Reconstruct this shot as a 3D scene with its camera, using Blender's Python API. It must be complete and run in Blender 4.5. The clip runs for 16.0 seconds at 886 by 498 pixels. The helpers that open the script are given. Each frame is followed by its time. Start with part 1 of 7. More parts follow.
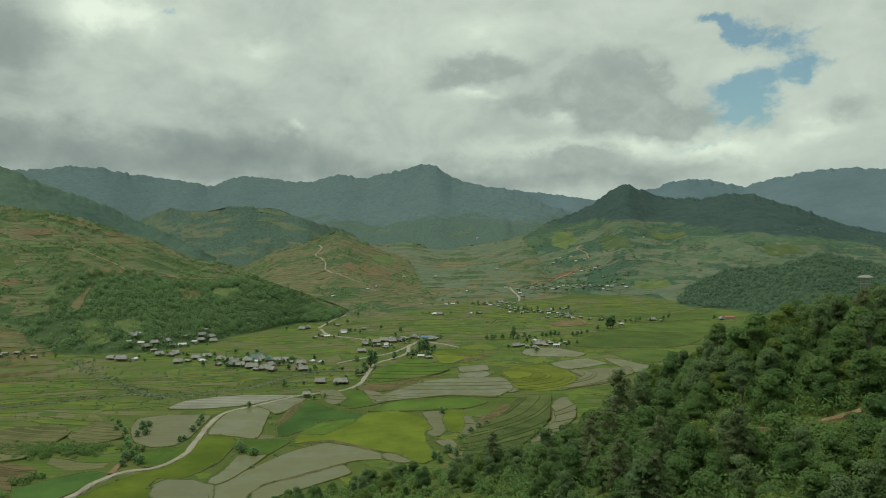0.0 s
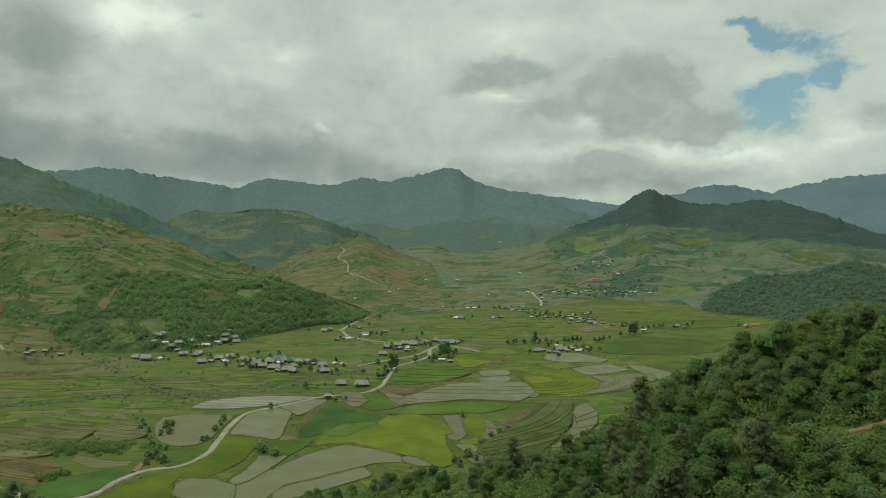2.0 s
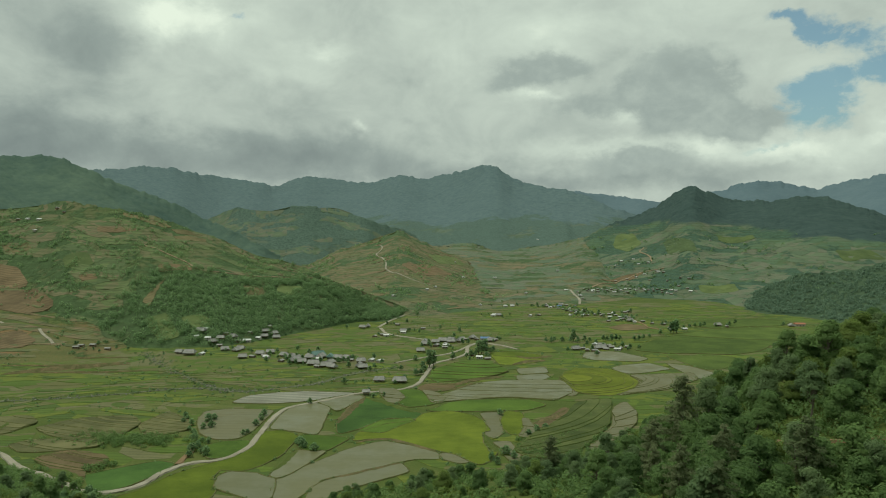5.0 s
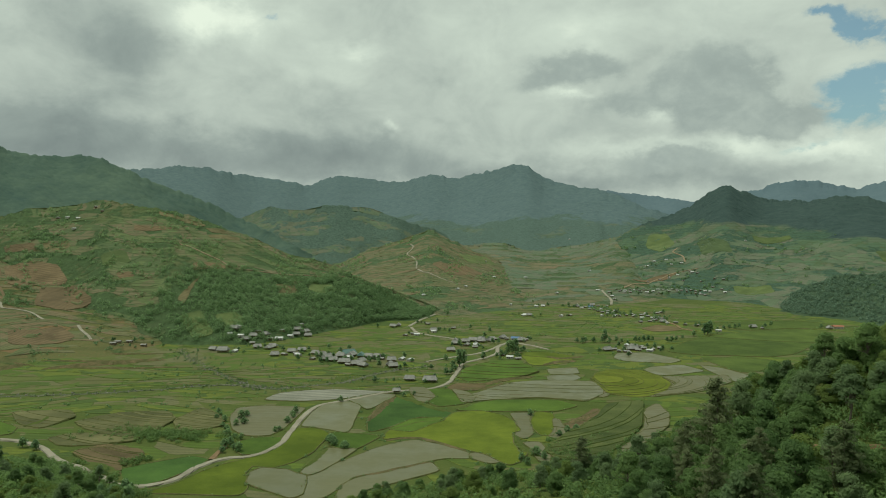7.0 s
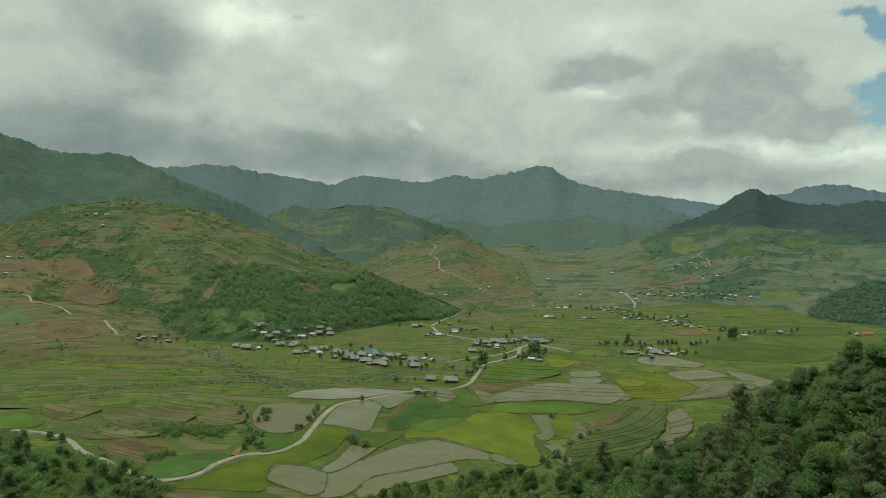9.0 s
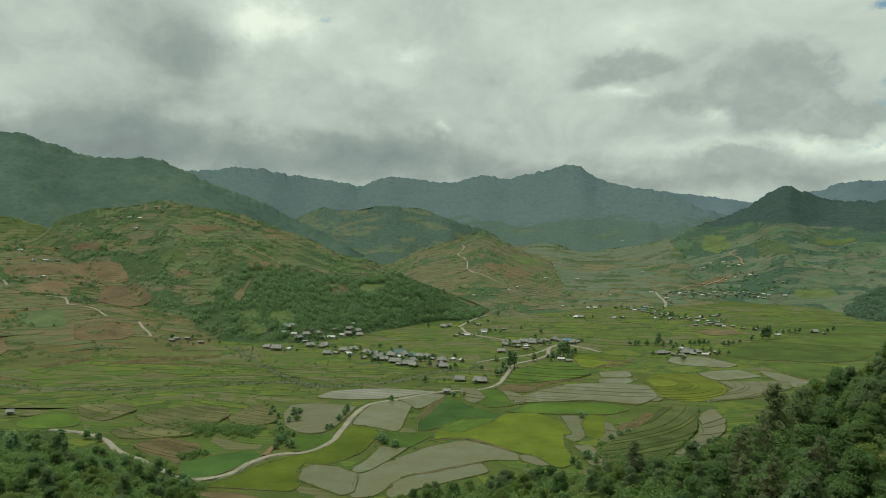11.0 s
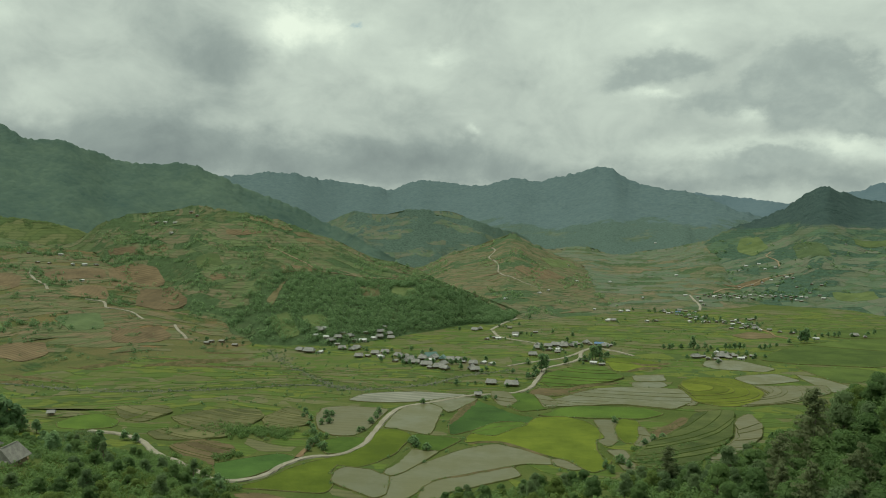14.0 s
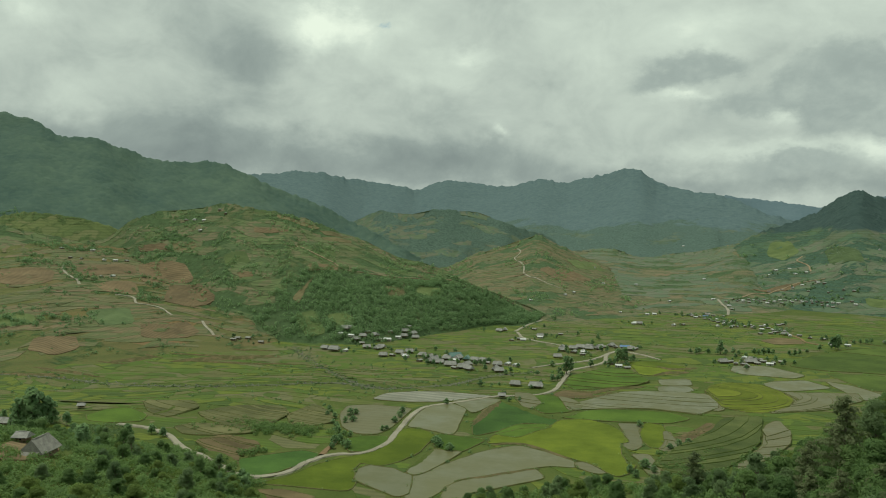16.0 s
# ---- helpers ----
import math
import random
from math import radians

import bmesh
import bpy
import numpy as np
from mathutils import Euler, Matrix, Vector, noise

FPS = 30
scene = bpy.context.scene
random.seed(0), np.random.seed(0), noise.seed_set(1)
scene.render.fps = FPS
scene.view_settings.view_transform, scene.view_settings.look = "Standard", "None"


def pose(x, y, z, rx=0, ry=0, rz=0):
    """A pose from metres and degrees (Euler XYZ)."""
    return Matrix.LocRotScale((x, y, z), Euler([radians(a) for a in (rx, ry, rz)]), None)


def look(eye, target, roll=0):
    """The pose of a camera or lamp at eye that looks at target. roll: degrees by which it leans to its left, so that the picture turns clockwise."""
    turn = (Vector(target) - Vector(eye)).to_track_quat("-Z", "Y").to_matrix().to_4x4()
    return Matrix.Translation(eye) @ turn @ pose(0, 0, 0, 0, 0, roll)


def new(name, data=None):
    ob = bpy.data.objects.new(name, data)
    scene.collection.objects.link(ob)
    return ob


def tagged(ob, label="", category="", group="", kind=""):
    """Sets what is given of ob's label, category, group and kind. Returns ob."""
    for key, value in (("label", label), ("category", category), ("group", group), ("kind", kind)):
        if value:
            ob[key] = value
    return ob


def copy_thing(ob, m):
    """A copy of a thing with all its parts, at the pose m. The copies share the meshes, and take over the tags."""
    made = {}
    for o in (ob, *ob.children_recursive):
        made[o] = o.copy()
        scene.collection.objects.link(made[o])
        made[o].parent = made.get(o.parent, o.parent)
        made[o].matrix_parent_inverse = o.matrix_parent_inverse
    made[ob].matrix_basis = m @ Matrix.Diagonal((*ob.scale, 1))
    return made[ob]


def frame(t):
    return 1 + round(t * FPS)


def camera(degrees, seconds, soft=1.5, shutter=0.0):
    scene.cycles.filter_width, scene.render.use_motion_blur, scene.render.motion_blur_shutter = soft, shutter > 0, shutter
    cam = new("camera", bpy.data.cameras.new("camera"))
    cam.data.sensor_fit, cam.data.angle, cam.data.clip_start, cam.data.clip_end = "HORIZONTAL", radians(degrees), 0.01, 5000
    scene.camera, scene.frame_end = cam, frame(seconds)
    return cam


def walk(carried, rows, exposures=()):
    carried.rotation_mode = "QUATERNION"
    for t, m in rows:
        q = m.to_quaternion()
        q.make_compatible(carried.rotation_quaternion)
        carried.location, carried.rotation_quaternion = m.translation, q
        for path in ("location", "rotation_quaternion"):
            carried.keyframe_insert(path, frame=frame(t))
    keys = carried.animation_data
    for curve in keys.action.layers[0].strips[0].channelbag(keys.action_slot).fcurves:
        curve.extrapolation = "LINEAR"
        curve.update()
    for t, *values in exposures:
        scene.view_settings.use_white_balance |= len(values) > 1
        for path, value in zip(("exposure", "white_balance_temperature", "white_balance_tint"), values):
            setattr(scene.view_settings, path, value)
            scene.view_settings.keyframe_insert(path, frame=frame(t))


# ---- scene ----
# ---------------------------------------------------------------- camera
EYE = 105.0
cam = camera(62.2, 16.0, 1.0)
TURNS = [
    (0.0, 0.00, -1.18, 0.67), (0.5, 0.42, -1.08, 0.51), (1.0, 0.87, -0.99, 0.30), (1.5, 1.32, -0.92, 0.26),
    (2.0, 1.74, -0.88, 0.13), (2.5, 2.17, -0.92, 0.23), (3.0, 2.58, -0.98, 0.35), (3.5, 3.11, -1.07, 0.33),
    (4.0, 3.63, -1.07, 0.17), (6.5, 6.44, -1.13, 0.14), (7.0, 7.07, -1.13, -0.06), (7.5, 7.63, -1.13, -0.31),
    (8.0, 8.22, -1.18, -0.31), (8.5, 8.55, -1.08, -0.60), (9.0, 8.85, -1.10, -0.72), (11.5, 11.56, -1.10, -0.19),
    (12.0, 11.99, -1.12, -0.19), (12.5, 12.42, -1.08, -0.07), (13.0, 12.71, -0.94, 0.01), (13.5, 13.02, -0.87, 0.04),
    (14.0, 13.44, -0.85, -0.01), (14.5, 13.95, -0.85, 0.11), (15.0, 14.50, -0.78, 0.03), (15.5, 15.05, -0.86, -0.09),
    (16.0, 15.44, -0.84, -0.68)]
walk(cam, [(t, pose(0, 0, EYE, 90 + p, r, y)) for t, y, p, r in TURNS], [(0.0, 0.10, 6500, 2.0), (16.0, 0.16, 6500, 2.0)])

# ---------------------------------------------------------------- sky and sun
SUN_AZ, SUN_EL = -70.0, 68.0  # degrees; the azimuth counts from +y towards +x
world = bpy.data.worlds.new("sky")
scene.world = world
world.use_nodes = True


class Nodes:
    """Short hand for building a node tree."""

    def __init__(self, tree):
        self.tree = tree
        tree.nodes.clear()

    def add(self, kind, **values):
        n = self.tree.nodes.new(kind)
        for key, value in values.items():
            if key.startswith("in_"):
                key = key[3:]
                sock = n.inputs[int(key)] if key.isdigit() else n.inputs[key.replace("_", " ")]
                self.put(sock, value)
            elif key == "operation":
                n.operation = value
            elif key == "blend_type":
                n.blend_type = value
            elif key == "data_type":
                n.data_type = value
            elif key == "feature":
                n.feature = value
            elif key == "distance":
                n.distance = value
            elif key == "dims":
                n.noise_dimensions = value
        return n

    def put(self, sock, value):
        if hasattr(value, "is_output"):
            self.tree.links.new(value, sock)
        else:
            sock.default_value = value

    def math(self, op, a, b=0.0, c=0.0):
        n = self.add("ShaderNodeMath", operation=op)
        for i, v in enumerate((a, b, c)):
            self.put(n.inputs[i], v)
        return n.outputs[0]

    def vec(self, op, a, b=(0, 0, 0)):
        n = self.add("ShaderNodeVectorMath", operation=op)
        self.put(n.inputs[0], a)
        self.put(n.inputs[1], b)
        return n

    def noise(self, co, scale, detail=4.0, rough=0.55, distort=0.0):
        n = self.add("ShaderNodeTexNoise", in_Vector=co, in_Scale=scale, in_Detail=detail, in_Roughness=rough, in_Distortion=distort)
        return n.outputs["Fac"]

    def ramp(self, fac, stops, hard=False):
        n = self.add("ShaderNodeValToRGB")
        el = n.color_ramp.elements
        while len(el) < len(stops):
            el.new(0.5)
        for e, (at, col) in zip(el, stops):
            e.position = at
            e.color = (*col, 1) if len(col) == 3 else col
        if hard:
            n.color_ramp.interpolation = "CONSTANT"
        self.put(n.inputs[0], fac)
        return n.outputs[0]

    def mix(self, fac, a, b, how="MIX"):
        n = self.add("ShaderNodeMix", data_type="RGBA", blend_type=how)
        self.put(n.inputs["Factor"], fac)
        self.put(n.inputs[6], a if hasattr(a, "is_output") else (*a, 1))
        self.put(n.inputs[7], b if hasattr(b, "is_output") else (*b, 1))
        return n.outputs[2]

    def smooth(self, v, lo, hi, a=0.0, b=1.0):
        n = self.add("ShaderNodeMapRange")
        n.interpolation_type = "SMOOTHSTEP"
        for i, x in enumerate((v, lo, hi, a, b)):
            self.put(n.inputs[i], x)
        return n.outputs[0]


def build_sky():
    """A Nishita sky behind broken cloud: fbm in a flattened dome, thickest towards the ranges, with one blue gap."""
    k = Nodes(world.node_tree)
    co = k.add("ShaderNodeTexCoord").outputs["Generated"]
    sep = k.add("ShaderNodeSeparateXYZ", in_0=co)
    x, y, z = sep.outputs
    sky = k.add("ShaderNodeTexSky")
    sky.sky_type = "NISHITA"
    sky.sun_disc = False
    sky.sun_elevation, sky.sun_rotation = radians(SUN_EL), radians(SUN_AZ)
    blue = k.vec("SCALE", sky.outputs[0])
    blue.inputs["Scale"].default_value = 0.085
    # the dome a little flattened, as a cloud deck is by perspective
    flat = k.vec("MULTIPLY", co, (1.0, 1.0, 1.45)).outputs[0]
    big = k.noise(flat, 4.2, 4.0, 0.5, 0.5)
    fine = k.noise(flat, 11.0, 8.0, 0.6, 0.35)

    # billows push the outlines of the cloud masses about
    drift = k.add("ShaderNodeTexNoise", in_Scale=9.0, in_Detail=9.0, in_Roughness=0.62)
    k.put(drift.inputs["Vector"], flat)
    drift = k.vec("SUBTRACT", drift.outputs["Color"], (0.5, 0.5, 0.5)).outputs[0]
    torn = k.vec("ADD", co, k.vec("MULTIPLY", drift, (0.11, 0.11, 0.09)).outputs[0]).outputs[0]
    soft = k.vec("ADD", co, k.vec("MULTIPLY", drift, (0.10, 0.10, 0.08)).outputs[0]).outputs[0]
    billow = k.noise(flat, 26.0, 7.0, 0.62, 0.3)

    def lobe(az, el, wide, high, co=co):
        a, e = radians(az), radians(el)
        side = (math.cos(a), -math.sin(a), 0)
        up = (-math.sin(a) * math.sin(e), -math.cos(a) * math.sin(e), math.cos(e))
        u = k.math("DIVIDE", k.vec("DOT_PRODUCT", co, side).outputs["Value"], radians(wide))
        v = k.math("DIVIDE", k.math("SUBTRACT", k.vec("DOT_PRODUCT", co, up).outputs["Value"], 0.0), radians(high))
        d = k.math("ADD", k.math("MULTIPLY", u, u), k.math("MULTIPLY", v, v))
        front = k.math("GREATER_THAN", y, 0.0)
        return k.math("MULTIPLY", k.math("POWER", 2.718, k.math("MULTIPLY", d, -1.0)), front)

    # brightness of the cloud: pale aloft, grey below
    light = k.math("ADD", k.math("MULTIPLY", k.math("SUBTRACT", big, 0.5), 0.50), k.math("MULTIPLY", k.math("SUBTRACT", fine, 0.5), 0.62))
    light = k.math("ADD", light, 0.56)
    for az, el, w, hgt, s in LOBES:
        light = k.math("ADD", light, k.math("MULTIPLY", lobe(az, el, w, hgt, soft), s))
    cloud = k.ramp(light, [(0.0, (0.19, 0.225, 0.222)), (0.28, (0.285, 0.328, 0.312)), (0.55, (0.45, 0.50, 0.455)), (0.80, (0.57, 0.63, 0.56)), (1.0, (0.76, 0.82, 0.71))])
    rough = k.math("ADD", k.math("MULTIPLY", k.math("SUBTRACT", billow, 0.5), 1.6), k.math("MULTIPLY", k.math("SUBTRACT", fine, 0.5), 1.5))
    puff = 0.0
    for az, el, w, hgt, s in PUFFS:
        puff = k.math("ADD", puff, k.math("MULTIPLY", lobe(az, el, w, hgt, torn), s))
    puff = k.math("MULTIPLY", puff, k.math("MAXIMUM", k.math("ADD", rough, 1.0), 0.0))
    grey = k.ramp(k.math("ADD", k.math("MULTIPLY", billow, 0.5), k.math("MULTIPLY", fine, 0.5)), [(0.3, (0.25, 0.292, 0.282)), (0.5, (0.305, 0.352, 0.335)), (0.7, (0.40, 0.45, 0.415))])
    cloud = k.mix(k.smooth(puff, 0.14, 0.72, 0.0, 0.86), cloud, grey)
    gap = 0.0
    for az, el, w, hgt, s in GAPS:
        gap = k.math("ADD", gap, k.math("MULTIPLY", lobe(az, el, w, hgt, torn), s))
    ragged = k.math("ADD", k.math("MULTIPLY", k.math("SUBTRACT", billow, 0.5), 3.6), k.math("MULTIPLY", k.math("SUBTRACT", fine, 0.5), 2.2))
    gap = k.math("MULTIPLY", gap, k.math("MAXIMUM", k.math("ADD", ragged, 1.0), 0.0))
    blue = k.vec("MULTIPLY", blue.outputs[0], (0.84, 1.04, 0.94))
    col = k.mix(k.smooth(gap, 0.25, 0.95, 0.0, 0.86), cloud, blue.outputs[0])
    bg = k.add("ShaderNodeBackground", in_Color=col, in_Strength=1.0)
    out = k.add("ShaderNodeOutputWorld")
    k.put(out.inputs[0], bg.outputs[0])


# cloud masses: azimuth, elevation, half width, half height (degrees), lighter or darker
LOBES = [
    (-24.2, 15.8, 5.2, 1.9, 0.55), (-28.8, 15.1, 2.3, 2.6, -0.10), (-29.5, 12.5, 2.7, 2.6, -0.18), (-26.8, 11.3, 2.4, 1.3, 0.12), (-26.5, 9.2, 4.3, 1.3, 0.10),
    (-14.4, 14.1, 2.3, 0.6, 0.28), (-16.2, 12.6, 3.8, 1.3, 0.20), (-19.1, 10.2, 4.6, 1.8, -0.06), (-29.0, 6.2, 9.5, 2.4, -0.27), (-19.2, 5.6, 9.0, 1.9, -0.27),
    (-9.7, 6.0, 8.0, 1.6, -0.22), (-11.6, 8.1, 0.6, 0.4, 0.28), (-7.9, 11.8, 5.2, 2.6, -0.04), (-3.5, 15.2, 8.8, 2.2, 0.10), (9.6, 15.7, 9.6, 2.0, 0.12),
    (-6.3, 4.6, 5.3, 0.9, -0.16), (12.0, 8.4, 2.2, 1.5, -0.10), (18.4, 8.4, 2.5, 1.2, -0.10), (3.0, 10.3, 1.5, 0.4, 0.28), (8.9, 8.9, 1.2, 0.8, 0.28),
    (7.8, 6.5, 7.9, 0.5, 0.16), (16.6, 6.2, 8.0, 0.7, 0.22), (22.8, 5.4, 3.7, 1.1, 0.22), (7.7, 4.2, 8.5, 1.1, -0.30), (18.9, 4.1, 5.8, 0.7, -0.08),
    (26.8, 7.5, 2.0, 0.8, 0.28), (26.1, 6.6, 2.4, 0.5, 0.18), (17.4, 9.9, 0.9, 0.5, 0.22), (28.8, 14.5, 2.7, 1.8, 0.14), (-42.9, 9.8, 1.9, 1.2, 0.18),
    (-44.6, 14.7, 2.2, 1.1, 0.20), (-35.9, 13.2, 3.9, 3.1, -0.10), (-36.0, 6.9, 7.5, 2.4, -0.28), (-41.5, 13.7, 2.0, 1.8, -0.10), (-43.9, 6.7, 2.9, 1.2, -0.18)]
PUFFS = [
    (3.0, 12.8, 3.3, 1.4, 0.80), (0.8, 11.6, 2.6, 0.9, 0.50), (6.1, 12.6, 1.8, 1.0, 0.55), (6.3, 9.6, 2.0, 1.1, 0.70), (12.9, 11.6, 3.2, 1.9, 0.85),
    (9.9, 10.5, 2.2, 1.0, 0.65), (12.0, 8.6, 2.1, 1.5, 0.90), (15.8, 10.2, 2.1, 1.3, 0.65), (18.4, 8.6, 2.5, 1.3, 1.00), (15.8, 8.2, 1.7, 1.1, 0.75),
    (10.3, 5.5, 4.3, 1.0, 0.70), (3.0, 8.0, 2.6, 1.1, 0.40), (28.8, 8.2, 1.9, 1.5, 0.55), (19.7, 4.5, 3.3, 0.7, 0.40)]
GAPS = [
    (20.2, 15.2, 1.4, 0.5, 0.75), (23.4, 13.4, 1.9, 1.5, 1.00), (21.7, 14.1, 0.8, 1.1, 0.50), (26.1, 11.2, 1.2, 1.5, 0.90), (24.3, 10.2, 2.4, 0.8, 0.55),
    (22.1, 8.6, 2.0, 1.8, 1.05), (26.8, 13.3, 0.8, 0.4, 0.35), (18.6, 6.4, 2.1, 0.3, 0.45), (28.5, 11.4, 1.2, 0.7, 0.40), (-19.8, 16.4, 0.7, 0.4, 0.50)]
build_sky()

sun = new("sun", bpy.data.lights.new("sun", "SUN"))
sun.data.energy, sun.data.angle, sun.data.color = 1.7, radians(22), (1.0, 0.95, 0.86)
sun.matrix_world = look((math.sin(radians(SUN_AZ)) * math.cos(radians(SUN_EL)) * 900, math.cos(radians(SUN_AZ)) * math.cos(radians(SUN_EL)) * 900, math.sin(radians(SUN_EL)) * 900), (0, 0, 0))

# ---------------------------------------------------------------- materials
def material(name, rough=0.9, spec=0.3):
    m = bpy.data.materials.new(name)
    m.use_nodes = True
    k = Nodes(m.node_tree)
    b = k.add("ShaderNodeBsdfPrincipled")
    b.inputs["Roughness"].default_value = rough
    b.inputs["Specular IOR Level"].default_value = spec
    o = k.add("ShaderNodeOutputMaterial")
    k.put(o.inputs[0], b.outputs[0])
    return m, k, b


def bump(k, b, height, strength, dist):
    n = k.add("ShaderNodeBump", in_Height=height, in_Strength=strength, in_Distance=dist)
    k.put(b.inputs["Normal"], n.outputs[0])


def place(k):
    return k.add("ShaderNodeNewGeometry").outputs["Position"]


def mottled(name, dark, light, big, small, rough=0.9, bumpy=0.0, spec=0.2, mid=None):
    """Two noises, stains and grain, between colours. big and small: sizes in metres."""
    m, k, b = material(name, rough, spec)
    p = place(k)
    n1, n2 = k.noise(p, 1 / big, 4), k.noise(p, 1 / small, 4)
    f = k.math("ADD", k.math("MULTIPLY", n1, 0.6), k.math("MULTIPLY", n2, 0.4))
    stops = [(0.32, dark), (0.68, light)] if mid is None else [(0.30, dark), (0.5, mid), (0.70, light)]
    k.put(b.inputs["Base Color"], k.ramp(f, stops))
    if bumpy:
        bump(k, b, n2, 0.8, bumpy)
    return m


def forest_material(name, dark, light, crown):
    """Closed forest seen from afar: crowns of that size, each its own green, with paler clearings."""
    m, k, b = material(name, 0.95, 0.1)
    p = place(k)
    v = k.add("ShaderNodeTexVoronoi", in_Vector=p, in_Scale=1 / crown)
    cell = k.add("ShaderNodeSeparateColor", in_0=v.outputs["Color"]).outputs[0]
    n1 = k.noise(p, 1 / (crown * 24), 6, 0.62)
    n2 = k.noise(p, 1 / (crown * 5), 5, 0.65)
    f = k.math("ADD", k.math("MULTIPLY", cell, 0.10), k.math("ADD", k.math("MULTIPLY", n1, 0.75), k.math("MULTIPLY", n2, 0.42)))
    k.put(b.inputs["Base Color"], k.ramp(f, [(0.46, dark), (0.66, tuple((d + l) * 0.5 for d, l in zip(dark, light))), (0.82, light)]))
    bump(k, b, v.outputs["Distance"], 0.3, -crown * 0.4)
    return m


def patchwork_material(name, colours, plot, stretch, scrub, amount, woods=None, terraced=0.28):
    """Hillside plots: irregular cells of one crop each, banks between them and scrub in the folds."""
    m, k, b = material(name, 0.95, 0.1)
    p = place(k)
    warp = k.add("ShaderNodeTexNoise", in_Vector=p, in_Scale=1 / (plot * 2.2), in_Detail=3.0).outputs["Color"]
    off = k.vec("SCALE", k.vec("SUBTRACT", warp, (0.5, 0.5, 0.5)).outputs[0])
    off.inputs["Scale"].default_value = plot * 2.4
    q = k.vec("MULTIPLY", k.vec("ADD", p, off.outputs[0]).outputs[0], (0.55 / plot, 0.9 / plot, stretch / plot)).outputs[0]
    v = k.add("ShaderNodeTexVoronoi", in_Vector=q, in_Scale=1.0)
    e = k.add("ShaderNodeTexVoronoi", in_Vector=q, in_Scale=1.0, feature="DISTANCE_TO_EDGE")
    cell = k.add("ShaderNodeSeparateColor", in_0=v.outputs["Color"]).outputs[0]
    grain = k.noise(p, 1 / 2.5, 5, 0.65)
    tone = k.math("ADD", cell, k.math("MULTIPLY", k.math("SUBTRACT", grain, 0.5), 0.18))
    n = len(colours)
    col = k.ramp(tone, [((i + 0.5) / n, c) for i, c in enumerate(colours)])
    line = k.smooth(e.outputs["Distance"], 0.02, 0.07, 1.0, 0.0)
    col = k.mix(k.math("MULTIPLY", line, 0.45), col, (0.070, 0.100, 0.036))
    wood = k.math("ADD", k.math("MULTIPLY", k.noise(p, 1 / 110, 5, 0.62), 0.75), k.math("MULTIPLY", k.noise(p, 1 / 14, 4, 0.6), 0.3))
    wood = k.smooth(wood, 0.60 - amount * 0.22, 0.66 - amount * 0.22)
    sc = k.ramp(k.noise(p, 1 / 5, 4, 0.7), [(0.3, tuple(c * 0.6 for c in scrub)), (0.7, tuple(c * 1.35 for c in scrub))])
    col = k.mix(wood, col, sc)
    lines = k.add("ShaderNodeTexWave", in_Vector=p, in_Scale=0.314 / 5.0, in_Distortion=4.0, in_Detail=2.0, in_Detail_Scale=0.15)
    lines.bands_direction = "Z"
    col = k.mix(k.math("MULTIPLY", k.smooth(lines.outputs["Fac"], 0.6, 0.95), terraced), col, (0.055, 0.080, 0.030))
    if woods:
        # closed forest above an uneven line; (height, depth of the edge, dark, light, fall to the east)
        x, _, z = k.add("ShaderNodeSeparateXYZ", in_0=p).outputs
        if len(woods) > 4:
            # the woods reach lower towards the east
            z = k.math("ADD", z, k.math("MULTIPLY", k.math("MAXIMUM", k.math("SUBTRACT", x, 450.0), 0.0), woods[4]))
        edge = k.math("ADD", z, k.math("MULTIPLY", k.math("SUBTRACT", k.noise(p, 1 / 150, 5, 0.6), 0.5), woods[1] * 4))
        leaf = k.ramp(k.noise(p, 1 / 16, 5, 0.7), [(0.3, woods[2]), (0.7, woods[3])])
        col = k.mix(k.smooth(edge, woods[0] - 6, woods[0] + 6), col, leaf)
    k.put(b.inputs["Base Color"], col)
    bump(k, b, k.math("ADD", grain, k.math("MULTIPLY", wood, 1.4)), 0.7, 1.6)
    return m


# left shoulder: some blue haze is mixed into the forest greens
MAT_FOREST_LEFT = forest_material("hazed_shoulder_forest", (0.060, 0.104, 0.086), (0.112, 0.166, 0.118), 9.0)
# far ranges: leaf colour lightened and blued in place of distance haze
MAT_FOREST_HAZED = forest_material("hazed_forest", (0.098, 0.150, 0.172), (0.128, 0.184, 0.202), 14.0)
MAT_FOREST_DARK = forest_material("dark_forest", (0.042, 0.075, 0.045), (0.075, 0.115, 0.060), 8.0)
MAT_HILL = patchwork_material("hill_plots", [(0.088, 0.130, 0.051), (0.112, 0.150, 0.059), (0.141, 0.139, 0.073), (0.095, 0.136, 0.053), (0.156, 0.150, 0.081), (0.101, 0.143, 0.055), (0.130, 0.136, 0.066)], 30.0, 3.0, (0.068, 0.110, 0.046), 0.75)
MAT_BROWN = patchwork_material("brown_plots", [(0.158, 0.150, 0.088), (0.129, 0.152, 0.079), (0.192, 0.165, 0.104), (0.148, 0.154, 0.085), (0.199, 0.163, 0.100), (0.120, 0.152, 0.069), (0.173, 0.161, 0.092)], 34.0, 4.0, (0.074, 0.119, 0.054), 0.4)
MAT_RED = patchwork_material("red_brown_plots", [(0.165, 0.125, 0.060), (0.118, 0.130, 0.048), (0.200, 0.138, 0.068), (0.140, 0.132, 0.056), (0.215, 0.138, 0.070), (0.098, 0.130, 0.040), (0.175, 0.132, 0.062), (0.128, 0.138, 0.050)], 58.0, 2.4, (0.060, 0.098, 0.034), 0.2)
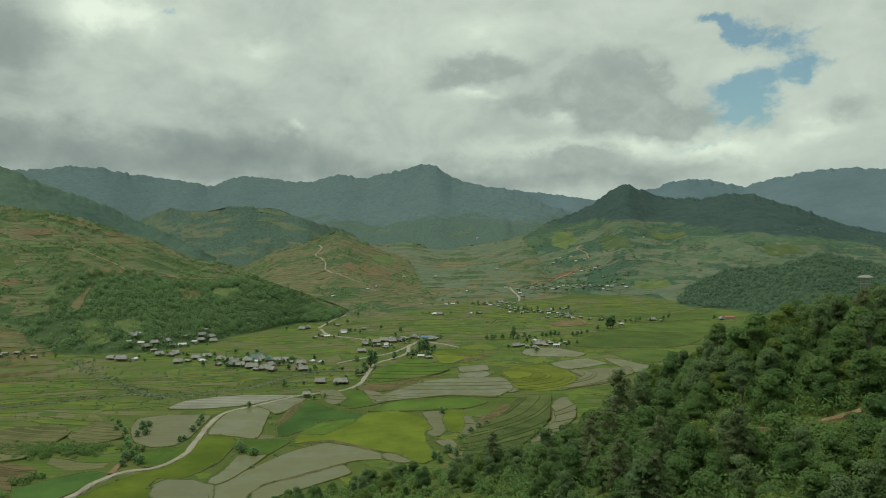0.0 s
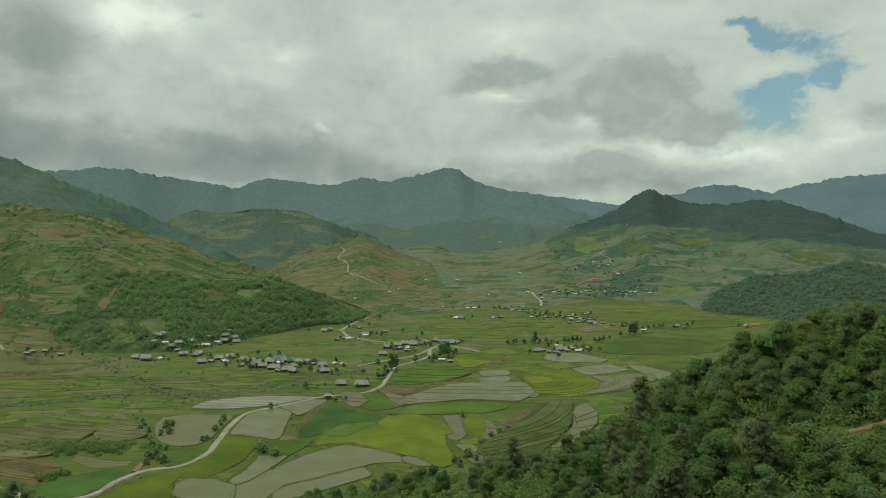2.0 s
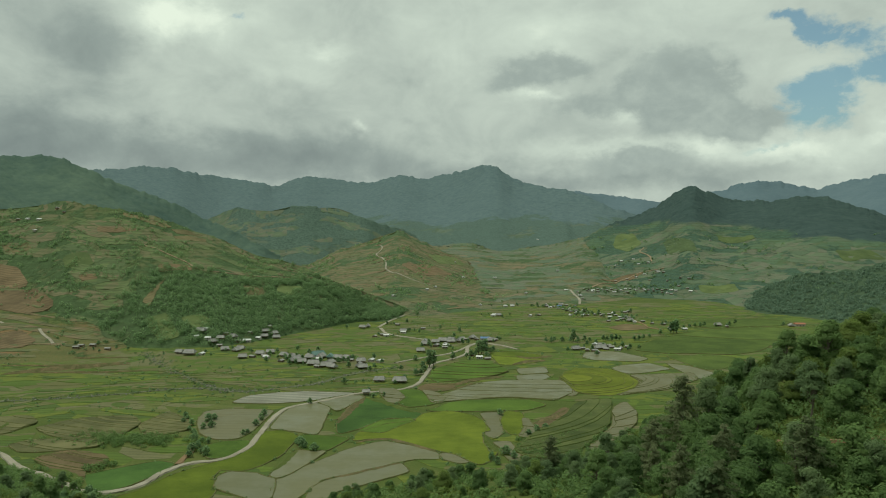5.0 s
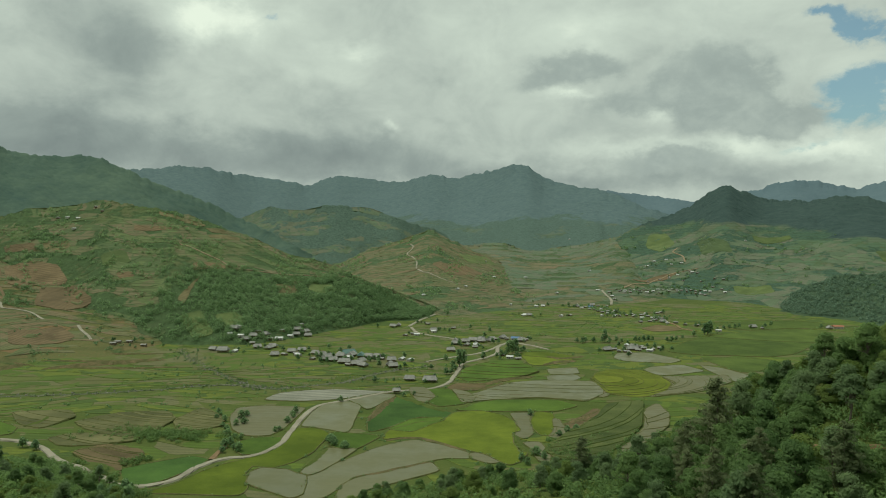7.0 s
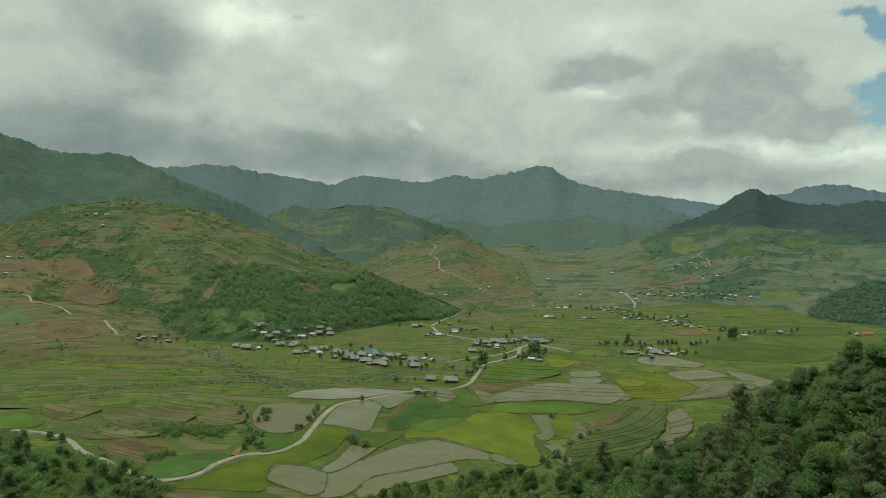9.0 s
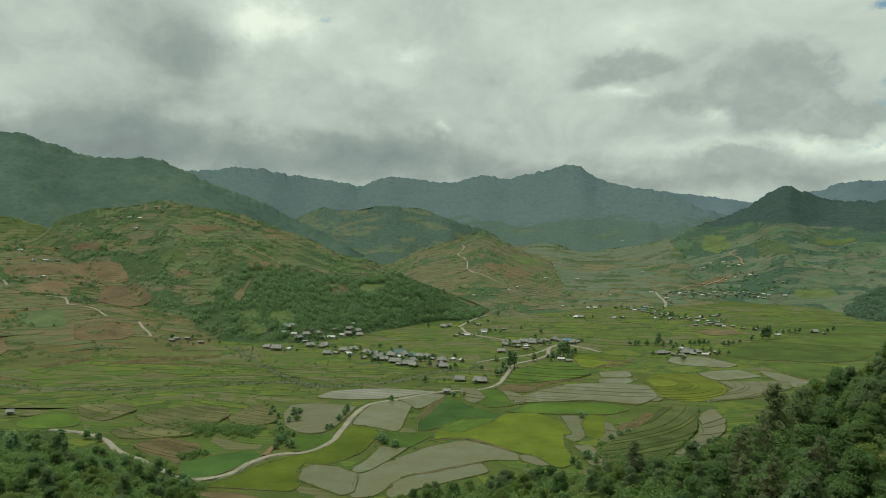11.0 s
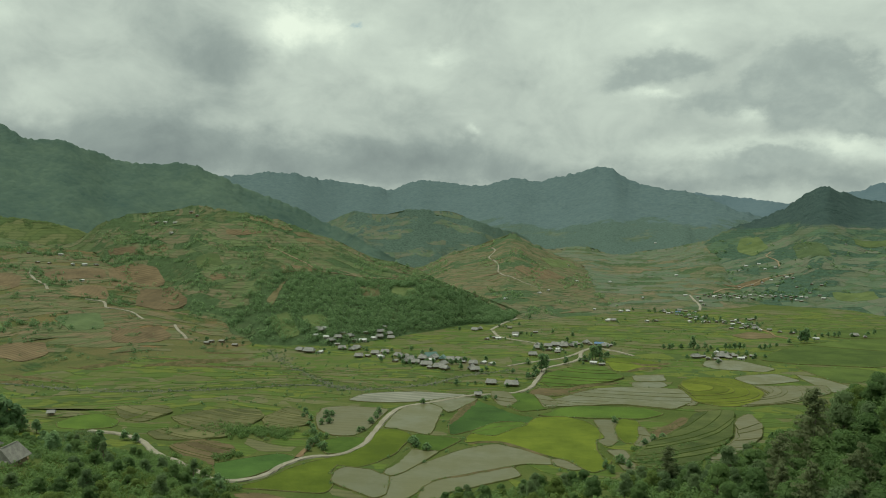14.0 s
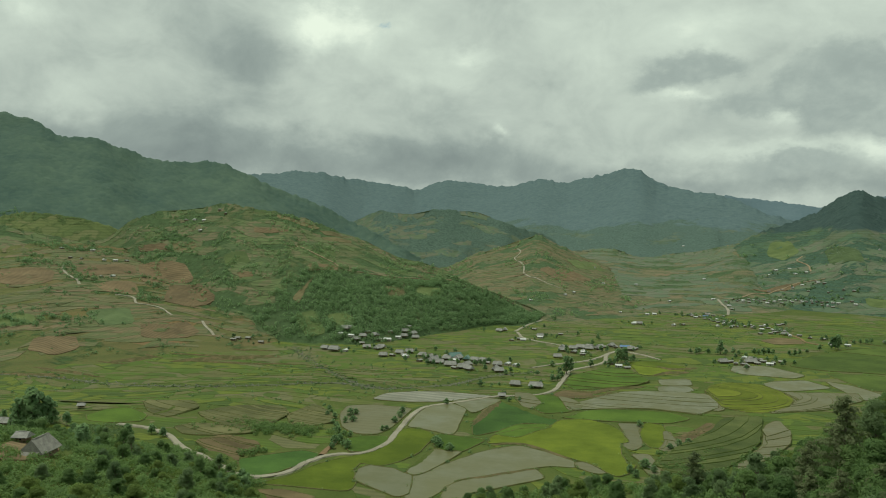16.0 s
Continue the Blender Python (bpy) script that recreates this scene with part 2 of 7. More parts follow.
# plots and woods carry a painted blue tint for the haze before them
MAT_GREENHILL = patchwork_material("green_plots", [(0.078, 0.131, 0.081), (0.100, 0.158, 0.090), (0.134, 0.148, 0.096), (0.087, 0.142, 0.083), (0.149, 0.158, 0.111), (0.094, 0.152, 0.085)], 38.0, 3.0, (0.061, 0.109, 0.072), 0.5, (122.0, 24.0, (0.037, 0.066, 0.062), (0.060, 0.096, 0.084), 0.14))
# greens greyed and paled to imitate haze over the mid hill
MAT_MIDHILL = patchwork_material("hazed_mid_plots", [(0.092, 0.136, 0.100), (0.104, 0.150, 0.106), (0.136, 0.156, 0.110), (0.096, 0.142, 0.102), (0.116, 0.150, 0.106)], 60.0, 2.5, (0.084, 0.130, 0.100), 0.85, terraced=0.0)
# main range: haze painted in, greyed plots below, blue-grey forest above
MAT_RANGE = patchwork_material("hazed_range_slopes", [(0.100, 0.146, 0.110), (0.112, 0.158, 0.116), (0.134, 0.160, 0.118), (0.104, 0.150, 0.112), (0.120, 0.156, 0.114)], 80.0, 2.5, (0.090, 0.138, 0.114), 0.9, (150.0, 40.0, (0.080, 0.126, 0.134), (0.128, 0.184, 0.178)), 0.0)
# grass colour brightened to hold the sunlight that falls on this knoll
MAT_SUNLIT_HILL = patchwork_material("sunlit_grassy_hill", [(0.135, 0.170, 0.062), (0.155, 0.182, 0.070), (0.118, 0.158, 0.058), (0.165, 0.178, 0.078)], 40.0, 3.0, (0.085, 0.125, 0.045), 0.45)
MAT_GROUND = mottled("grassy_ground", (0.056, 0.084, 0.019), (0.122, 0.134, 0.042), 26.0, 1.6, 0.95, 0.35, 0.1, mid=(0.082, 0.112, 0.028))


def crop_material(name, dark, light, rows=0.0, angle=0.0, rough=0.9):
    """A standing crop: its own green per field, drifts across it, and planting rows where rows gives their spacing."""
    m, k, b = material(name, rough, 0.15)
    p = place(k)
    rnd = k.add("ShaderNodeObjectInfo").outputs["Random"]
    drift, grain = k.noise(p, 1 / 24, 3, 0.6), k.noise(p, 1 / 0.9, 4, 0.7)
    tuft = k.noise(k.vec("MULTIPLY", p, (0.45, 1.0, 1.0)).outputs[0], 1 / 3.2, 4, 0.65)
    f = k.math("ADD", k.math("MULTIPLY", drift, 0.60), k.math("ADD", k.math("MULTIPLY", tuft, 0.17), k.math("ADD", k.math("MULTIPLY", grain, 0.22), k.math("MULTIPLY", k.math("SUBTRACT", rnd, 0.5), 0.2))))
    col = k.ramp(f, [(0.34, tuple(c * 0.80 for c in dark)), (0.50, tuple((a + c) / 2 for a, c in zip(dark, light))), (0.66, tuple(c * 1.18 for c in light))])
    if rows:
        turn = k.add("ShaderNodeVectorRotate", in_Vector=p, in_Angle=angle).outputs[0]
        w = k.add("ShaderNodeTexWave", in_Vector=turn, in_Scale=0.314 / rows, in_Distortion=1.5, in_Detail=2.0, in_Detail_Scale=0.4)
        w.bands_direction = "Y"
        col = k.mix(k.math("MULTIPLY", w.outputs["Fac"], 0.45), col, tuple(c * 0.45 for c in dark))
    k.put(b.inputs["Base Color"], col)
    bump(k, b, grain, 0.5, 0.25)
    return m


def water_material(name, mud, silt, rough, lined=0.1):
    """A flooded paddy: thin muddy water, weed and silt showing in places, the sky faintly mirrored."""
    m, k, b = material(name, rough, 0.35)
    p = place(k)
    rnd = k.add("ShaderNodeObjectInfo").outputs["Random"]
    n1, n2 = k.noise(p, 1 / 22, 4, 0.6), k.noise(p, 1 / 4.5, 4, 0.55)
    f = k.math("ADD", k.math("MULTIPLY", n1, 0.6), k.math("ADD", k.math("MULTIPLY", n2, 0.2), k.math("MULTIPLY", rnd, 0.25)))
    w = k.add("ShaderNodeTexWave", in_Vector=p, in_Scale=0.06, in_Distortion=5.0, in_Detail=2.0, in_Detail_Scale=0.2)
    w.bands_direction = "Y"
    thin = k.smooth(w.outputs["Fac"], 0.9, 0.99)
    col = k.ramp(f, [(0.32, mud), (0.75, silt)])
    k.put(b.inputs["Base Color"], k.mix(k.math("MULTIPLY", thin, lined), col, (0.075, 0.085, 0.03)))
    k.put(b.inputs["Roughness"], k.smooth(n1, 0.35, 0.65, rough, min(1.0, rough + 0.25)))
    bump(k, b, n2, 0.1, 0.03)
    return m


def mixed_crops(name, stops, island, step=0.0):
    """Many small fields: the crop changes from one to the next."""
    m, k, b = material(name, 0.85, 0.2)
    p = place(k)
    if island:
        rnd = k.add("ShaderNodeNewGeometry").outputs["Random Per Island"]
    else:
        rnd = k.add("ShaderNodeObjectInfo").outputs["Random"]
    grain, drift = k.noise(p, 1 / 1.4, 5, 0.7), k.noise(p, 1 / 30, 3, 0.6)
    rnd = k.math("ADD", k.math("MULTIPLY", rnd, 0.6), k.math("MULTIPLY", k.smooth(k.noise(p, 1 / 70, 3, 0.6), 0.3, 0.7), 0.4))
    base = k.ramp(rnd, [(i / len(stops), c) for i, c in enumerate(stops)], hard=True)
    lines = k.add("ShaderNodeTexWave", in_Vector=p, in_Scale=0.07, in_Distortion=9.0, in_Detail=3.0, in_Detail_Scale=0.25)
    lines.bands_direction = "Y"
    if step:
        rise = k.add("ShaderNodeTexWave", in_Vector=p, in_Scale=0.314 / step, in_Distortion=2.2, in_Detail=2.0, in_Detail_Scale=0.12)
        rise.bands_direction = "Z"
        patchy = k.smooth(k.noise(p, 1 / 40, 3, 0.6), 0.35, 0.6)
        base = k.mix(k.math("MULTIPLY", k.math("MULTIPLY", k.smooth(rise.outputs["Fac"], 0.55, 0.88), patchy), 0.8), base, (0.072, 0.092, 0.034))
    grain = k.math("ADD", k.math("MULTIPLY", grain, 0.75), k.math("MULTIPLY", lines.outputs["Fac"], 0.25))
    shade = k.math("ADD", k.math("ADD", 0.34, k.math("MULTIPLY", grain, 0.85)), k.math("MULTIPLY", drift, 0.5))
    k.put(b.inputs["Base Color"], k.mix(1.0, base, k.add("ShaderNodeCombineXYZ", in_0=shade, in_1=shade, in_2=shade).outputs[0], "MULTIPLY"))
    bump(k, b, grain, 0.5, 0.25)
    return m


def leaf_material(name, dark, light, rough=0.7):
    """Leaves: each plant its own green, each leaf cluster lighter or darker."""
    m, k, b = material(name, rough, 0.25)
    p = place(k)
    rnd = k.add("ShaderNodeObjectInfo").outputs["Random"]
    isl = k.add("ShaderNodeNewGeometry").outputs["Random Per Island"]
    n = k.noise(p, 1 / 3.5, 3, 0.6)
    f = k.math("ADD", k.math("MULTIPLY", rnd, 0.40), k.math("ADD", k.math("MULTIPLY", isl, 0.30), k.math("MULTIPLY", n, 0.30)))
    col = k.ramp(f, [(0.15, dark), (0.85, light)])
    k.put(b.inputs["Base Color"], col)
    thin = k.add("ShaderNodeBsdfTranslucent", in_Color=col)
    both = k.add("ShaderNodeMixShader", in_0=0.5)
    k.put(both.inputs[1], b.outputs[0])
    k.put(both.inputs[2], thin.outputs[0])
    for n in k.tree.nodes:
        if n.bl_idname == "ShaderNodeOutputMaterial":
            k.put(n.inputs[0], both.outputs[0])
    return m


FIELD_MATS = {
    "lime": crop_material("lime_rice", (0.084, 0.122, 0.011), (0.130, 0.165, 0.018)),
    "green": crop_material("green_rice", (0.050, 0.094, 0.014), (0.084, 0.138, 0.020)),
    "deep": crop_material("deep_green_rice", (0.042, 0.091, 0.019), (0.065, 0.125, 0.026)),
    "yellow": crop_material("yellowing_rice", (0.102, 0.132, 0.013), (0.146, 0.170, 0.020)),
    "flooded": water_material("flooded_paddy", (0.104, 0.108, 0.042), (0.142, 0.142, 0.064), 0.3, 0.2),
    "pale": water_material("drained_paddy", (0.108, 0.110, 0.048), (0.150, 0.146, 0.076), 0.55, 0.5),
    "stubble": crop_material("stubble", (0.090, 0.098, 0.038), (0.140, 0.136, 0.060)),
    "bare": crop_material("bare_earth", (0.102, 0.082, 0.038), (0.168, 0.128, 0.066)),
    "meadow": crop_material("meadow_green", (0.064, 0.102, 0.020), (0.098, 0.138, 0.028)),
    "rough": crop_material("rough_grass_bank", (0.056, 0.082, 0.022), (0.105, 0.122, 0.040)),
    "mulch": crop_material("mulched_rows", (0.165, 0.165, 0.115), (0.250, 0.250, 0.195), 7.0, 0.12, 0.5),
}
HILL_MATS = {
    "bare": crop_material("hill_bare", (0.135, 0.105, 0.055), (0.200, 0.148, 0.080), 4.0, 0.1),
    "stubble": crop_material("hill_stubble", (0.150, 0.136, 0.062), (0.225, 0.190, 0.098), 3.0, 0.1),
    "green": crop_material("hill_green", (0.080, 0.118, 0.040), (0.115, 0.150, 0.052)),
    "deep": crop_material("hill_deep_green", (0.070, 0.108, 0.045), (0.100, 0.138, 0.056)),
    "lime": crop_material("hill_light_green", (0.100, 0.145, 0.050), (0.135, 0.170, 0.062))}
CROPS = [(0.066, 0.106, 0.016), (0.092, 0.136, 0.018), (0.060, 0.096, 0.018), (0.112, 0.142, 0.020), (0.076, 0.118, 0.018), (0.112, 0.116, 0.040), (0.072, 0.116, 0.016), (0.096, 0.116, 0.028), (0.124, 0.126, 0.054), (0.064, 0.102, 0.017), (0.104, 0.146, 0.018)]
MAT_CROPS = mixed_crops("valley_crops", CROPS, False)
MAT_CROPS_FAR = mixed_crops("far_valley_crops", CROPS, True)
HILL_CROPS = [(0.086, 0.123, 0.046), (0.099, 0.136, 0.051), (0.128, 0.130, 0.062), (0.106, 0.143, 0.053), (0.081, 0.119, 0.046), (0.145, 0.134, 0.070), (0.110, 0.134, 0.055), (0.092, 0.130, 0.048)]
BROWN_CROPS = [(0.140, 0.124, 0.062), (0.122, 0.126, 0.056), (0.160, 0.128, 0.068), (0.128, 0.128, 0.058), (0.108, 0.126, 0.050), (0.150, 0.126, 0.064), (0.118, 0.128, 0.054), (0.100, 0.122, 0.046)]
MAT_WEB_HILL = mixed_crops("hill_web", HILL_CROPS, False, 4.0)
MAT_WEB_BROWN = mixed_crops("brown_web", BROWN_CROPS, False, 2.6)
# far plots: blue added to the greens to stand for distance haze
MAT_WEB_FAR = mixed_crops("hazed_far_web", [(0.097, 0.137, 0.078), (0.116, 0.137, 0.086), (0.103, 0.143, 0.080), (0.125, 0.141, 0.091), (0.090, 0.133, 0.076), (0.110, 0.139, 0.082)], True)
MAT_BUND = mottled("grassy_bund", (0.070, 0.090, 0.026), (0.190, 0.160, 0.085), 6.0, 0.7, 0.95, 0.1, 0.1, mid=(0.115, 0.122, 0.044))
MAT_BANK = mottled("eroded_bank", (0.070, 0.090, 0.030), (0.230, 0.165, 0.095), 5.0, 0.9, 0.95, 0.2, 0.1, mid=(0.125, 0.112, 0.052))
MAT_CONCRETE = mottled("worn_concrete", (0.206, 0.189, 0.138), (0.361, 0.335, 0.258), 9.0, 0.7, 0.85, 0.03)
MAT_DIRT = mottled("red_dirt", (0.150, 0.098, 0.050), (0.280, 0.195, 0.110), 5.0, 0.6, 0.95, 0.1)
MAT_DIRT_PALE = mottled("pale_dirt", (0.190, 0.145, 0.085), (0.320, 0.255, 0.160), 5.0, 0.6, 0.95, 0.1)
MAT_STONE = mottled("river_stone", (0.11, 0.115, 0.085), (0.29, 0.285, 0.235), 3.0, 0.5, 0.85, 0.1)
MAT_STREAM = mottled("stream_gravel", (0.062, 0.082, 0.030), (0.165, 0.165, 0.110), 7.0, 1.2, 0.8, 0.15, mid=(0.086, 0.104, 0.048))
MAT_BARK = mottled("bark", (0.10, 0.085, 0.06), (0.24, 0.21, 0.16), 0.8, 0.12, 0.9, 0.02)
MAT_LEAF = leaf_material("broad_leaves", (0.084, 0.160, 0.050), (0.195, 0.305, 0.094))
MAT_LEAF_PALE = leaf_material("pale_leaves", (0.110, 0.185, 0.074), (0.215, 0.300, 0.128))
MAT_LEAF_YELLOW = leaf_material("yellow_green_leaves", (0.108, 0.172, 0.036), (0.220, 0.300, 0.075))
MAT_LEAF_BROWN = leaf_material("brownish_sprays", (0.120, 0.165, 0.070), (0.215, 0.255, 0.120))
# leaves paled and blued, a painted haze over the low hill's woods
MAT_LEAF_HAZED = leaf_material("hazy_green_leaves", (0.135, 0.222, 0.150), (0.235, 0.335, 0.215))
MAT_LEAF_FAR = leaf_material("far_leaves", (0.124, 0.226, 0.098), (0.270, 0.400, 0.170))
MAT_ROOF = mottled("grey_sheet_roof", (0.17, 0.17, 0.155), (0.36, 0.355, 0.32), 2.2, 0.3, 0.7, 0.02)
MAT_THATCH = mottled("weathered_thatch", (0.15, 0.145, 0.125), (0.30, 0.29, 0.255), 1.6, 0.25, 0.95, 0.06)
MAT_ROOF_PALE = mottled("pale_tin_roof", (0.48, 0.49, 0.47), (0.68, 0.69, 0.66), 2.5, 0.4, 0.45, 0.01)
MAT_ROOF_BLUE = mottled("blue_tin_roof", (0.09, 0.17, 0.30), (0.16, 0.26, 0.42), 2.5, 0.4, 0.5, 0.01)
MAT_ROOF_TEAL = mottled("teal_sheet_roof", (0.09, 0.17, 0.15), (0.16, 0.25, 0.22), 2.5, 0.4, 0.6, 0.01)
MAT_ROOF_RED = mottled("red_sheet_roof", (0.30, 0.12, 0.07), (0.42, 0.19, 0.11), 2.5, 0.4, 0.6, 0.01)
MAT_PLANK = mottled("weathered_planks", (0.12, 0.09, 0.055), (0.25, 0.20, 0.13), 1.5, 0.2, 0.9, 0.02)
MAT_PLASTER = mottled("pale_plaster", (0.32, 0.30, 0.25), (0.50, 0.48, 0.42), 1.8, 0.3, 0.9, 0.01)
MAT_DARK = mottled("dark_opening", (0.015, 0.014, 0.012), (0.035, 0.032, 0.028), 0.8, 0.2, 0.6)

# ---------------------------------------------------------------- land
def lattice(ix, iy, seed):
    n = (ix.astype(np.int64) * 374761393 + iy.astype(np.int64) * 668265263 + seed * 1442695041) & 0xFFFFFFFF
    n = ((n ^ (n >> 13)) * 1274126177) & 0xFFFFFFFF
    return ((n ^ (n >> 16)) & 0xFFFF) / 32767.5 - 1.0


def bumps(x, y, size, seed=0, octaves=4, gain=0.5):
    """Fractal value noise between about -1 and 1, on arrays; size: metres of its largest form."""
    total, amp, norm = 0.0, 1.0, 0.0
    for o in range(octaves):
        u, v = x / size * 2 ** o + 17.3 * o, y / size * 2 ** o - 9.1 * o
        iu, iv = np.floor(u), np.floor(v)
        fu, fv = u - iu, v - iv
        fu, fv = fu * fu * fu * (fu * (fu * 6 - 15) + 10), fv * fv * fv * (fv * (fv * 6 - 15) + 10)
        a, b = lattice(iu, iv, seed + o), lattice(iu + 1, iv, seed + o)
        c, d = lattice(iu, iv + 1, seed + o), lattice(iu + 1, iv + 1, seed + o)
        total = total + amp * ((a * (1 - fu) + b * fu) * (1 - fv) + (c * (1 - fu) + d * fu) * fv)
        norm, amp = norm + amp, amp * gain
    return total / norm * 1.4


def curve_at(a, points):
    """A smooth line through (position, value) points, read at the positions a."""
    xs, ys = np.array(points, float).T
    m = np.gradient(ys, xs)
    i = np.clip(np.searchsorted(xs, a) - 1, 0, len(xs) - 2)
    h = xs[i + 1] - xs[i]
    t = np.clip((a - xs[i]) / h, 0, 1)
    return ((1 + 2 * t) * ys[i] + t * h * m[i]) * (1 - t) ** 2 + (t * t * (3 - 2 * t)) * ys[i + 1] + t * t * (t - 1) * h * m[i + 1]


def sheet(name, x, y, z, mat, smooth=True):
    """A mesh over a grid of places (rows by columns)."""
    rows, cols = x.shape
    me = bpy.data.meshes.new(name)
    i = np.arange(rows * cols).reshape(rows, cols)
    quads = np.stack([i[:-1, :-1], i[:-1, 1:], i[1:, 1:], i[1:, :-1]], -1).reshape(-1, 4)
    me.from_pydata(np.stack([x, y, z], -1).reshape(-1, 3).tolist(), [], quads.tolist())
    if smooth:
        me.shade_smooth()
    me.materials.append(mat)
    return new(name, me)


# heights of the near hillside at 70, 110, 160, 210, 260, 320 and 400 m, by azimuth
NEAR_R = np.array([0, 30, 70, 110, 160, 210, 260, 320, 400])
NEAR = [
    (-75, 68, 58, 51, 45, 40, 36, 20), (-44, 66, 53, 45, 39, 34, 27, 5), (-35, 65, 52, 43, 34, 24, 10, -4), (-27, 64, 46, 32, 18, 4, -4, -6),
    (-10, 66, 52, 44, 30, 8, -4, -6), (0, 66, 55, 48, 36, 14, -4, -6), (9, 66, 60, 53, 43, 24, 5, -4), (14, 66, 62, 58, 57, 38, 4, -6),
    (18.5, 66, 63, 62, 66, 50, 18, -4), (22, 66, 64, 66, 73, 60, 28, 0), (28, 67, 66, 71, 80, 74, 48, 10), (40, 68, 68, 76, 87, 84, 66, 30)]


def near_height(x, y):
    az = np.degrees(np.arctan2(x, y))
    r = np.hypot(x, y)
    table = np.array([(103.4, 88, *row[1:]) for row in NEAR], float)
    azs = [row[0] for row in NEAR]
    a = np.clip(az, azs[0], azs[-1])
    cols = np.stack([curve_at(a.ravel(), list(zip(azs, table[:, j]))) for j in range(9)], 0)
    i = np.clip(np.searchsorted(NEAR_R, r.ravel()) - 1, 0, 7)
    t = np.clip((r.ravel() - NEAR_R[i]) / (NEAR_R[i + 1] - NEAR_R[i]), 0, 1)
    k = np.arange(i.size)
    tan = np.gradient(cols, NEAR_R, axis=0)
    h = NEAR_R[i + 1] - NEAR_R[i]
    z = ((1 + 2 * t) * cols[i, k] + t * h * tan[i, k]) * (1 - t) ** 2 + t * t * (3 - 2 * t) * cols[i + 1, k] + t * t * (t - 1) * h * tan[i + 1, k]
    z = z.reshape(x.shape)
    return z + bumps(x, y, 40, 5) * 2.0 * np.clip(r / 100, 0, 1)


def floor_height(x, y):
    """The valley floor, almost level."""
    return bumps(x, y, 220, 11, 2) * 0.25


def ground_height(x, y):
    x, y = np.asarray(x, float), np.asarray(y, float)
    n, f = near_height(x, y), floor_height(x, y)
    r = np.hypot(x, y)
    n = np.where(r > 400, -50, n)
    k = 2.5
    d = np.clip((n - f) / (2 * k) + 0.5, 0, 1)
    return f * (1 - d) + n * d + k * d * (1 - d)


def build_ground():
    az = np.concatenate([np.linspace(-180, -56, 20)[:-1], np.linspace(-56, 40, 460), np.linspace(40, 180, 22)[1:]])
    r = np.concatenate([[0.0, 2, 6, 14, 26, 42, 60], 60 * 1.0125 ** np.arange(1, 250), np.geomspace(1400, 4900, 14)])
    a, rr = np.meshgrid(np.radians(az), r)
    x, y = rr * np.sin(a), rr * np.cos(a)
    ob = sheet("ground", x, y, ground_height(x, y), MAT_GROUND)
    return tagged(ob, "grassy valley floor and hillside with earth banks", "ground", kind="structure")


GROUND = build_ground()
LOOK_X, LOOK_Y = np.arange(-460, 301, 2.0), np.arange(0, 461, 2.0)
LOOK_Z = ground_height(*np.meshgrid(LOOK_X, LOOK_Y))


def rest(x, y):
    """The ground's height at one place or many, read from a grid where it slopes."""
    x, y = np.asarray(x, float), np.asarray(y, float)
    u, v = np.clip((x + 460) / 2, 0, len(LOOK_X) - 1.001), np.clip(y / 2, 0, len(LOOK_Y) - 1.001)
    i, j = u.astype(int), v.astype(int)
    fu, fv = u - i, v - j
    z = (LOOK_Z[j, i] * (1 - fu) + LOOK_Z[j, i + 1] * fu) * (1 - fv) + (LOOK_Z[j + 1, i] * (1 - fu) + LOOK_Z[j + 1, i + 1] * fu) * fv
    return np.where((x < -458) | (x > 298) | (y > 458), floor_height(x, y), z)


HILLS = {}


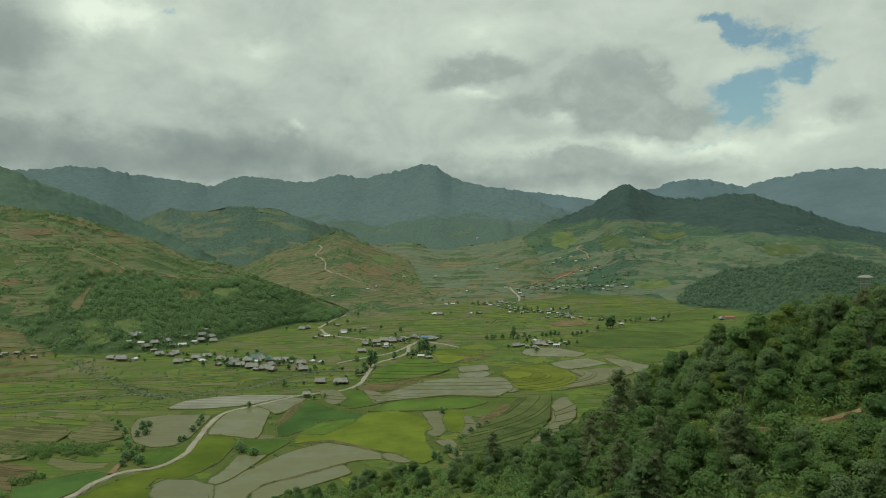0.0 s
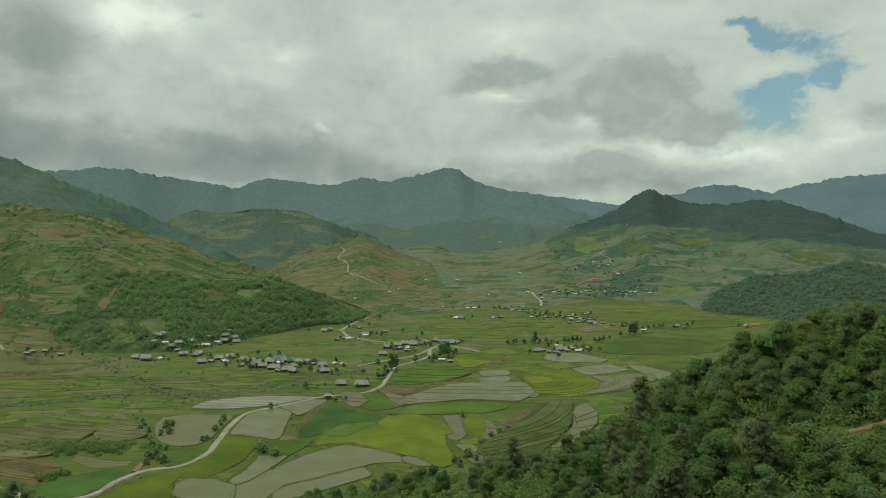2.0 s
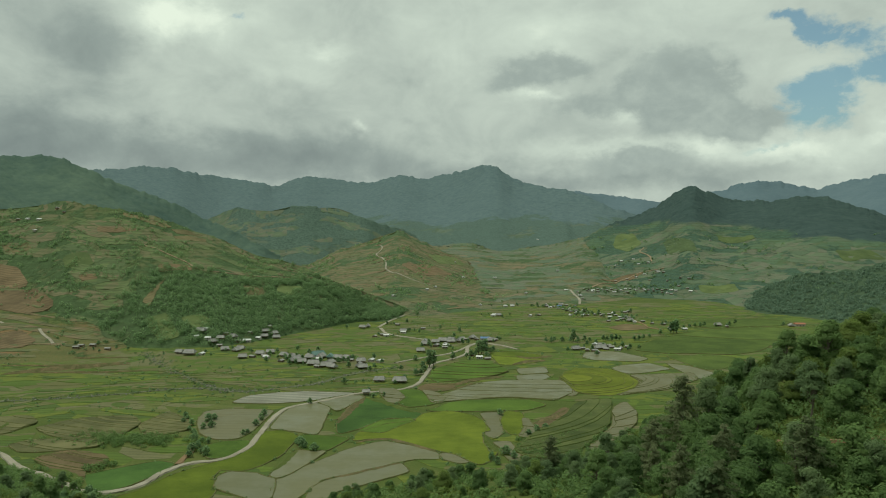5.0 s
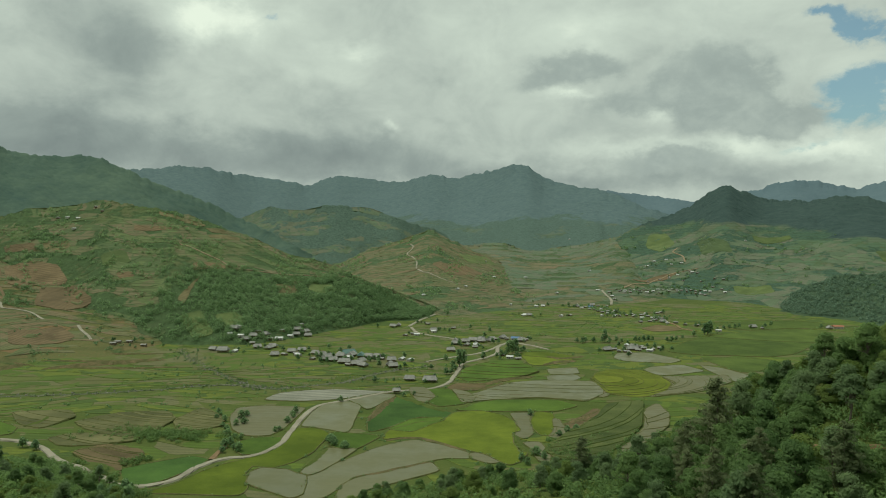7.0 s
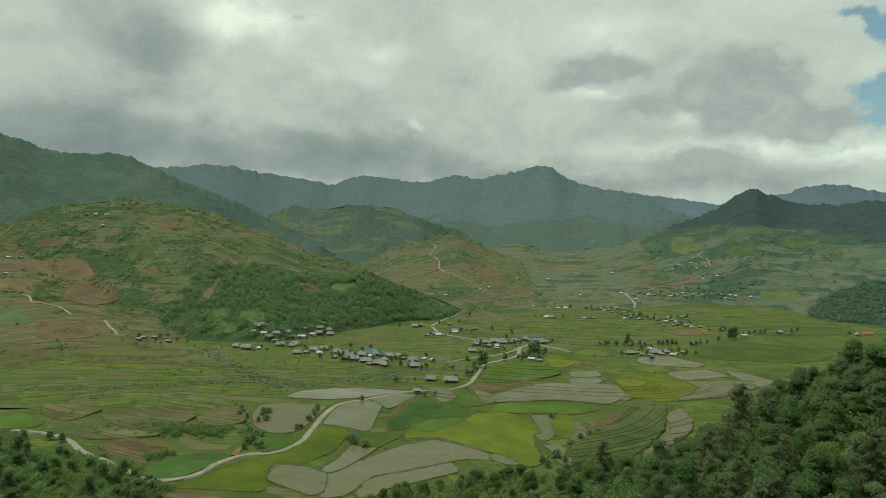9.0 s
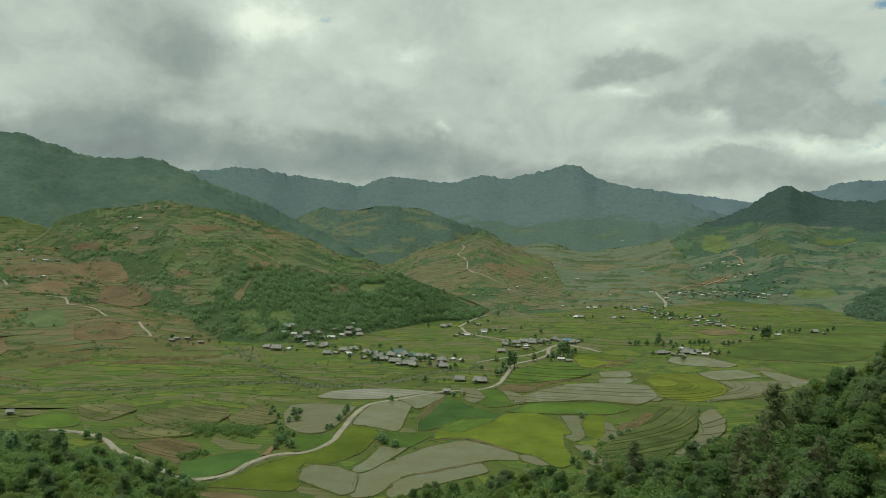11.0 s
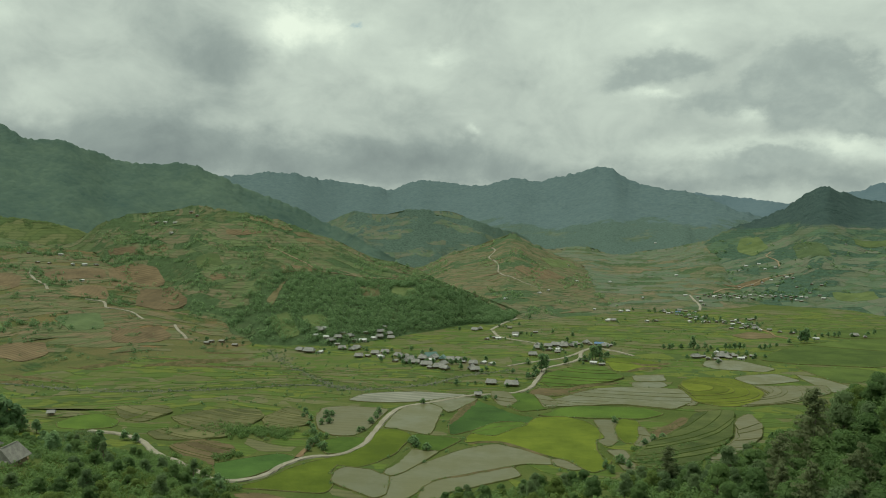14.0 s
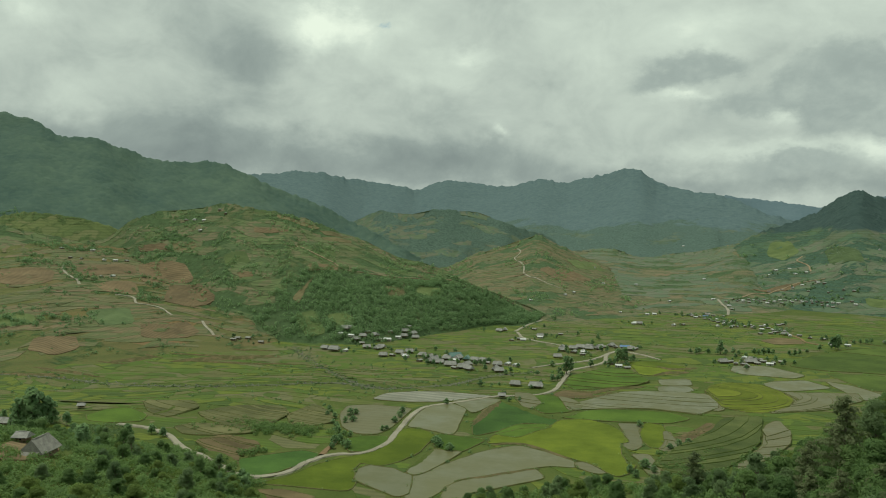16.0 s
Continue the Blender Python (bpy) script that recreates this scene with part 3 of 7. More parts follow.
def hill(name, label, mat, crest, far, foot, gully=0.12, shape=1.1, canopy=2.0, steps=0.0, grain=0.12, rows=90, seed=1, back=1.25):
    """A ridge standing behind the valley. crest: (azimuth, rise over distance from the eye) along its skyline; far, foot: (azimuth, metres) of
    the skyline and of the foot. gully: depth of its side valleys over its height; canopy: metres of uneven tree tops; steps: height of terraces."""
    a0, a1 = crest[0][0], crest[-1][0]
    az = np.linspace(a0, a1, max(40, int((a1 - a0) / grain)))
    wave = bumps(az * 10, az * 0 + seed, 60, seed, 2)
    c = curve_at(az, far) * (1 + 0.05 * wave)
    f = curve_at(az, foot) * (1 + 0.02 * bumps(az * 10, az * 0, 30, seed + 5, 2))
    top = EYE + curve_at(az, crest) * c
    crag = bumps(az * 10, az * 0 + 3, 6.0, seed + 9, 5, 0.66) * c * 0.0032
    s = np.concatenate([np.linspace(-0.12, 1, rows), 1 + np.linspace(0, 1, 14)[1:] ** 1.3])[:, None]
    rr = np.where(s <= 1, f + (c - f) * s, c + c * (back - 1) * (s - 1))
    x, y = rr * np.sin(np.radians(az)), rr * np.cos(np.radians(az))
    up = np.clip(s, 0, 1)
    body = np.sign(s) * np.abs(np.where(s < 0, s * 0.3, up)) ** shape
    z = np.where(s <= 1, top * body, top * (1 - np.clip(s - 1, 0, 1) ** 1.2 * 1.15))
    z = z + crag * np.exp(-((s - 1) / 0.06) ** 2)
    size = float(np.mean(top))
    # spurs and side valleys that run down the slope
    arc = np.radians(az)[None, :] * float(np.mean(c)) + 0 * rr
    wander = bumps(x, y, size * 1.2, seed + 61, 3) * size * 0.5
    fold = np.sqrt(bumps(arc + wander, rr * 0.55, size * 1.5, seed + 21, 2) ** 2 + 0.08) + 0.5 * np.sqrt(bumps(arc + wander * 0.6, rr * 0.6, size * 0.5, seed + 31, 2) ** 2 + 0.08)
    edge = np.clip(4 * up * (1 - up), 0, 1) ** 0.7
    z = z - gully * size * edge * np.exp(-2.2 * fold)
    if steps:
        q = z / steps
        t = q - np.floor(q)
        z = np.where(z > 1, steps * (np.floor(q) + np.clip((t - 0.72) / 0.28, 0, 1)), z)
    lump = max(14.0, 2.5 * float(np.mean(c - f)) / rows)
    z = z + canopy * 0.6 * bumps(x, y, lump, seed + 41, 3) * np.clip(s * 8, 0, 1)
    ob = sheet(name, x, y, z, mat, not steps)
    HILLS[name] = (ob, x, y, z)
    return tagged(ob, label, "hill" if size < 220 else "mountain", kind="structure")


hill("mountain_1", "forested mountain range under low cloud, tinted bluish for haze", MAT_RANGE,
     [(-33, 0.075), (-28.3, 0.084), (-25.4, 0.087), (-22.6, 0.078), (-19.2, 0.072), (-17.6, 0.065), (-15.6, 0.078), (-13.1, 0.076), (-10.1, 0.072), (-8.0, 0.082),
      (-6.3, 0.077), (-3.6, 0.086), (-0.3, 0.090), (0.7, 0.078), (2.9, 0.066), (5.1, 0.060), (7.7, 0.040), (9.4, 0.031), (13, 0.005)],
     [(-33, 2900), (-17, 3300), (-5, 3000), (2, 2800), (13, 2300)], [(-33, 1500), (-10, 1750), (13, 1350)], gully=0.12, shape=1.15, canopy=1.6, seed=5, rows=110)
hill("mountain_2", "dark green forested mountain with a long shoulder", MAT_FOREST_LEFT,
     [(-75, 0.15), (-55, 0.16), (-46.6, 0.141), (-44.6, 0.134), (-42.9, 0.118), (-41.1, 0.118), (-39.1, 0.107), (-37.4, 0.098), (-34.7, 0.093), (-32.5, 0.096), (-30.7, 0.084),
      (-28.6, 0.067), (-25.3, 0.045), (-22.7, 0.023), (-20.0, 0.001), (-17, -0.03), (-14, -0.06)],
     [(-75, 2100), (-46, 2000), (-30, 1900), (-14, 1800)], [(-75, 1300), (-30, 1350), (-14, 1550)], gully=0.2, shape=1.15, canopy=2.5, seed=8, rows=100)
hill("mountain_3", "distant mountain range, tinted pale blue for haze", MAT_FOREST_HAZED,
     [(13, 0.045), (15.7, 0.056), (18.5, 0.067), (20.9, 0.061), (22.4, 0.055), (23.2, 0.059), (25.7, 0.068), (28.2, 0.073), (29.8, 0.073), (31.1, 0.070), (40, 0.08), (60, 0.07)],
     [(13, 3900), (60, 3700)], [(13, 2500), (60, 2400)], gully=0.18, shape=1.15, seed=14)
hill("mountain_4", "faint ridge closing the valley, tinted blue for haze", MAT_FOREST_HAZED,
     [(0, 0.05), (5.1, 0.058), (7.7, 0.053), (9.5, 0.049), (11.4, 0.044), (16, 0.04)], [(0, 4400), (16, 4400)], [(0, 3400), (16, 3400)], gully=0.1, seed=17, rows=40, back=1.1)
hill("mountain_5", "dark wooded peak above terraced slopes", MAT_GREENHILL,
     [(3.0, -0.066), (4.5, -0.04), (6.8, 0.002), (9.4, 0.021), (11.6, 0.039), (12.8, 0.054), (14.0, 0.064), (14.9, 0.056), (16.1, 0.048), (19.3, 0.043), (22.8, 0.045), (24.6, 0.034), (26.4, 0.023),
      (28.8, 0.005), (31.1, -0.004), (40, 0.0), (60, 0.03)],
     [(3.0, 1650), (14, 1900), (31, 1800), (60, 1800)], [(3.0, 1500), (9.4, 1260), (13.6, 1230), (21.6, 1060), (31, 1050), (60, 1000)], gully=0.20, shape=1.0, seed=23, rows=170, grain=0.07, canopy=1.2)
hill("hill_6", "low dark green wooded hill", MAT_FOREST_DARK,
     [(16.5, -0.1), (17.3, -0.088), (19.3, -0.062), (20.9, -0.051), (24.3, -0.043), (27.1, -0.029), (31.1, -0.042), (40, -0.04), (60, -0.03)],
     [(16.5, 1150), (27, 1300), (60, 1300)], [(16.5, 1100), (21.6, 1020), (31, 1000), (60, 950)], gully=0.1, seed=29, rows=60)
hill("hill_1", "brown and green farmed spur with terraces", MAT_BROWN,
     [(-24, -0.06), (-18, -0.05), (-15.3, -0.039), (-12.3, -0.017), (-9.8, -0.006), (-8.1, 0.006), (-6.3, -0.009), (-2.8, -0.035), (0.7, -0.058), (4.2, -0.066), (7, -0.075)],
     [(-24, 1600), (-8, 1700), (7, 1500)], [(-24, 980), (-10, 960), (0, 1050), (7, 1350)], gully=0.2, shape=1.05, seed=33, rows=150, grain=0.08, canopy=0.6)
hill("hill_2", "steep green hill with brown plots and woods", MAT_HILL,
     [(-62, 0.01), (-46.5, 0.008), (-43.2, -0.004), (-40.0, -0.004), (-38.5, 0.016), (-33.9, 0.034), (-31.9, 0.041), (-29.9, 0.036), (-26.9, 0.028), (-23.5, 0.008),
      (-21.8, -0.003), (-19.1, -0.026), (-16.5, -0.037), (-12.5, -0.067), (-7.7, -0.100), (-6.2, -0.112)],
     [(-62, 1350), (-40, 1300), (-30, 1150), (-20, 1000), (-12, 960), (-6.2, 960)], [(-62, 1000), (-40, 950), (-30.2, 775), (-23.9, 715), (-19.1, 755), (-16.4, 800), (-11.2, 880), (-6.2, 950)],
     gully=0.11, shape=0.92, seed=41, rows=170, grain=0.08, canopy=0.9)
hill("hill_3", "broad terraced slope of bare red-brown fields", MAT_RED,
     [(-66, -0.01), (-46.5, -0.017), (-43.2, -0.010), (-39.6, -0.016), (-35.9, -0.027), (-31.9, -0.045), (-28.6, -0.076), (-26, -0.11)],
     [(-66, 1250), (-44, 1200), (-36, 1080), (-28.6, 900), (-26, 850)], [(-66, 640), (-46, 650), (-36, 690), (-28, 740), (-26, 790)], gully=0.14, shape=1.05, seed=47, rows=190, grain=0.07, canopy=0.5)
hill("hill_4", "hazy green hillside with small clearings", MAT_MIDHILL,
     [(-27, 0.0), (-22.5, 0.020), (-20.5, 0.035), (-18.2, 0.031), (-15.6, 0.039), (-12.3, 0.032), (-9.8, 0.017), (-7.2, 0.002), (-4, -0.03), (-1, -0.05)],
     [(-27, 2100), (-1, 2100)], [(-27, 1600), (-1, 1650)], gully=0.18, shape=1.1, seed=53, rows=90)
hill("hill_5", "smooth grassy knoll, its sunlight painted as lime green", MAT_SUNLIT_HILL,
     [(-58, 0.02), (-52, 0.03), (-46.5, 0.020), (-44.6, 0.026), (-43.2, 0.022), (-40.0, 0.011), (-37, -0.02), (-35, -0.06)],
     [(-58, 1500), (-35, 1500)], [(-58, 1180), (-35, 1250)], gully=0.12, seed=59, rows=60, canopy=0.8)
hill("hill_7", "gentle farmed slope at the head of the valley", MAT_BROWN,
     [(-12, -0.04), (-9, -0.03), (-6.3, -0.018), (-3.6, -0.012), (0.7, -0.018), (4.2, -0.012), (6.8, -0.002), (9.5, -0.02), (12, -0.05)],
     [(-12, 1950), (12, 1900)], [(-12, 1180), (0, 1130), (6, 1150), (12, 1300)], gully=0.16, shape=1.15, seed=71, rows=120, grain=0.08, canopy=0.8)


# ---------------------------------------------------------------- building helpers
def mesh_object(name, bm, mat):
    me = bpy.data.meshes.new(name)
    bm.to_mesh(me)
    bm.free()
    me.materials.append(mat)
    return new(name, me)


def part(name, bm, mat, parent, label=""):
    """Links a bmesh as one mesh under a thing or a part."""
    ob = mesh_object(name, bm, mat)
    ob.parent = parent
    if label:
        tagged(ob, label)
    return ob


def rounded(points, times=2):
    """A closed outline with its corners cut, and its long sides a little uneven."""
    p = np.array(points, float)
    for c in (0.11, 0.2)[:times]:
        q = np.roll(p, -1, 0)
        p = np.stack([p * (1 - c) + q * c, p * c + q * (1 - c)], 1).reshape(-1, 2)
    out = []
    for a, b in zip(p, np.roll(p, -1, 0)):
        n = max(1, int(np.linalg.norm(b - a) / 7))
        out += [a + (b - a) * k / n for k in range(n)]
    p = np.array(out)
    return p + np.stack([bumps(p[:, 0], p[:, 1], 9, 3, 2), bumps(p[:, 0], p[:, 1], 9, 4, 2)], 1) * 0.55


def turned_left(p):
    q = np.roll(p, -1, 0)
    return p if (p[:, 0] * q[:, 1] - q[:, 0] * p[:, 1]).sum() > 0 else p[::-1]


def offset(p, d):
    """A counter-clockwise outline pushed outwards by d metres."""
    e = np.roll(p, -1, 0) - np.roll(p, 1, 0)
    n = np.stack([e[:, 1], -e[:, 0]], 1)
    return p + d * n / np.maximum(np.linalg.norm(n, axis=1)[:, None], 1e-6)


def inside(p, x, y):
    """Whether places lie in the outline p."""
    hit = np.zeros(np.shape(x), bool)
    for (x0, y0), (x1, y1) in zip(p, np.roll(p, -1, 0)):
        cross = (y0 > y) != (y1 > y)
        hit ^= cross & (x < (x1 - x0) * (y - y0) / (y1 - y0 + 1e-12) + x0)
    return hit


def plate(p, z0, z1):
    """A solid slab over an outline, from z0 up to z1 (numbers or one for each corner)."""
    bm = bmesh.new()
    n = len(p)
    z0, z1 = np.broadcast_to(z0, n), np.broadcast_to(z1, n)
    low = [bm.verts.new((x, y, z)) for (x, y), z in zip(p, z0)]
    top = [bm.verts.new((x, y, z)) for (x, y), z in zip(p, z1)]
    bm.faces.new(top)
    for i in range(n):
        j = (i + 1) % n
        bm.faces.new((low[i], low[j], top[j], top[i]))
    return bm


def ring(p, wide, z0, z1):
    """A low bank along an outline, wide at its foot and narrower on top."""
    bm = bmesh.new()
    lines = [(offset(p, wide * 0.5), z0), (offset(p, wide * 0.22), z1), (offset(p, -wide * 0.22), z1), (offset(p, -wide * 0.5), z0)]
    rows = [[bm.verts.new((x, y, z + 0.06 * math.sin(i * 1.7))) for i, (x, y) in enumerate(line)] for line, z in lines]
    n = len(p)
    for a, b in zip(rows, rows[1:]):
        for i in range(n):
            j = (i + 1) % n
            bm.faces.new((a[i], a[j], b[j], b[i]))
    return bm


# ---------------------------------------------------------------- fields
FIELD_LABELS = {
    "lime": "lime green rice field on the valley floor", "green": "bright green rice field with grassy bunds", "deep": "deep green rice field beside pale paddies",
    "yellow": "terraced mound of yellowing ripe rice", "flooded": "flooded muddy paddy with low earth bunds", "pale": "drained pale grey paddy with earth bunds",
    "stubble": "dry stubble field in low terraces", "bare": "bare brown earth field in terraces", "meadow": "broad smooth green rice field", "rough": "overgrown grassy terraces on a bank", "mulch": "field of pale mulched planting rows"}
OUTLINES = []
field_count = 0


def within_disc(p, centre, r):
    """The part of an outline that lies in a disc."""
    q = p
    for k in range(40):
        a = k / 40 * 2 * math.pi
        n = np.array([math.cos(a), math.sin(a)])
        s = (q - centre) @ n - r
        out = []
        for i in range(len(q)):
            j = (i + 1) % len(q)
            if s[i] <= 0:
                out.append(q[i])
            if (s[i] < 0) != (s[j] < 0):
                out.append(q[i] + (q[j] - q[i]) * s[i] / (s[i] - s[j]))
        q = np.array(out)
        if len(q) < 3:
            break
    return q


def field(crop, tiers, points, round_what=None, step_up=0.2):
    """One field with its bund; tiers step up in arcs round a point, by default one well behind the field."""
    global field_count
    field_count += 1
    p = offset(turned_left(rounded(points, 2)), 0.9)
    OUTLINES.append(p)
    c = p.mean(0)
    z = float(floor_height(*c)) + 0.30 + 0.04 * (field_count % 5)
    thing = tagged(new("rice_paddy" if crop not in ("bare", "stubble", "mulch") else "farm_field"), FIELD_LABELS[crop], "field", "fields of the valley")
    thing.location = (*c, 0)
    q = p - c
    part("field_surface", plate(q, -1.5, z), FIELD_MATS[crop], thing)
    part("bund", ring(q, 0.8, z - 0.3, z + 0.12), MAT_BUND, thing, "grassy earth bund")
    size = np.ptp(q, axis=0).max()
    hub = np.array(round_what) - c if round_what else np.array([size * 0.35, size * 1.1])
    d = np.linalg.norm(q - hub, axis=1)
    for i in range(1, tiers):
        r = d.max() + (d.min() - d.max()) * ((i + 0.3 * math.sin(i * 2.3 + field_count)) / tiers) ** 1.1
        t = within_disc(q, hub, r)
        if len(t) < 3 or np.ptp(t, axis=0).min() < 1.5:
            continue
        t = t + np.stack([bumps(t[:, 0], t[:, 1], 14, 30 + i, 2), bumps(t[:, 0], t[:, 1], 14, 50 + i, 2)], 1) * 0.7
        t = t + np.stack([bumps(t[:, 0], t[:, 1], 34, 130 + i // 3, 1), bumps(t[:, 0], t[:, 1], 34, 150 + i // 3, 1)], 1) * 1.6
        step = z + (step_up if tiers < 10 else 0.11) * i
        part("terrace", plate(t, step - 0.6, step), FIELD_MATS[crop], thing)
        part("terrace_bank", ring(t, 0.6, step - 0.35, step + 0.05), MAT_GROUND if crop == "rough" else MAT_BUND, thing, "grassy terrace edge")
    return thing


field("mulch", 1, [(-169.3, 446.1), (-166.1, 465.3), (-150.9, 475.9), (-133.6, 481.7), (-98.9, 479.4), (-94.1, 474.4), (-107.4, 467.2), (-122.3, 453.9), (-144.9, 445.4)])
field("pale", 1, [(-171.7, 399.4), (-176.5, 422.7), (-164.0, 430.1), (-143.1, 429.4), (-137.2, 426.8), (-135.7, 407.0), (-134.3, 379.8), (-137.1, 366.9), (-146.5, 364.4), (-158.6, 374.5)])
field("flooded", 1, [(-128.5, 435.6), (-117.6, 449.4), (-104.5, 436.5), (-102.0, 408.2), (-97.2, 376.8), (-105.8, 380.8), (-118.0, 386.0), (-125.9, 386.9), (-127.7, 407.3)])
field("flooded", 1, [(-118.1, 454.0), (-104.5, 470.7), (-88.7, 469.5), (-92.9, 450.2), (-98.5, 428.2), (-105.2, 439.3)])
field("deep", 1, [(-88.5, 464.6), (-76.6, 458.6), (-55.4, 432.5), (-48.0, 427.2), (-48.2, 413.9), (-66.3, 415.9), (-77.7, 390.9), (-85.9, 379.4), (-92.6, 402.3), (-91.6, 435.5)])
field("lime", 1, [(-126.8, 380.1), (-118.8, 383.7), (-109.1, 376.4), (-105.8, 370.1), (-105.7, 341.2), (-110.8, 324.0), (-115.7, 315.9), (-126.6, 317.8), (-125.8, 306.6), (-119.1, 292.9), (-116.3, 280.3), (-156.4, 278.7), (-149.1, 286.5), (-145.5, 303.6), (-139.2, 317.3), (-131.6, 327.3), (-124.8, 344.9), (-125.2, 362.2)])
field("green", 1, [(-106.1, 376.5), (-86.2, 374.0), (-79.6, 371.1), (-86.0, 349.2), (-92.9, 348.9), (-99.7, 353.4)])
field("flooded", 1, [(-119.0, 295.6), (-122.8, 308.2), (-120.1, 314.2), (-108.4, 313.2), (-103.3, 308.9), (-98.0, 306.2), (-94.9, 295.3), (-92.9, 284.4), (-95.9, 280.0), (-116.8, 293.0)])
field("flooded", 1, [(-101.5, 311.2), (-99.7, 348.7), (-91.0, 347.2), (-86.0, 349.2), (-89.6, 331.4), (-93.2, 316.8), (-96.7, 307.7)])
field("flooded", 1, [(-96.3, 306.3), (-89.9, 323.2), (-79.5, 344.9), (-69.0, 361.3), (-58.7, 367.7), (-46.2, 360.2), (-31.1, 348.5), (-30.2, 340.6), (-41.0, 340.1), (-50.6, 332.9), (-59.2, 322.9), (-72.1, 312.4), (-78.2, 307.0), (-79.7, 294.5), (-83.0, 281.7), (-90.9, 278.4), (-94.5, 293.9)])
field("flooded", 1, [(-75.6, 306.4), (-63.3, 318.0), (-54.4, 324.6), (-47.5, 333.1), (-41.3, 321.2), (-60.2, 302.1), (-68.1, 295.0), (-71.9, 282.2), (-77.5, 281.9), (-78.9, 295.9)])
field("pale", 1, [(-29.4, 340.6), (-29.8, 348.6), (-24.4, 349.7), (-15.7, 336.0), (-19.5, 334.2)])
field("lime", 1, [(-46.2, 425.9), (-31.8, 433.3), (-18.0, 424.2), (-10.4, 407.7), (-7.6, 391.2), (-12.0, 387.6), (-9.8, 361.6), (-6.9, 352.2), (-2.8, 352.4), (-6.6, 338.9), (-10.4, 332.8), (-15.8, 338.5), (-23.0, 348.8), (-31.5, 353.1), (-46.8, 365.1), (-56.4, 371.9), (-68.0, 371.5), (-75.9, 367.1), (-75.9, 381.9), (-63.9, 400.9), (-49.2, 408.8)])
field("green", 1, [(-76.6, 385.3), (-68.5, 409.4), (-53.0, 413.7), (-49.3, 410.0), (-57.2, 397.5), (-64.0, 382.4)])
field("lime", 1, [(1.7, 435.8), (10.0, 431.9), (12.0, 412.2), (10.3, 385.1), (4.4, 384.9), (-0.0, 399.6), (-1.0, 418.2)])
field("pale", 1, [(-13.3, 429.7), (-1.7, 431.5), (-2.2, 405.5), (-0.1, 388.1), (-4.4, 377.0), (-8.9, 382.2), (-7.9, 405.3)])
field("pale", 1, [(-4.3, 369.8), (2.8, 372.1), (6.7, 352.7), (7.8, 339.4), (3.8, 339.3), (-0.1, 357.2)])
field("green", 1, [(-31.8, 456.9), (-19.7, 463.6), (16.1, 466.4), (26.2, 454.2), (15.2, 439.1), (1.7, 437.2), (-18.4, 433.7), (-45.3, 432.8), (-39.3, 441.6)])
field("flooded", 6, [(-44.2, 456.9), (-37.5, 476.8), (-26.0, 500.0), (-14.3, 517.4), (5.7, 526.0), (27.2, 527.8), (42.3, 527.3), (45.2, 505.0), (44.8, 492.1), (33.1, 466.1), (16.0, 471.4), (2.3, 473.7), (-23.8, 464.6)], (15.0, 640.0), 0.12)
field("flooded", 1, [(10.6, 548.6), (31.7, 555.7), (33.9, 541.3), (26.0, 531.5), (10.3, 531.0)])
field("flooded", 1, [(11.1, 575.7), (33.2, 583.5), (34.4, 560.7), (12.3, 553.3)])
field("bare", 1, [(-57.7, 496.8), (-53.5, 512.2), (-35.6, 512.7), (-33.0, 503.2), (-37.9, 490.1), (-53.1, 489.7)])
field("green", 6, [(-51.5, 566.2), (-40.0, 590.0), (-25.0, 598.0), (-7.6, 590.0), (4.3, 564.9), (-7.0, 544.6), (-30.3, 526.8), (-47.1, 518.9), (-52.8, 534.5)], (-20.0, 610.0), 0.35)
field("yellow", 7, [(42.3, 539.7), (49.8, 564.6), (64.4, 579.4), (82.0, 579.9), (91.7, 558.8), (96.3, 532.9), (89.0, 507.0), (76.2, 486.8), (61.0, 482.8), (49.1, 492.9), (47.4, 515.3)], (49.2, 534.5))
field("pale", 9, [(94.4, 550.0), (105.2, 553.4), (124.2, 561.9), (143.0, 568.0), (140.7, 545.8), (111.4, 507.1), (90.0, 493.0), (75.3, 486.0), (90.0, 505.0), (98.0, 528.0)], (62.0, 545.0), 0.14)
field("flooded", 1, [(93.2, 595.3), (118.4, 609.3), (131.0, 583.7), (105.8, 566.2), (94.2, 561.2), (84.6, 582.4)])
field("flooded", 1, [(132.2, 609.6), (147.4, 596.8), (159.3, 567.7), (142.1, 542.7), (136.9, 571.8)])
field("flooded", 1, [(73.5, 661.1), (99.6, 668.2), (122.8, 631.8), (110.2, 614.5), (73.8, 621.9), (68.3, 636.3)])
field("pale", 1, [(44.0, 521.1), (51.4, 515.4), (47.5, 484.1), (42.2, 478.8)])
field("lime", 2, [(-12.3, 649.5), (7.8, 659.5), (34.6, 641.4), (28.1, 606.8), (11.5, 593.1), (-2.2, 592.7)])
field("green", 1, [(-70.7, 492.7), (-59.2, 493.1), (-47.9, 475.9), (-42.0, 451.9), (-56.4, 441.0), (-64.8, 451.2), (-63.4, 467.0)])
field("pale", 3, [(-82.2, 492.3), (-72.6, 492.7), (-63.4, 467.0), (-66.5, 451.1), (-72.5, 455.6), (-79.3, 474.9)])
field("pale", 3, [(-53.1, 489.7), (-45.0, 484.6), (-38.0, 467.9), (-38.7, 455.1), (-44.0, 455.0)])
ROUGH = [(4.0, 352.0), (14.1, 380.5), (25.5, 402.7), (40.4, 434.0), (46.0, 455.0), (65.4, 467.7), (62.0, 443.5), (44.0, 400.0), (30.0, 375.0), (26.0, 346.0)]
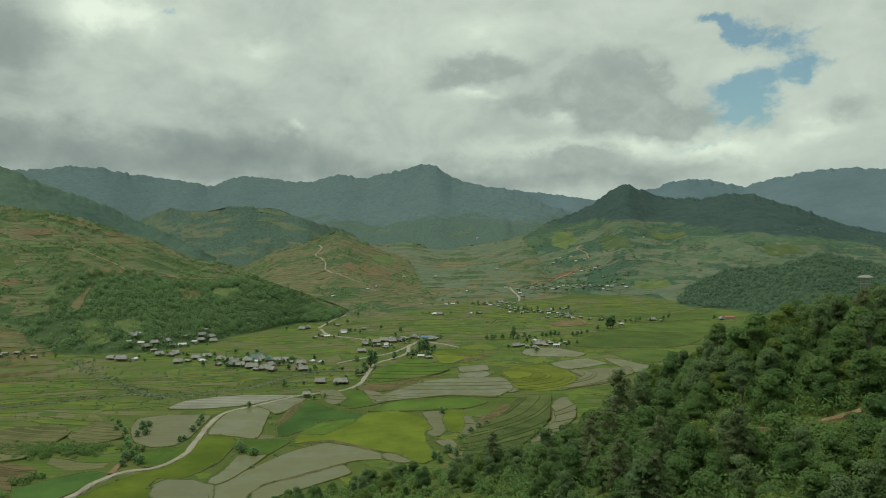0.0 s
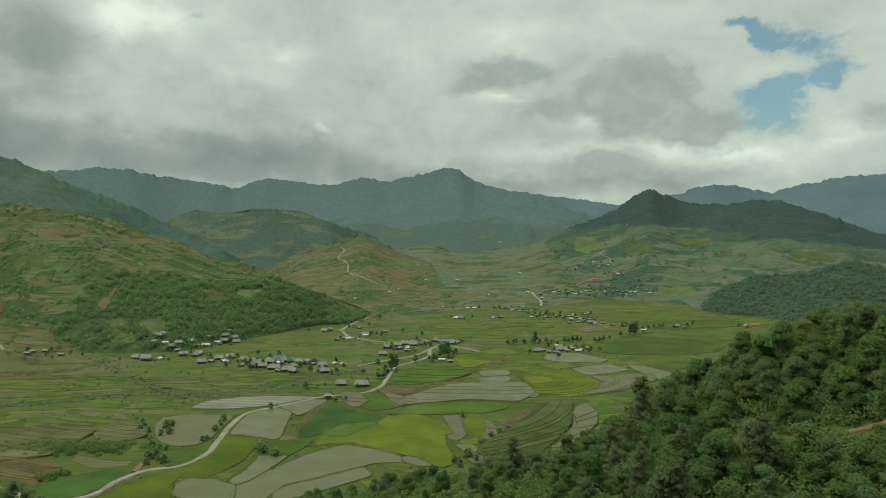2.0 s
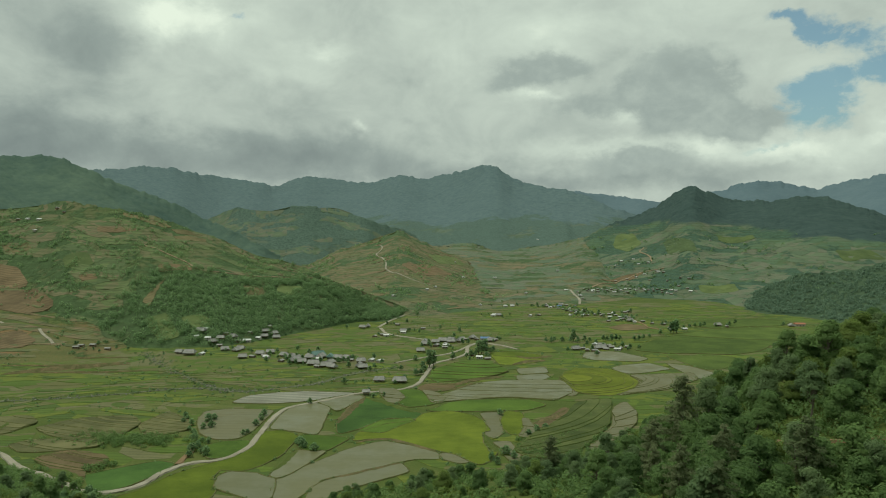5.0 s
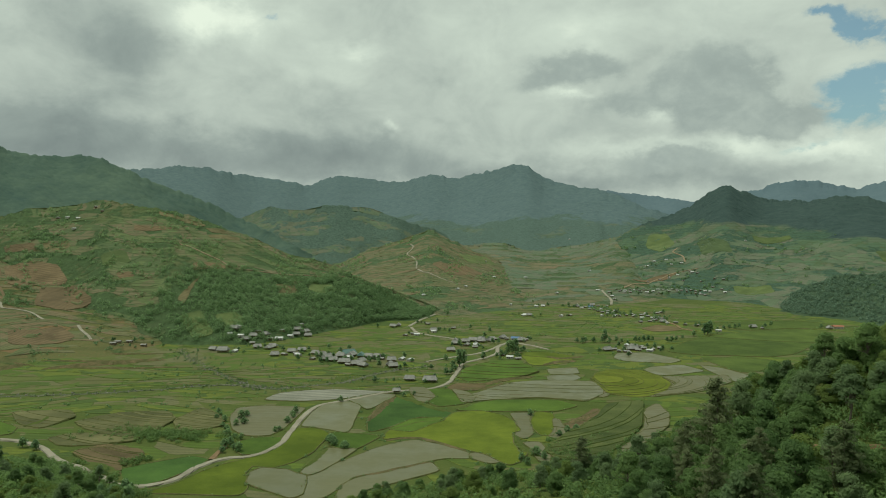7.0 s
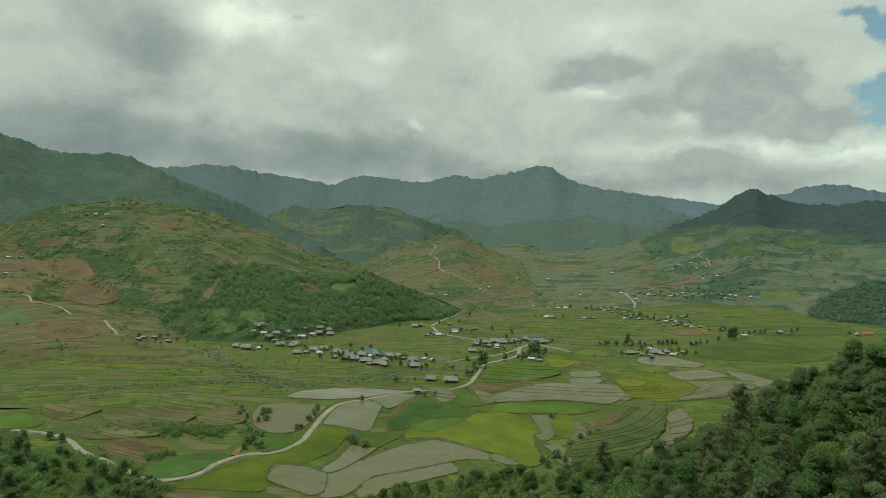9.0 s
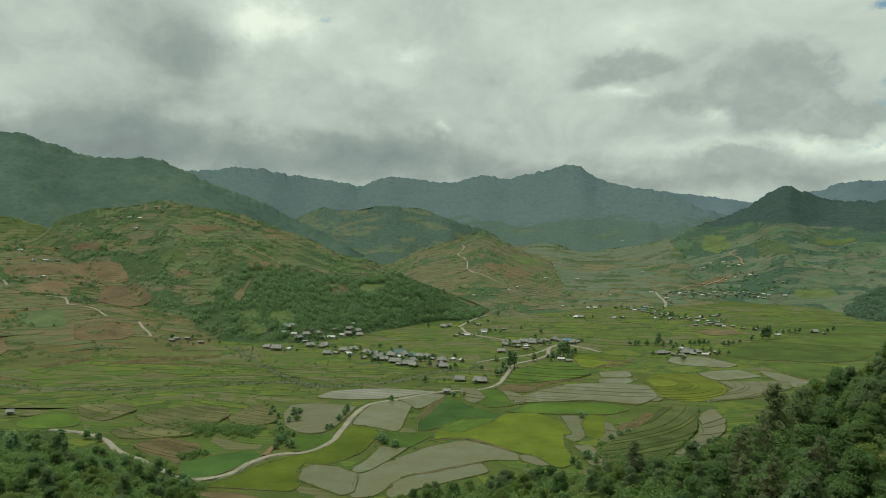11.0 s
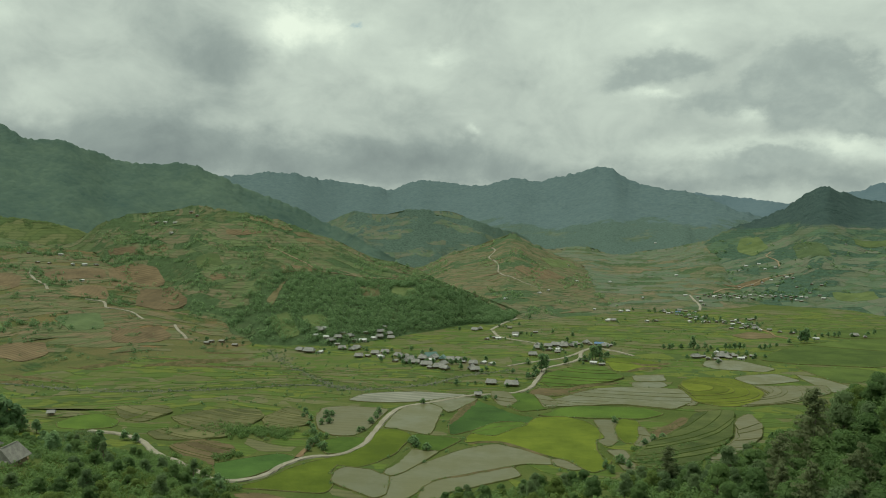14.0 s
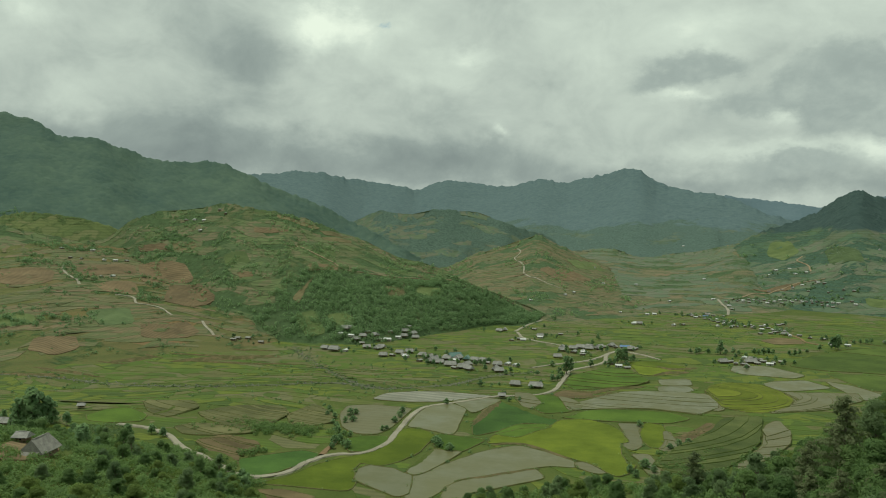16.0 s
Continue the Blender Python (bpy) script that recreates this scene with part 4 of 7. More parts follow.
field("rough", 9, [(6.1, 355.6), (14.1, 378.5), (25.5, 400.7), (40.4, 430.0), (46.0, 452.0), (54.5, 459.3), (65.4, 465.7), (64.4, 443.5), (56.7, 407.4), (43.7, 375.5), (34.6, 357.3), (23.9, 347.7), (11.8, 345.0)], (-60.0, 480.0), 0.22)
field("pale", 7, [(40.8, 357.6), (49.3, 378.0), (60.5, 405.4), (68.3, 446.2), (75.4, 460.0), (77.6, 438.2), (72.6, 413.1), (65.6, 400.2), (60.2, 386.4), (45.3, 362.1)], (20.0, 470.0), 0.2)
field("pale", 2, [(13.2, 421.2), (16.2, 402.6), (19.4, 390.7), (13.0, 378.2), (8.7, 381.3), (11.2, 394.8)])
field("bare", 3, [(17.9, 408.4), (27.7, 424.2), (38.9, 446.6), (38.0, 431.3), (28.3, 412.4), (22.4, 394.7)])
field("meadow", 2, [(118.1, 676.4), (147.5, 740.1), (187.6, 789.4), (231.7, 823.7), (279.1, 845.5), (313.8, 852.9), (307.5, 809.4), (266.4, 740.3), (227.2, 677.0), (199.4, 658.1), (171.9, 662.5), (142.9, 662.4)])
field("meadow", 1, [(139.9, 648.7), (168.4, 648.9), (195.4, 644.7), (199.8, 625.7), (172.0, 588.7), (157.2, 581.3), (148.5, 611.2)])
field("meadow", 1, [(210.4, 885.3), (261.1, 928.3), (314.4, 937.0), (344.6, 909.8), (317.2, 868.5), (279.5, 860.8), (231.2, 838.2)])
field("deep", 1, [(-183.6, 303.0), (-175.5, 312.1), (-159.2, 326.9), (-149.9, 322.9), (-152.1, 306.5), (-158.1, 291.1), (-163.6, 286.2), (-171.1, 287.1)])
field("stubble", 11, [(-200.7, 389.5), (-198.0, 409.9), (-192.8, 414.8), (-178.8, 396.5), (-170.1, 381.2), (-177.0, 373.7), (-187.4, 370.4)])
field("stubble", 12, [(-251.4, 380.5), (-245.2, 394.7), (-233.7, 401.6), (-212.7, 405.2), (-202.3, 388.9), (-200.5, 368.9), (-209.3, 359.6), (-224.3, 361.3), (-239.0, 367.3)])
field("stubble", 4, [(-247.2, 347.5), (-239.2, 356.6), (-204.5, 357.3), (-200.3, 350.1), (-211.5, 340.7), (-232.4, 336.4)])
field("bare", 8, [(-217.9, 327.3), (-206.8, 333.0), (-189.3, 330.9), (-181.8, 317.8), (-189.6, 315.4), (-177.8, 295.9), (-187.4, 297.3), (-202.5, 311.3)])
field("green", 1, [(-310.6, 354.2), (-309.6, 369.3), (-299.9, 377.1), (-278.3, 364.6), (-272.8, 352.5), (-285.1, 344.5), (-299.6, 343.9)])
field("green", 1, [(-148.8, 351.3), (-142.9, 360.0), (-128.8, 364.5), (-126.1, 340.3), (-137.5, 331.7)])
field("bare", 3, [(-168.6, 255.4), (-157.1, 265.8), (-142.4, 271.7), (-126.3, 269.7), (-133.4, 254.7), (-158.1, 247.1)])
field("stubble", 5, [(-302.2, 395.8), (-273.6, 401.7), (-261.3, 389.5), (-263.5, 365.1), (-283.1, 373.3)])
field("bare", 1, [(118.6, 838.8), (142.5, 875.1), (161.4, 859.4), (160.7, 830.2), (129.7, 813.4)])


# ---------------------------------------------------------------- roads and stream
def resampled(points, step):
    """A smooth open line through points, at even steps."""
    p = np.array(points, float)
    d = np.concatenate([[0], np.cumsum(np.linalg.norm(np.diff(p, axis=0), axis=1))])
    s = np.linspace(0, d[-1], max(4, int(d[-1] / step)))
    return np.stack([curve_at(s, list(zip(d, p[:, i]))) for i in (0, 1)], 1)


def ribbon(p, wide, lift, crown=0.06, uneven=0.12, seed=0, taper=False):
    """A strip along a line, laid on the ground, with edges that sink into it."""
    t = np.gradient(p, axis=0)
    n = np.stack([-t[:, 1], t[:, 0]], 1) / np.linalg.norm(t, axis=1)[:, None]
    rng = np.random.default_rng(seed)
    bm = bmesh.new()
    rows = []
    full = np.sin(np.linspace(0.0, math.pi, len(p))) ** 0.5 if taper else np.ones(len(p))
    for s, z in ((-0.62, -0.7), (-0.5, 0.0), (0.0, crown), (0.5, 0.0), (0.62, -0.7)):
        w = wide * s * (1 + uneven * rng.standard_normal(len(p))) * full
        z = z if z <= 0 else z * full
        q = p + n * w[:, None]
        zz = rest(p[:, 0], p[:, 1]) + lift + z
        rows.append([bm.verts.new((x, y, h)) for (x, y), h in zip(q, zz)])
    for a, b in zip(rows, rows[1:]):
        for i in range(len(p) - 1):
            bm.faces.new((a[i], a[i + 1], b[i + 1], b[i]))
    bmesh.ops.recalc_face_normals(bm, faces=bm.faces)
    return bm


LINES = []
road_count = 0


def road(surface, wide, points):
    global road_count
    road_count += 1
    p = resampled(points, 3.0)
    LINES.append((p, wide))
    ob = mesh_object("road_%d" % road_count, ribbon(p, wide, 0.62 if surface == "concrete" else 0.5, seed=road_count), MAT_CONCRETE if surface == "concrete" else MAT_DIRT)
    return tagged(ob, "narrow pale concrete lane between the fields" if surface == "concrete" else "short red dirt track", "road", kind="structure")


def stone_mesh(rng, n, centres, size):
    """Many angular stones in one mesh."""
    verts, faces = [], []
    base = np.array([(-1, -1, -0.3), (1, -1, -0.3), (1, 1, -0.3), (-1, 1, -0.3), (-0.6, -0.6, 0.8), (0.6, -0.6, 0.8), (0.6, 0.6, 0.8), (-0.6, 0.6, 0.8)])
    for c in centres:
        a = rng.uniform(0, 6.28)
        v = (base + rng.normal(0, 0.18, base.shape)) * rng.uniform(*size) * np.array([1, rng.uniform(0.6, 1), rng.uniform(0.5, 0.9)])
        v = v @ np.array([(math.cos(a), math.sin(a), 0), (-math.sin(a), math.cos(a), 0), (0, 0, 1)])
        k = len(verts)
        verts += (v + c).tolist()
        faces += [[k + i for i in f] for f in ((4, 5, 6, 7), (0, 1, 5, 4), (1, 2, 6, 5), (2, 3, 7, 6), (3, 0, 4, 7))]
    me = bpy.data.meshes.new("stones")
    me.from_pydata(verts, [], faces)
    return me


stream_count = 0


def stream(wide, points):
    """A stony stream bed with boulders along it."""
    global stream_count
    stream_count += 1
    p = resampled(points, 4.0)
    LINES.append((p, wide))
    bed = mesh_object("stream_%d" % stream_count, ribbon(p, wide * 0.5, 0.22, -0.1, 0.45, 50 + stream_count), MAT_STREAM)
    tagged(bed, "shallow stony stream bed crossing the fields", "stream", kind="structure")
    rng = np.random.default_rng(60 + stream_count)
    i = rng.integers(0, len(p), int(len(p) * 4.2))
    at = p[i] + rng.normal(0, wide * 0.5, (len(i), 2))
    z = rest(at[:, 0], at[:, 1]) + 0.25
    me = stone_mesh(rng, len(i), np.column_stack([at, z]), (0.2, 0.65))
    me.materials.append(MAT_STONE)
    return tagged(new("boulders", me), "pale boulders scattered along the stream bed", "stones", kind="stuff")


road("concrete", 2.9, [(-279.6, 342.3), (-260.2, 340.9), (-238.8, 330.9), (-220.7, 314.8), (-203.1, 300.7), (-184.9, 288.7), (-169.9, 282.8), (-161.4, 284.6), (-153.1, 292.0), (-149.5, 312.9), (-143.5, 325.0), (-132.7, 329.9), (-125.8, 347.8), (-127.6, 373.5), (-131.6, 414.7), (-130.4, 432.5), (-112.0, 455.5), (-94.7, 477.4), (-67.0, 494.2), (-60.9, 507.6), (-58.3, 538.2), (-57.5, 567.8)])
road("concrete", 3.0, [(-57.1, 565.7), (-56.4, 593.9), (-47.5, 609.6), (-34.9, 635.7), (-30.4, 696.0), (-23.0, 712.5), (-6.7, 701.7), (13.9, 672.1)])
road("concrete", 2.5, [(-88.1, 594.8), (-67.8, 622.2), (-50.1, 641.4), (-39.2, 666.3), (-30.6, 699.6)])
road("concrete", 3.0, [(-137.6, 816.8), (-120.1, 767.6), (-86.3, 736.7), (-61.8, 718.5)])
road("concrete", 3.0, [(-141.6, 821.1), (-137.0, 896.8), (-127.8, 959.2)])
road("dirt", 2.5, [(-148.6, 323.4), (-150.0, 332.9), (-151.3, 344.0), (-155.6, 356.0)])
road("dirt", 2.5, [(158.6, 914.3), (163.9, 872.5), (164.3, 842.9), (174.9, 822.2)])
stream(7.0, [(-558.0, 426.9), (-463.2, 438.9), (-414.2, 441.2), (-358.7, 433.4), (-318.1, 440.5), (-281.2, 452.7), (-247.0, 470.2), (-211.6, 488.4), (-176.3, 479.2), (-149.0, 494.9), (-132.3, 508.7), (-121.3, 532.8), (-104.6, 557.6), (-85.0, 574.4)])
stream(5.0, [(-320.8, 632.8), (-270.8, 565.5), (-231.7, 523.8), (-193.9, 487.7), (-169.0, 477.4)])


def earth_bank(wide, high, points, brown=True):
    """A bank of earth and rough grass between two levels of fields."""
    p = resampled(points, 2.5)
    p = p + np.stack([bumps(p[:, 0], p[:, 1], 12, 7, 2), bumps(p[:, 0], p[:, 1], 12, 8, 2)], 1) * 0.8
    ob = mesh_object("earth_bank", ribbon(p, wide, 0.25, high, 0.22, len(OUTLINES) + int(abs(p[0, 0])), True), MAT_BANK if brown else MAT_GROUND)
    return tagged(ob, "eroded brown earth bank between field levels" if brown else "rough grassy bank between field levels", "bank", "banks between the fields")


earth_bank(5.0, 1.3, [(-51.3, 510.8), (-35.4, 509.3), (-22.2, 525.7), (2.2, 545.5)], True)
earth_bank(6.0, 1.6, [(-91.5, 400.3), (-92.1, 422.0), (-90.9, 440.3), (-87.6, 463.4)], True)
earth_bank(3.0, 0.7, [(-74.8, 364.4), (-62.1, 371.0), (-46.6, 363.5), (-31.3, 350.7)], True)
earth_bank(7.0, 1.6, [(6.9, 590.9), (16.4, 604.4), (35.6, 615.9)], True)
earth_bank(5.0, 0.9, [(-102.1, 313.0), (-101.1, 334.7), (-99.8, 349.0)], False)
earth_bank(3.0, 0.6, [(-78.1, 306.6), (-71.8, 311.2), (-59.0, 321.6), (-45.5, 334.3)], True)
earth_bank(6.0, 1.2, [(15.6, 406.5), (27.4, 420.9), (40.8, 443.3)], True)
earth_bank(4.0, 0.8, [(-10.5, 386.9), (-1.4, 352.8), (9.1, 342.4)], False)
earth_bank(5.0, 1.0, [(-87.9, 465.1), (-71.6, 449.9), (-51.4, 427.5)], False)
earth_bank(3.0, 0.6, [(-38.9, 457.1), (-34.6, 471.7), (-20.2, 477.2), (16.4, 473.4)], True)
earth_bank(5.0, 1.0, [(-220.5, 331.3), (-209.9, 338.1), (-191.6, 334.9)], True)
earth_bank(9.0, 2.6, [(-378.8, 524.5), (-350.3, 546.2), (-323.5, 564.6), (-305.1, 580.6)], True)
earth_bank(8.0, 2.2, [(-422.6, 503.8), (-410.3, 522.7), (-403.8, 543.5)], True)
earth_bank(6.0, 1.0, [(-464.2, 439.9), (-437.2, 444.1), (-421.2, 454.2)], True)
earth_bank(6.0, 1.0, [(-275.5, 365.9), (-272.3, 377.2), (-279.3, 395.3)], False)
earth_bank(5.0, 1.0, [(-52.0, 497.3), (-34.5, 495.5), (-20.3, 517.7)], True)
earth_bank(3.5, 1.3, [(-473.3, 595.5), (-411.1, 595.1), (-360.1, 598.9), (-318.4, 606.8)], True)
earth_bank(3.5, 1.2, [(-405.2, 561.7), (-359.6, 561.5), (-300.6, 572.9)], True)
earth_bank(3.0, 1.0, [(-362.4, 532.6), (-317.4, 536.8), (-271.7, 547.2)], True)
earth_bank(4.0, 1.3, [(-490.1, 464.9), (-457.8, 465.5), (-415.6, 459.9), (-385.3, 451.3)], True)
earth_bank(3.0, 1.0, [(-458.5, 445.0), (-432.0, 444.5), (-403.1, 440.6)], True)
earth_bank(3.0, 1.0, [(-495.3, 503.6), (-444.1, 503.7), (-400.9, 504.6)], True)
earth_bank(3.0, 1.0, [(-468.9, 552.5), (-424.1, 548.2), (-394.7, 539.4)], True)
earth_bank(6.0, 1.2, [(8.5, 638.5), (22.4, 624.3), (41.9, 640.2)], True)


def clear_of_lines(x, y, gap=3.0):
    """Whether places keep off roads and streams; x, y: numbers or arrays."""
    x, y = np.asarray(x, float), np.asarray(y, float)
    ok = np.ones(x.shape, bool)
    for l, w in LINES:
        d = np.hypot(x[..., None] - l[:, 0], y[..., None] - l[:, 1]).min(-1)
        ok &= d > w * 0.5 + gap
    return ok


# ---------------------------------------------------------------- the smaller fields, as a web of curved plots
def clip_cell(cell, a, b):
    """Keeps the side of a that is nearer to a than to b."""
    mid, n = (a + b) / 2, b - a
    s = (cell - mid) @ n
    out = []
    for i in range(len(cell)):
        j = (i + 1) % len(cell)
        if s[i] <= 0:
            out.append(cell[i])
        if (s[i] < 0) != (s[j] < 0):
            out.append(cell[i] + (cell[j] - cell[i]) * s[i] / (s[i] - s[j]))
    return np.array(out) if out else np.zeros((0, 2))


def bend(p):
    """Swings the straight web into curves that follow the lie of the valley."""
    x, y = p[:, 0], p[:, 1]
    return np.stack([x + 26 * bumps(x, y, 190, 71, 2) + 6 * bumps(x, y, 45, 73, 2), y + 40 * bumps(x, y, 210, 83, 2) + 15 * bumps(x, y, 60, 91, 2)], 1)


def plots(x0, x1, y0, y1, long, deep, seed, swing=1.0):
    """Outlines of plots: a jittered brick-like web of cells, bent and rounded."""
    rng = np.random.default_rng(seed)
    seeds = []
    for j, y in enumerate(np.arange(y0, y1, deep)):
        for x in np.arange(x0, x1, long):
            seeds.append((x + (j % 2) * long / 2 + rng.normal(0, long * 0.24), y + rng.normal(0, deep * 0.2)))
    seeds = np.array(seeds) * (1 / long, 1 / deep)
    for i, s in enumerate(seeds):
        near = np.argsort(((seeds - s) ** 2).sum(1))[1:13]
        cell = s + np.array([(-2, -2), (2, -2), (2, 2), (-2, 2)], float)
        for j in near:
            cell = clip_cell(cell, s, seeds[j])
            if len(cell) < 3:
                break
        if len(cell) < 3:
            continue
        cell = cell * (long, deep)
        n = len(cell)
        cell = np.concatenate([np.linspace(cell[k], cell[(k + 1) % n], 4)[:-1] for k in range(n)])
        c = cell.mean(0)
        cell = offset(turned_left(cell), -(0.22 + 0.0006 * abs(c[1])))
        yield turned_left(cell + (bend(cell) - cell) * swing)


def build_plots():
    rng = np.random.default_rng(5)
    far_v, far_f, number = [], [], 0
    for args in ((-640, 400, 250, 640, 38, 12.5, 1), (-760, 480, 640, 1130, 62, 23, 2)):
        for p in plots(*args):
            c = p.mean(0)
            az, r = math.degrees(math.atan2(c[0], c[1])), math.hypot(*c)
            if not (-51 < az < 30 and r > 262) or rest(*c) > 2.2 and r < 400:
                continue
            if any(inside(o, c[0], c[1]) for o in OUTLINES if abs(o[0] - c).max() < 120) or not clear_of_lines(c[0], c[1], 4):
                continue
            z = float(floor_height(*c))
            top = z + rng.uniform(0.05, 0.18)
            if r < 470 and number < 300:
                number += 1
                ob = part("plot", plate(p - c, -0.8, top), MAT_CROPS, GROUND)
                ob.location = (*c, 0)
            else:
                k, n = len(far_v), len(p)
                far_v += [(x, y, z - 0.8) for x, y in p] + [(x, y, top) for x, y in p]
                far_f.append(list(range(k + n, k + 2 * n)))
                far_f += [[k + i, k + (i + 1) % n, k + n + (i + 1) % n, k + n + i] for i in range(n)]
    me = bpy.data.meshes.new("far_plots")
    me.from_pydata(far_v, [], far_f)
    me.materials.append(MAT_CROPS_FAR)
    ob = new("far_plots", me)
    ob.parent = GROUND
    ob["kind"] = "stuff"


build_plots()


# ---------------------------------------------------------------- trees
NORMALS = []


def leaf_cloud(rng, centres, radii, count, size, flat=0.8, heart=None):
    """Leaf sprays on the outsides of overlapping clumps; returns corners and faces."""
    centres, radii = np.array(centres, float), np.array(radii, float)
    w = radii ** 2
    i = rng.choice(len(radii), count, p=w / w.sum())
    d = rng.normal(size=(count, 3))
    d[:, 2] = np.abs(d[:, 2]) * 1.1 - 0.35
    d /= np.linalg.norm(d, axis=1)[:, None]
    at = centres[i] + d * (radii[i] * rng.triangular(0.45, 0.98, 1.3, count))[:, None] * (1, 1, flat)
    n = d + rng.normal(0, 0.45, (count, 3)) + (0, 0, 0.35)
    n /= np.linalg.norm(n, axis=1)[:, None]
    u = np.cross(n, rng.normal(size=(count, 3)))
    u /= np.linalg.norm(u, axis=1)[:, None]
    v = np.cross(n, u)
    s = (size * rng.uniform(0.6, 1.35, count))[:, None]
    q = np.stack([at - u * s, at - v * s * 0.55 + n * s * 0.12, at + u * s, at + v * s * 0.55 + n * s * 0.12], 1)
    if heart is None:
        out = d * 0.75
    else:
        out = at - np.array(heart)
        out = d * 0.32 + out / np.linalg.norm(out, axis=1)[:, None] * 0.6
    NORMALS.append(np.repeat(out + n * 0.3 + (0, 0, 0.5 if heart is None else 0.3), 4, axis=0))
    return q.reshape(-1, 3), np.arange(count * 4).reshape(-1, 4)


def leaf_mesh(name, v, f, mat):
    me = bpy.data.meshes.new(name)
    me.from_pydata(v.tolist(), [], f.tolist())
    me.shade_smooth()
    n = NORMALS.pop()
    me.normals_split_custom_set_from_vertices((n / np.linalg.norm(n, axis=1)[:, None]).tolist())
    me.materials.append(mat)
    return me


def limb(bm, a, b, r0, r1, sides=6, bendy=0.0, rng=None):
    """A tapered, slightly crooked limb."""
    a, b = Vector(a), Vector(b)
    axis = (b - a).normalized()
    side = axis.orthogonal().normalized()
    other = axis.cross(side)
    rings = []
    for k in range(4):
        t = k / 3
        c = a.lerp(b, t)
        if rng is not None and 0 < k < 3:
            c = c + side * rng.normal(0, bendy) + other * rng.normal(0, bendy)
        r = r0 + (r1 - r0) * t
        rings.append([bm.verts.new(c + (side * math.cos(i / sides * 6.283) + other * math.sin(i / sides * 6.283)) * r) for i in range(sides)])
    for p, q in zip(rings, rings[1:]):
        for i in range(sides):
            bm.faces.new((p[i], p[(i + 1) % sides], q[(i + 1) % sides], q[i]))
    bm.faces.new(rings[-1])


def make_tree(seed, tall, wide, mat, leaves, size, label, bare=0.16, name="broadleaf_tree", group="trees on the slope"):
    """A tree of its own: a tapered trunk with limbs, and a crown of many leaf sprays in uneven clumps."""
    rng = np.random.default_rng(seed)
    tree = tagged(new(name), label, "tree", group)
    bm = bmesh.new()
    limb(bm, (0, 0, -0.6), (rng.normal(0, 0.2), rng.normal(0, 0.2), tall * 0.82), 0.022 * tall + 0.06, 0.03, 7, tall * 0.012, rng)
    centres, radii = [], []
    for i in range(rng.integers(20, 27)):
        a, h = i * 2.4 + rng.uniform(-0.5, 0.5), rng.uniform(bare, 0.90)
        reach = wide * 0.5 * (1 - 0.75 * abs(h - 0.42) / 0.5) * rng.uniform(0.3, 1.0)
        c = (math.cos(a) * reach, math.sin(a) * reach, tall * h)
        limb(bm, (0, 0, tall * h * 0.72), c, 0.012 * tall, 0.02, 5, 0.1, rng)
        centres.append(c)
        radii.append(wide * rng.uniform(0.11, 0.24))
    centres.append((0, 0, tall * 0.9))
    radii.append(wide * 0.22)
    part("trunk", bm, MAT_BARK, tree)
    v, f = leaf_cloud(rng, centres, radii, leaves, size, 0.8, (0, 0, tall * 0.35))
    crown = new("crown", leaf_mesh("crown", v, f, mat))
    crown.parent = tree
    return tree


def make_conifer(seed, tall, wide, mat, leaves, size, label):
    """A tall feathery tree: a straight trunk and drooping tiers of fine sprays that narrow to the top."""
    rng = np.random.default_rng(seed)
    tree = tagged(new("conifer"), label, "tree", "trees on the slope")
    bm = bmesh.new()
    limb(bm, (0, 0, -0.6), (rng.normal(0, 0.15), rng.normal(0, 0.15), tall * 0.98), 0.016 * tall + 0.05, 0.02, 7, tall * 0.006, rng)
    centres, radii = [], []
    for i in range(44):
        h = 0.14 + 0.82 * i / 43
        a = i * 2.4 + rng.uniform(-0.4, 0.4)
        reach = wide * 0.5 * min(1.0, 1.9 * (1 - h)) ** 0.8 * rng.uniform(0.35, 1.15) + 0.25
        tip = (math.cos(a) * reach, math.sin(a) * reach, tall * h - reach * 0.12)
        limb(bm, (0, 0, tall * h), tip, 0.05, 0.012, 4, 0.04, rng)
        for s in (0.35, 0.7, 1.0):
            centres.append((tip[0] * s, tip[1] * s, tall * h - reach * 0.12 * s))
            radii.append((0.4 + 0.45 * (1 - h)) * rng.uniform(0.6, 1.5))
    part("trunk", bm, MAT_BARK, tree)
    v, f = leaf_cloud(rng, centres, radii, leaves, size, 0.7, (0, 0, tall * 0.3))
    crown = new("crown", leaf_mesh("crown", v, f, mat))
    crown.parent = tree
    return tree


def polar(az, r):
    return r * math.sin(radians(az)), r * math.cos(radians(az))


def scatter(rng, count, az, r, apart, ok):
    """Places in a sector that keep their distance from one another."""
    out = np.zeros((0, 2))
    for _ in range(count * 40):
        if len(out) >= count:
            break
        a, d = rng.uniform(*az), math.sqrt(rng.uniform(r[0] ** 2, r[1] ** 2))
        x, y = polar(a, d)
        if ok(a, d, x, y) and (len(out) == 0 or np.min(np.hypot(out[:, 0] - x, out[:, 1] - y)) > apart):
            out = np.vstack([out, (x, y)])
    return out


YARD = (-195.0, 198.5)
TRACK = [(54.9, 155.1), (57.9, 149.0), (60.4, 144.0), (65.4, 138.0), (69.8, 136.2), (74.8, 135.7), (79.8, 136.7)]  # the dirt track on the wooded slope


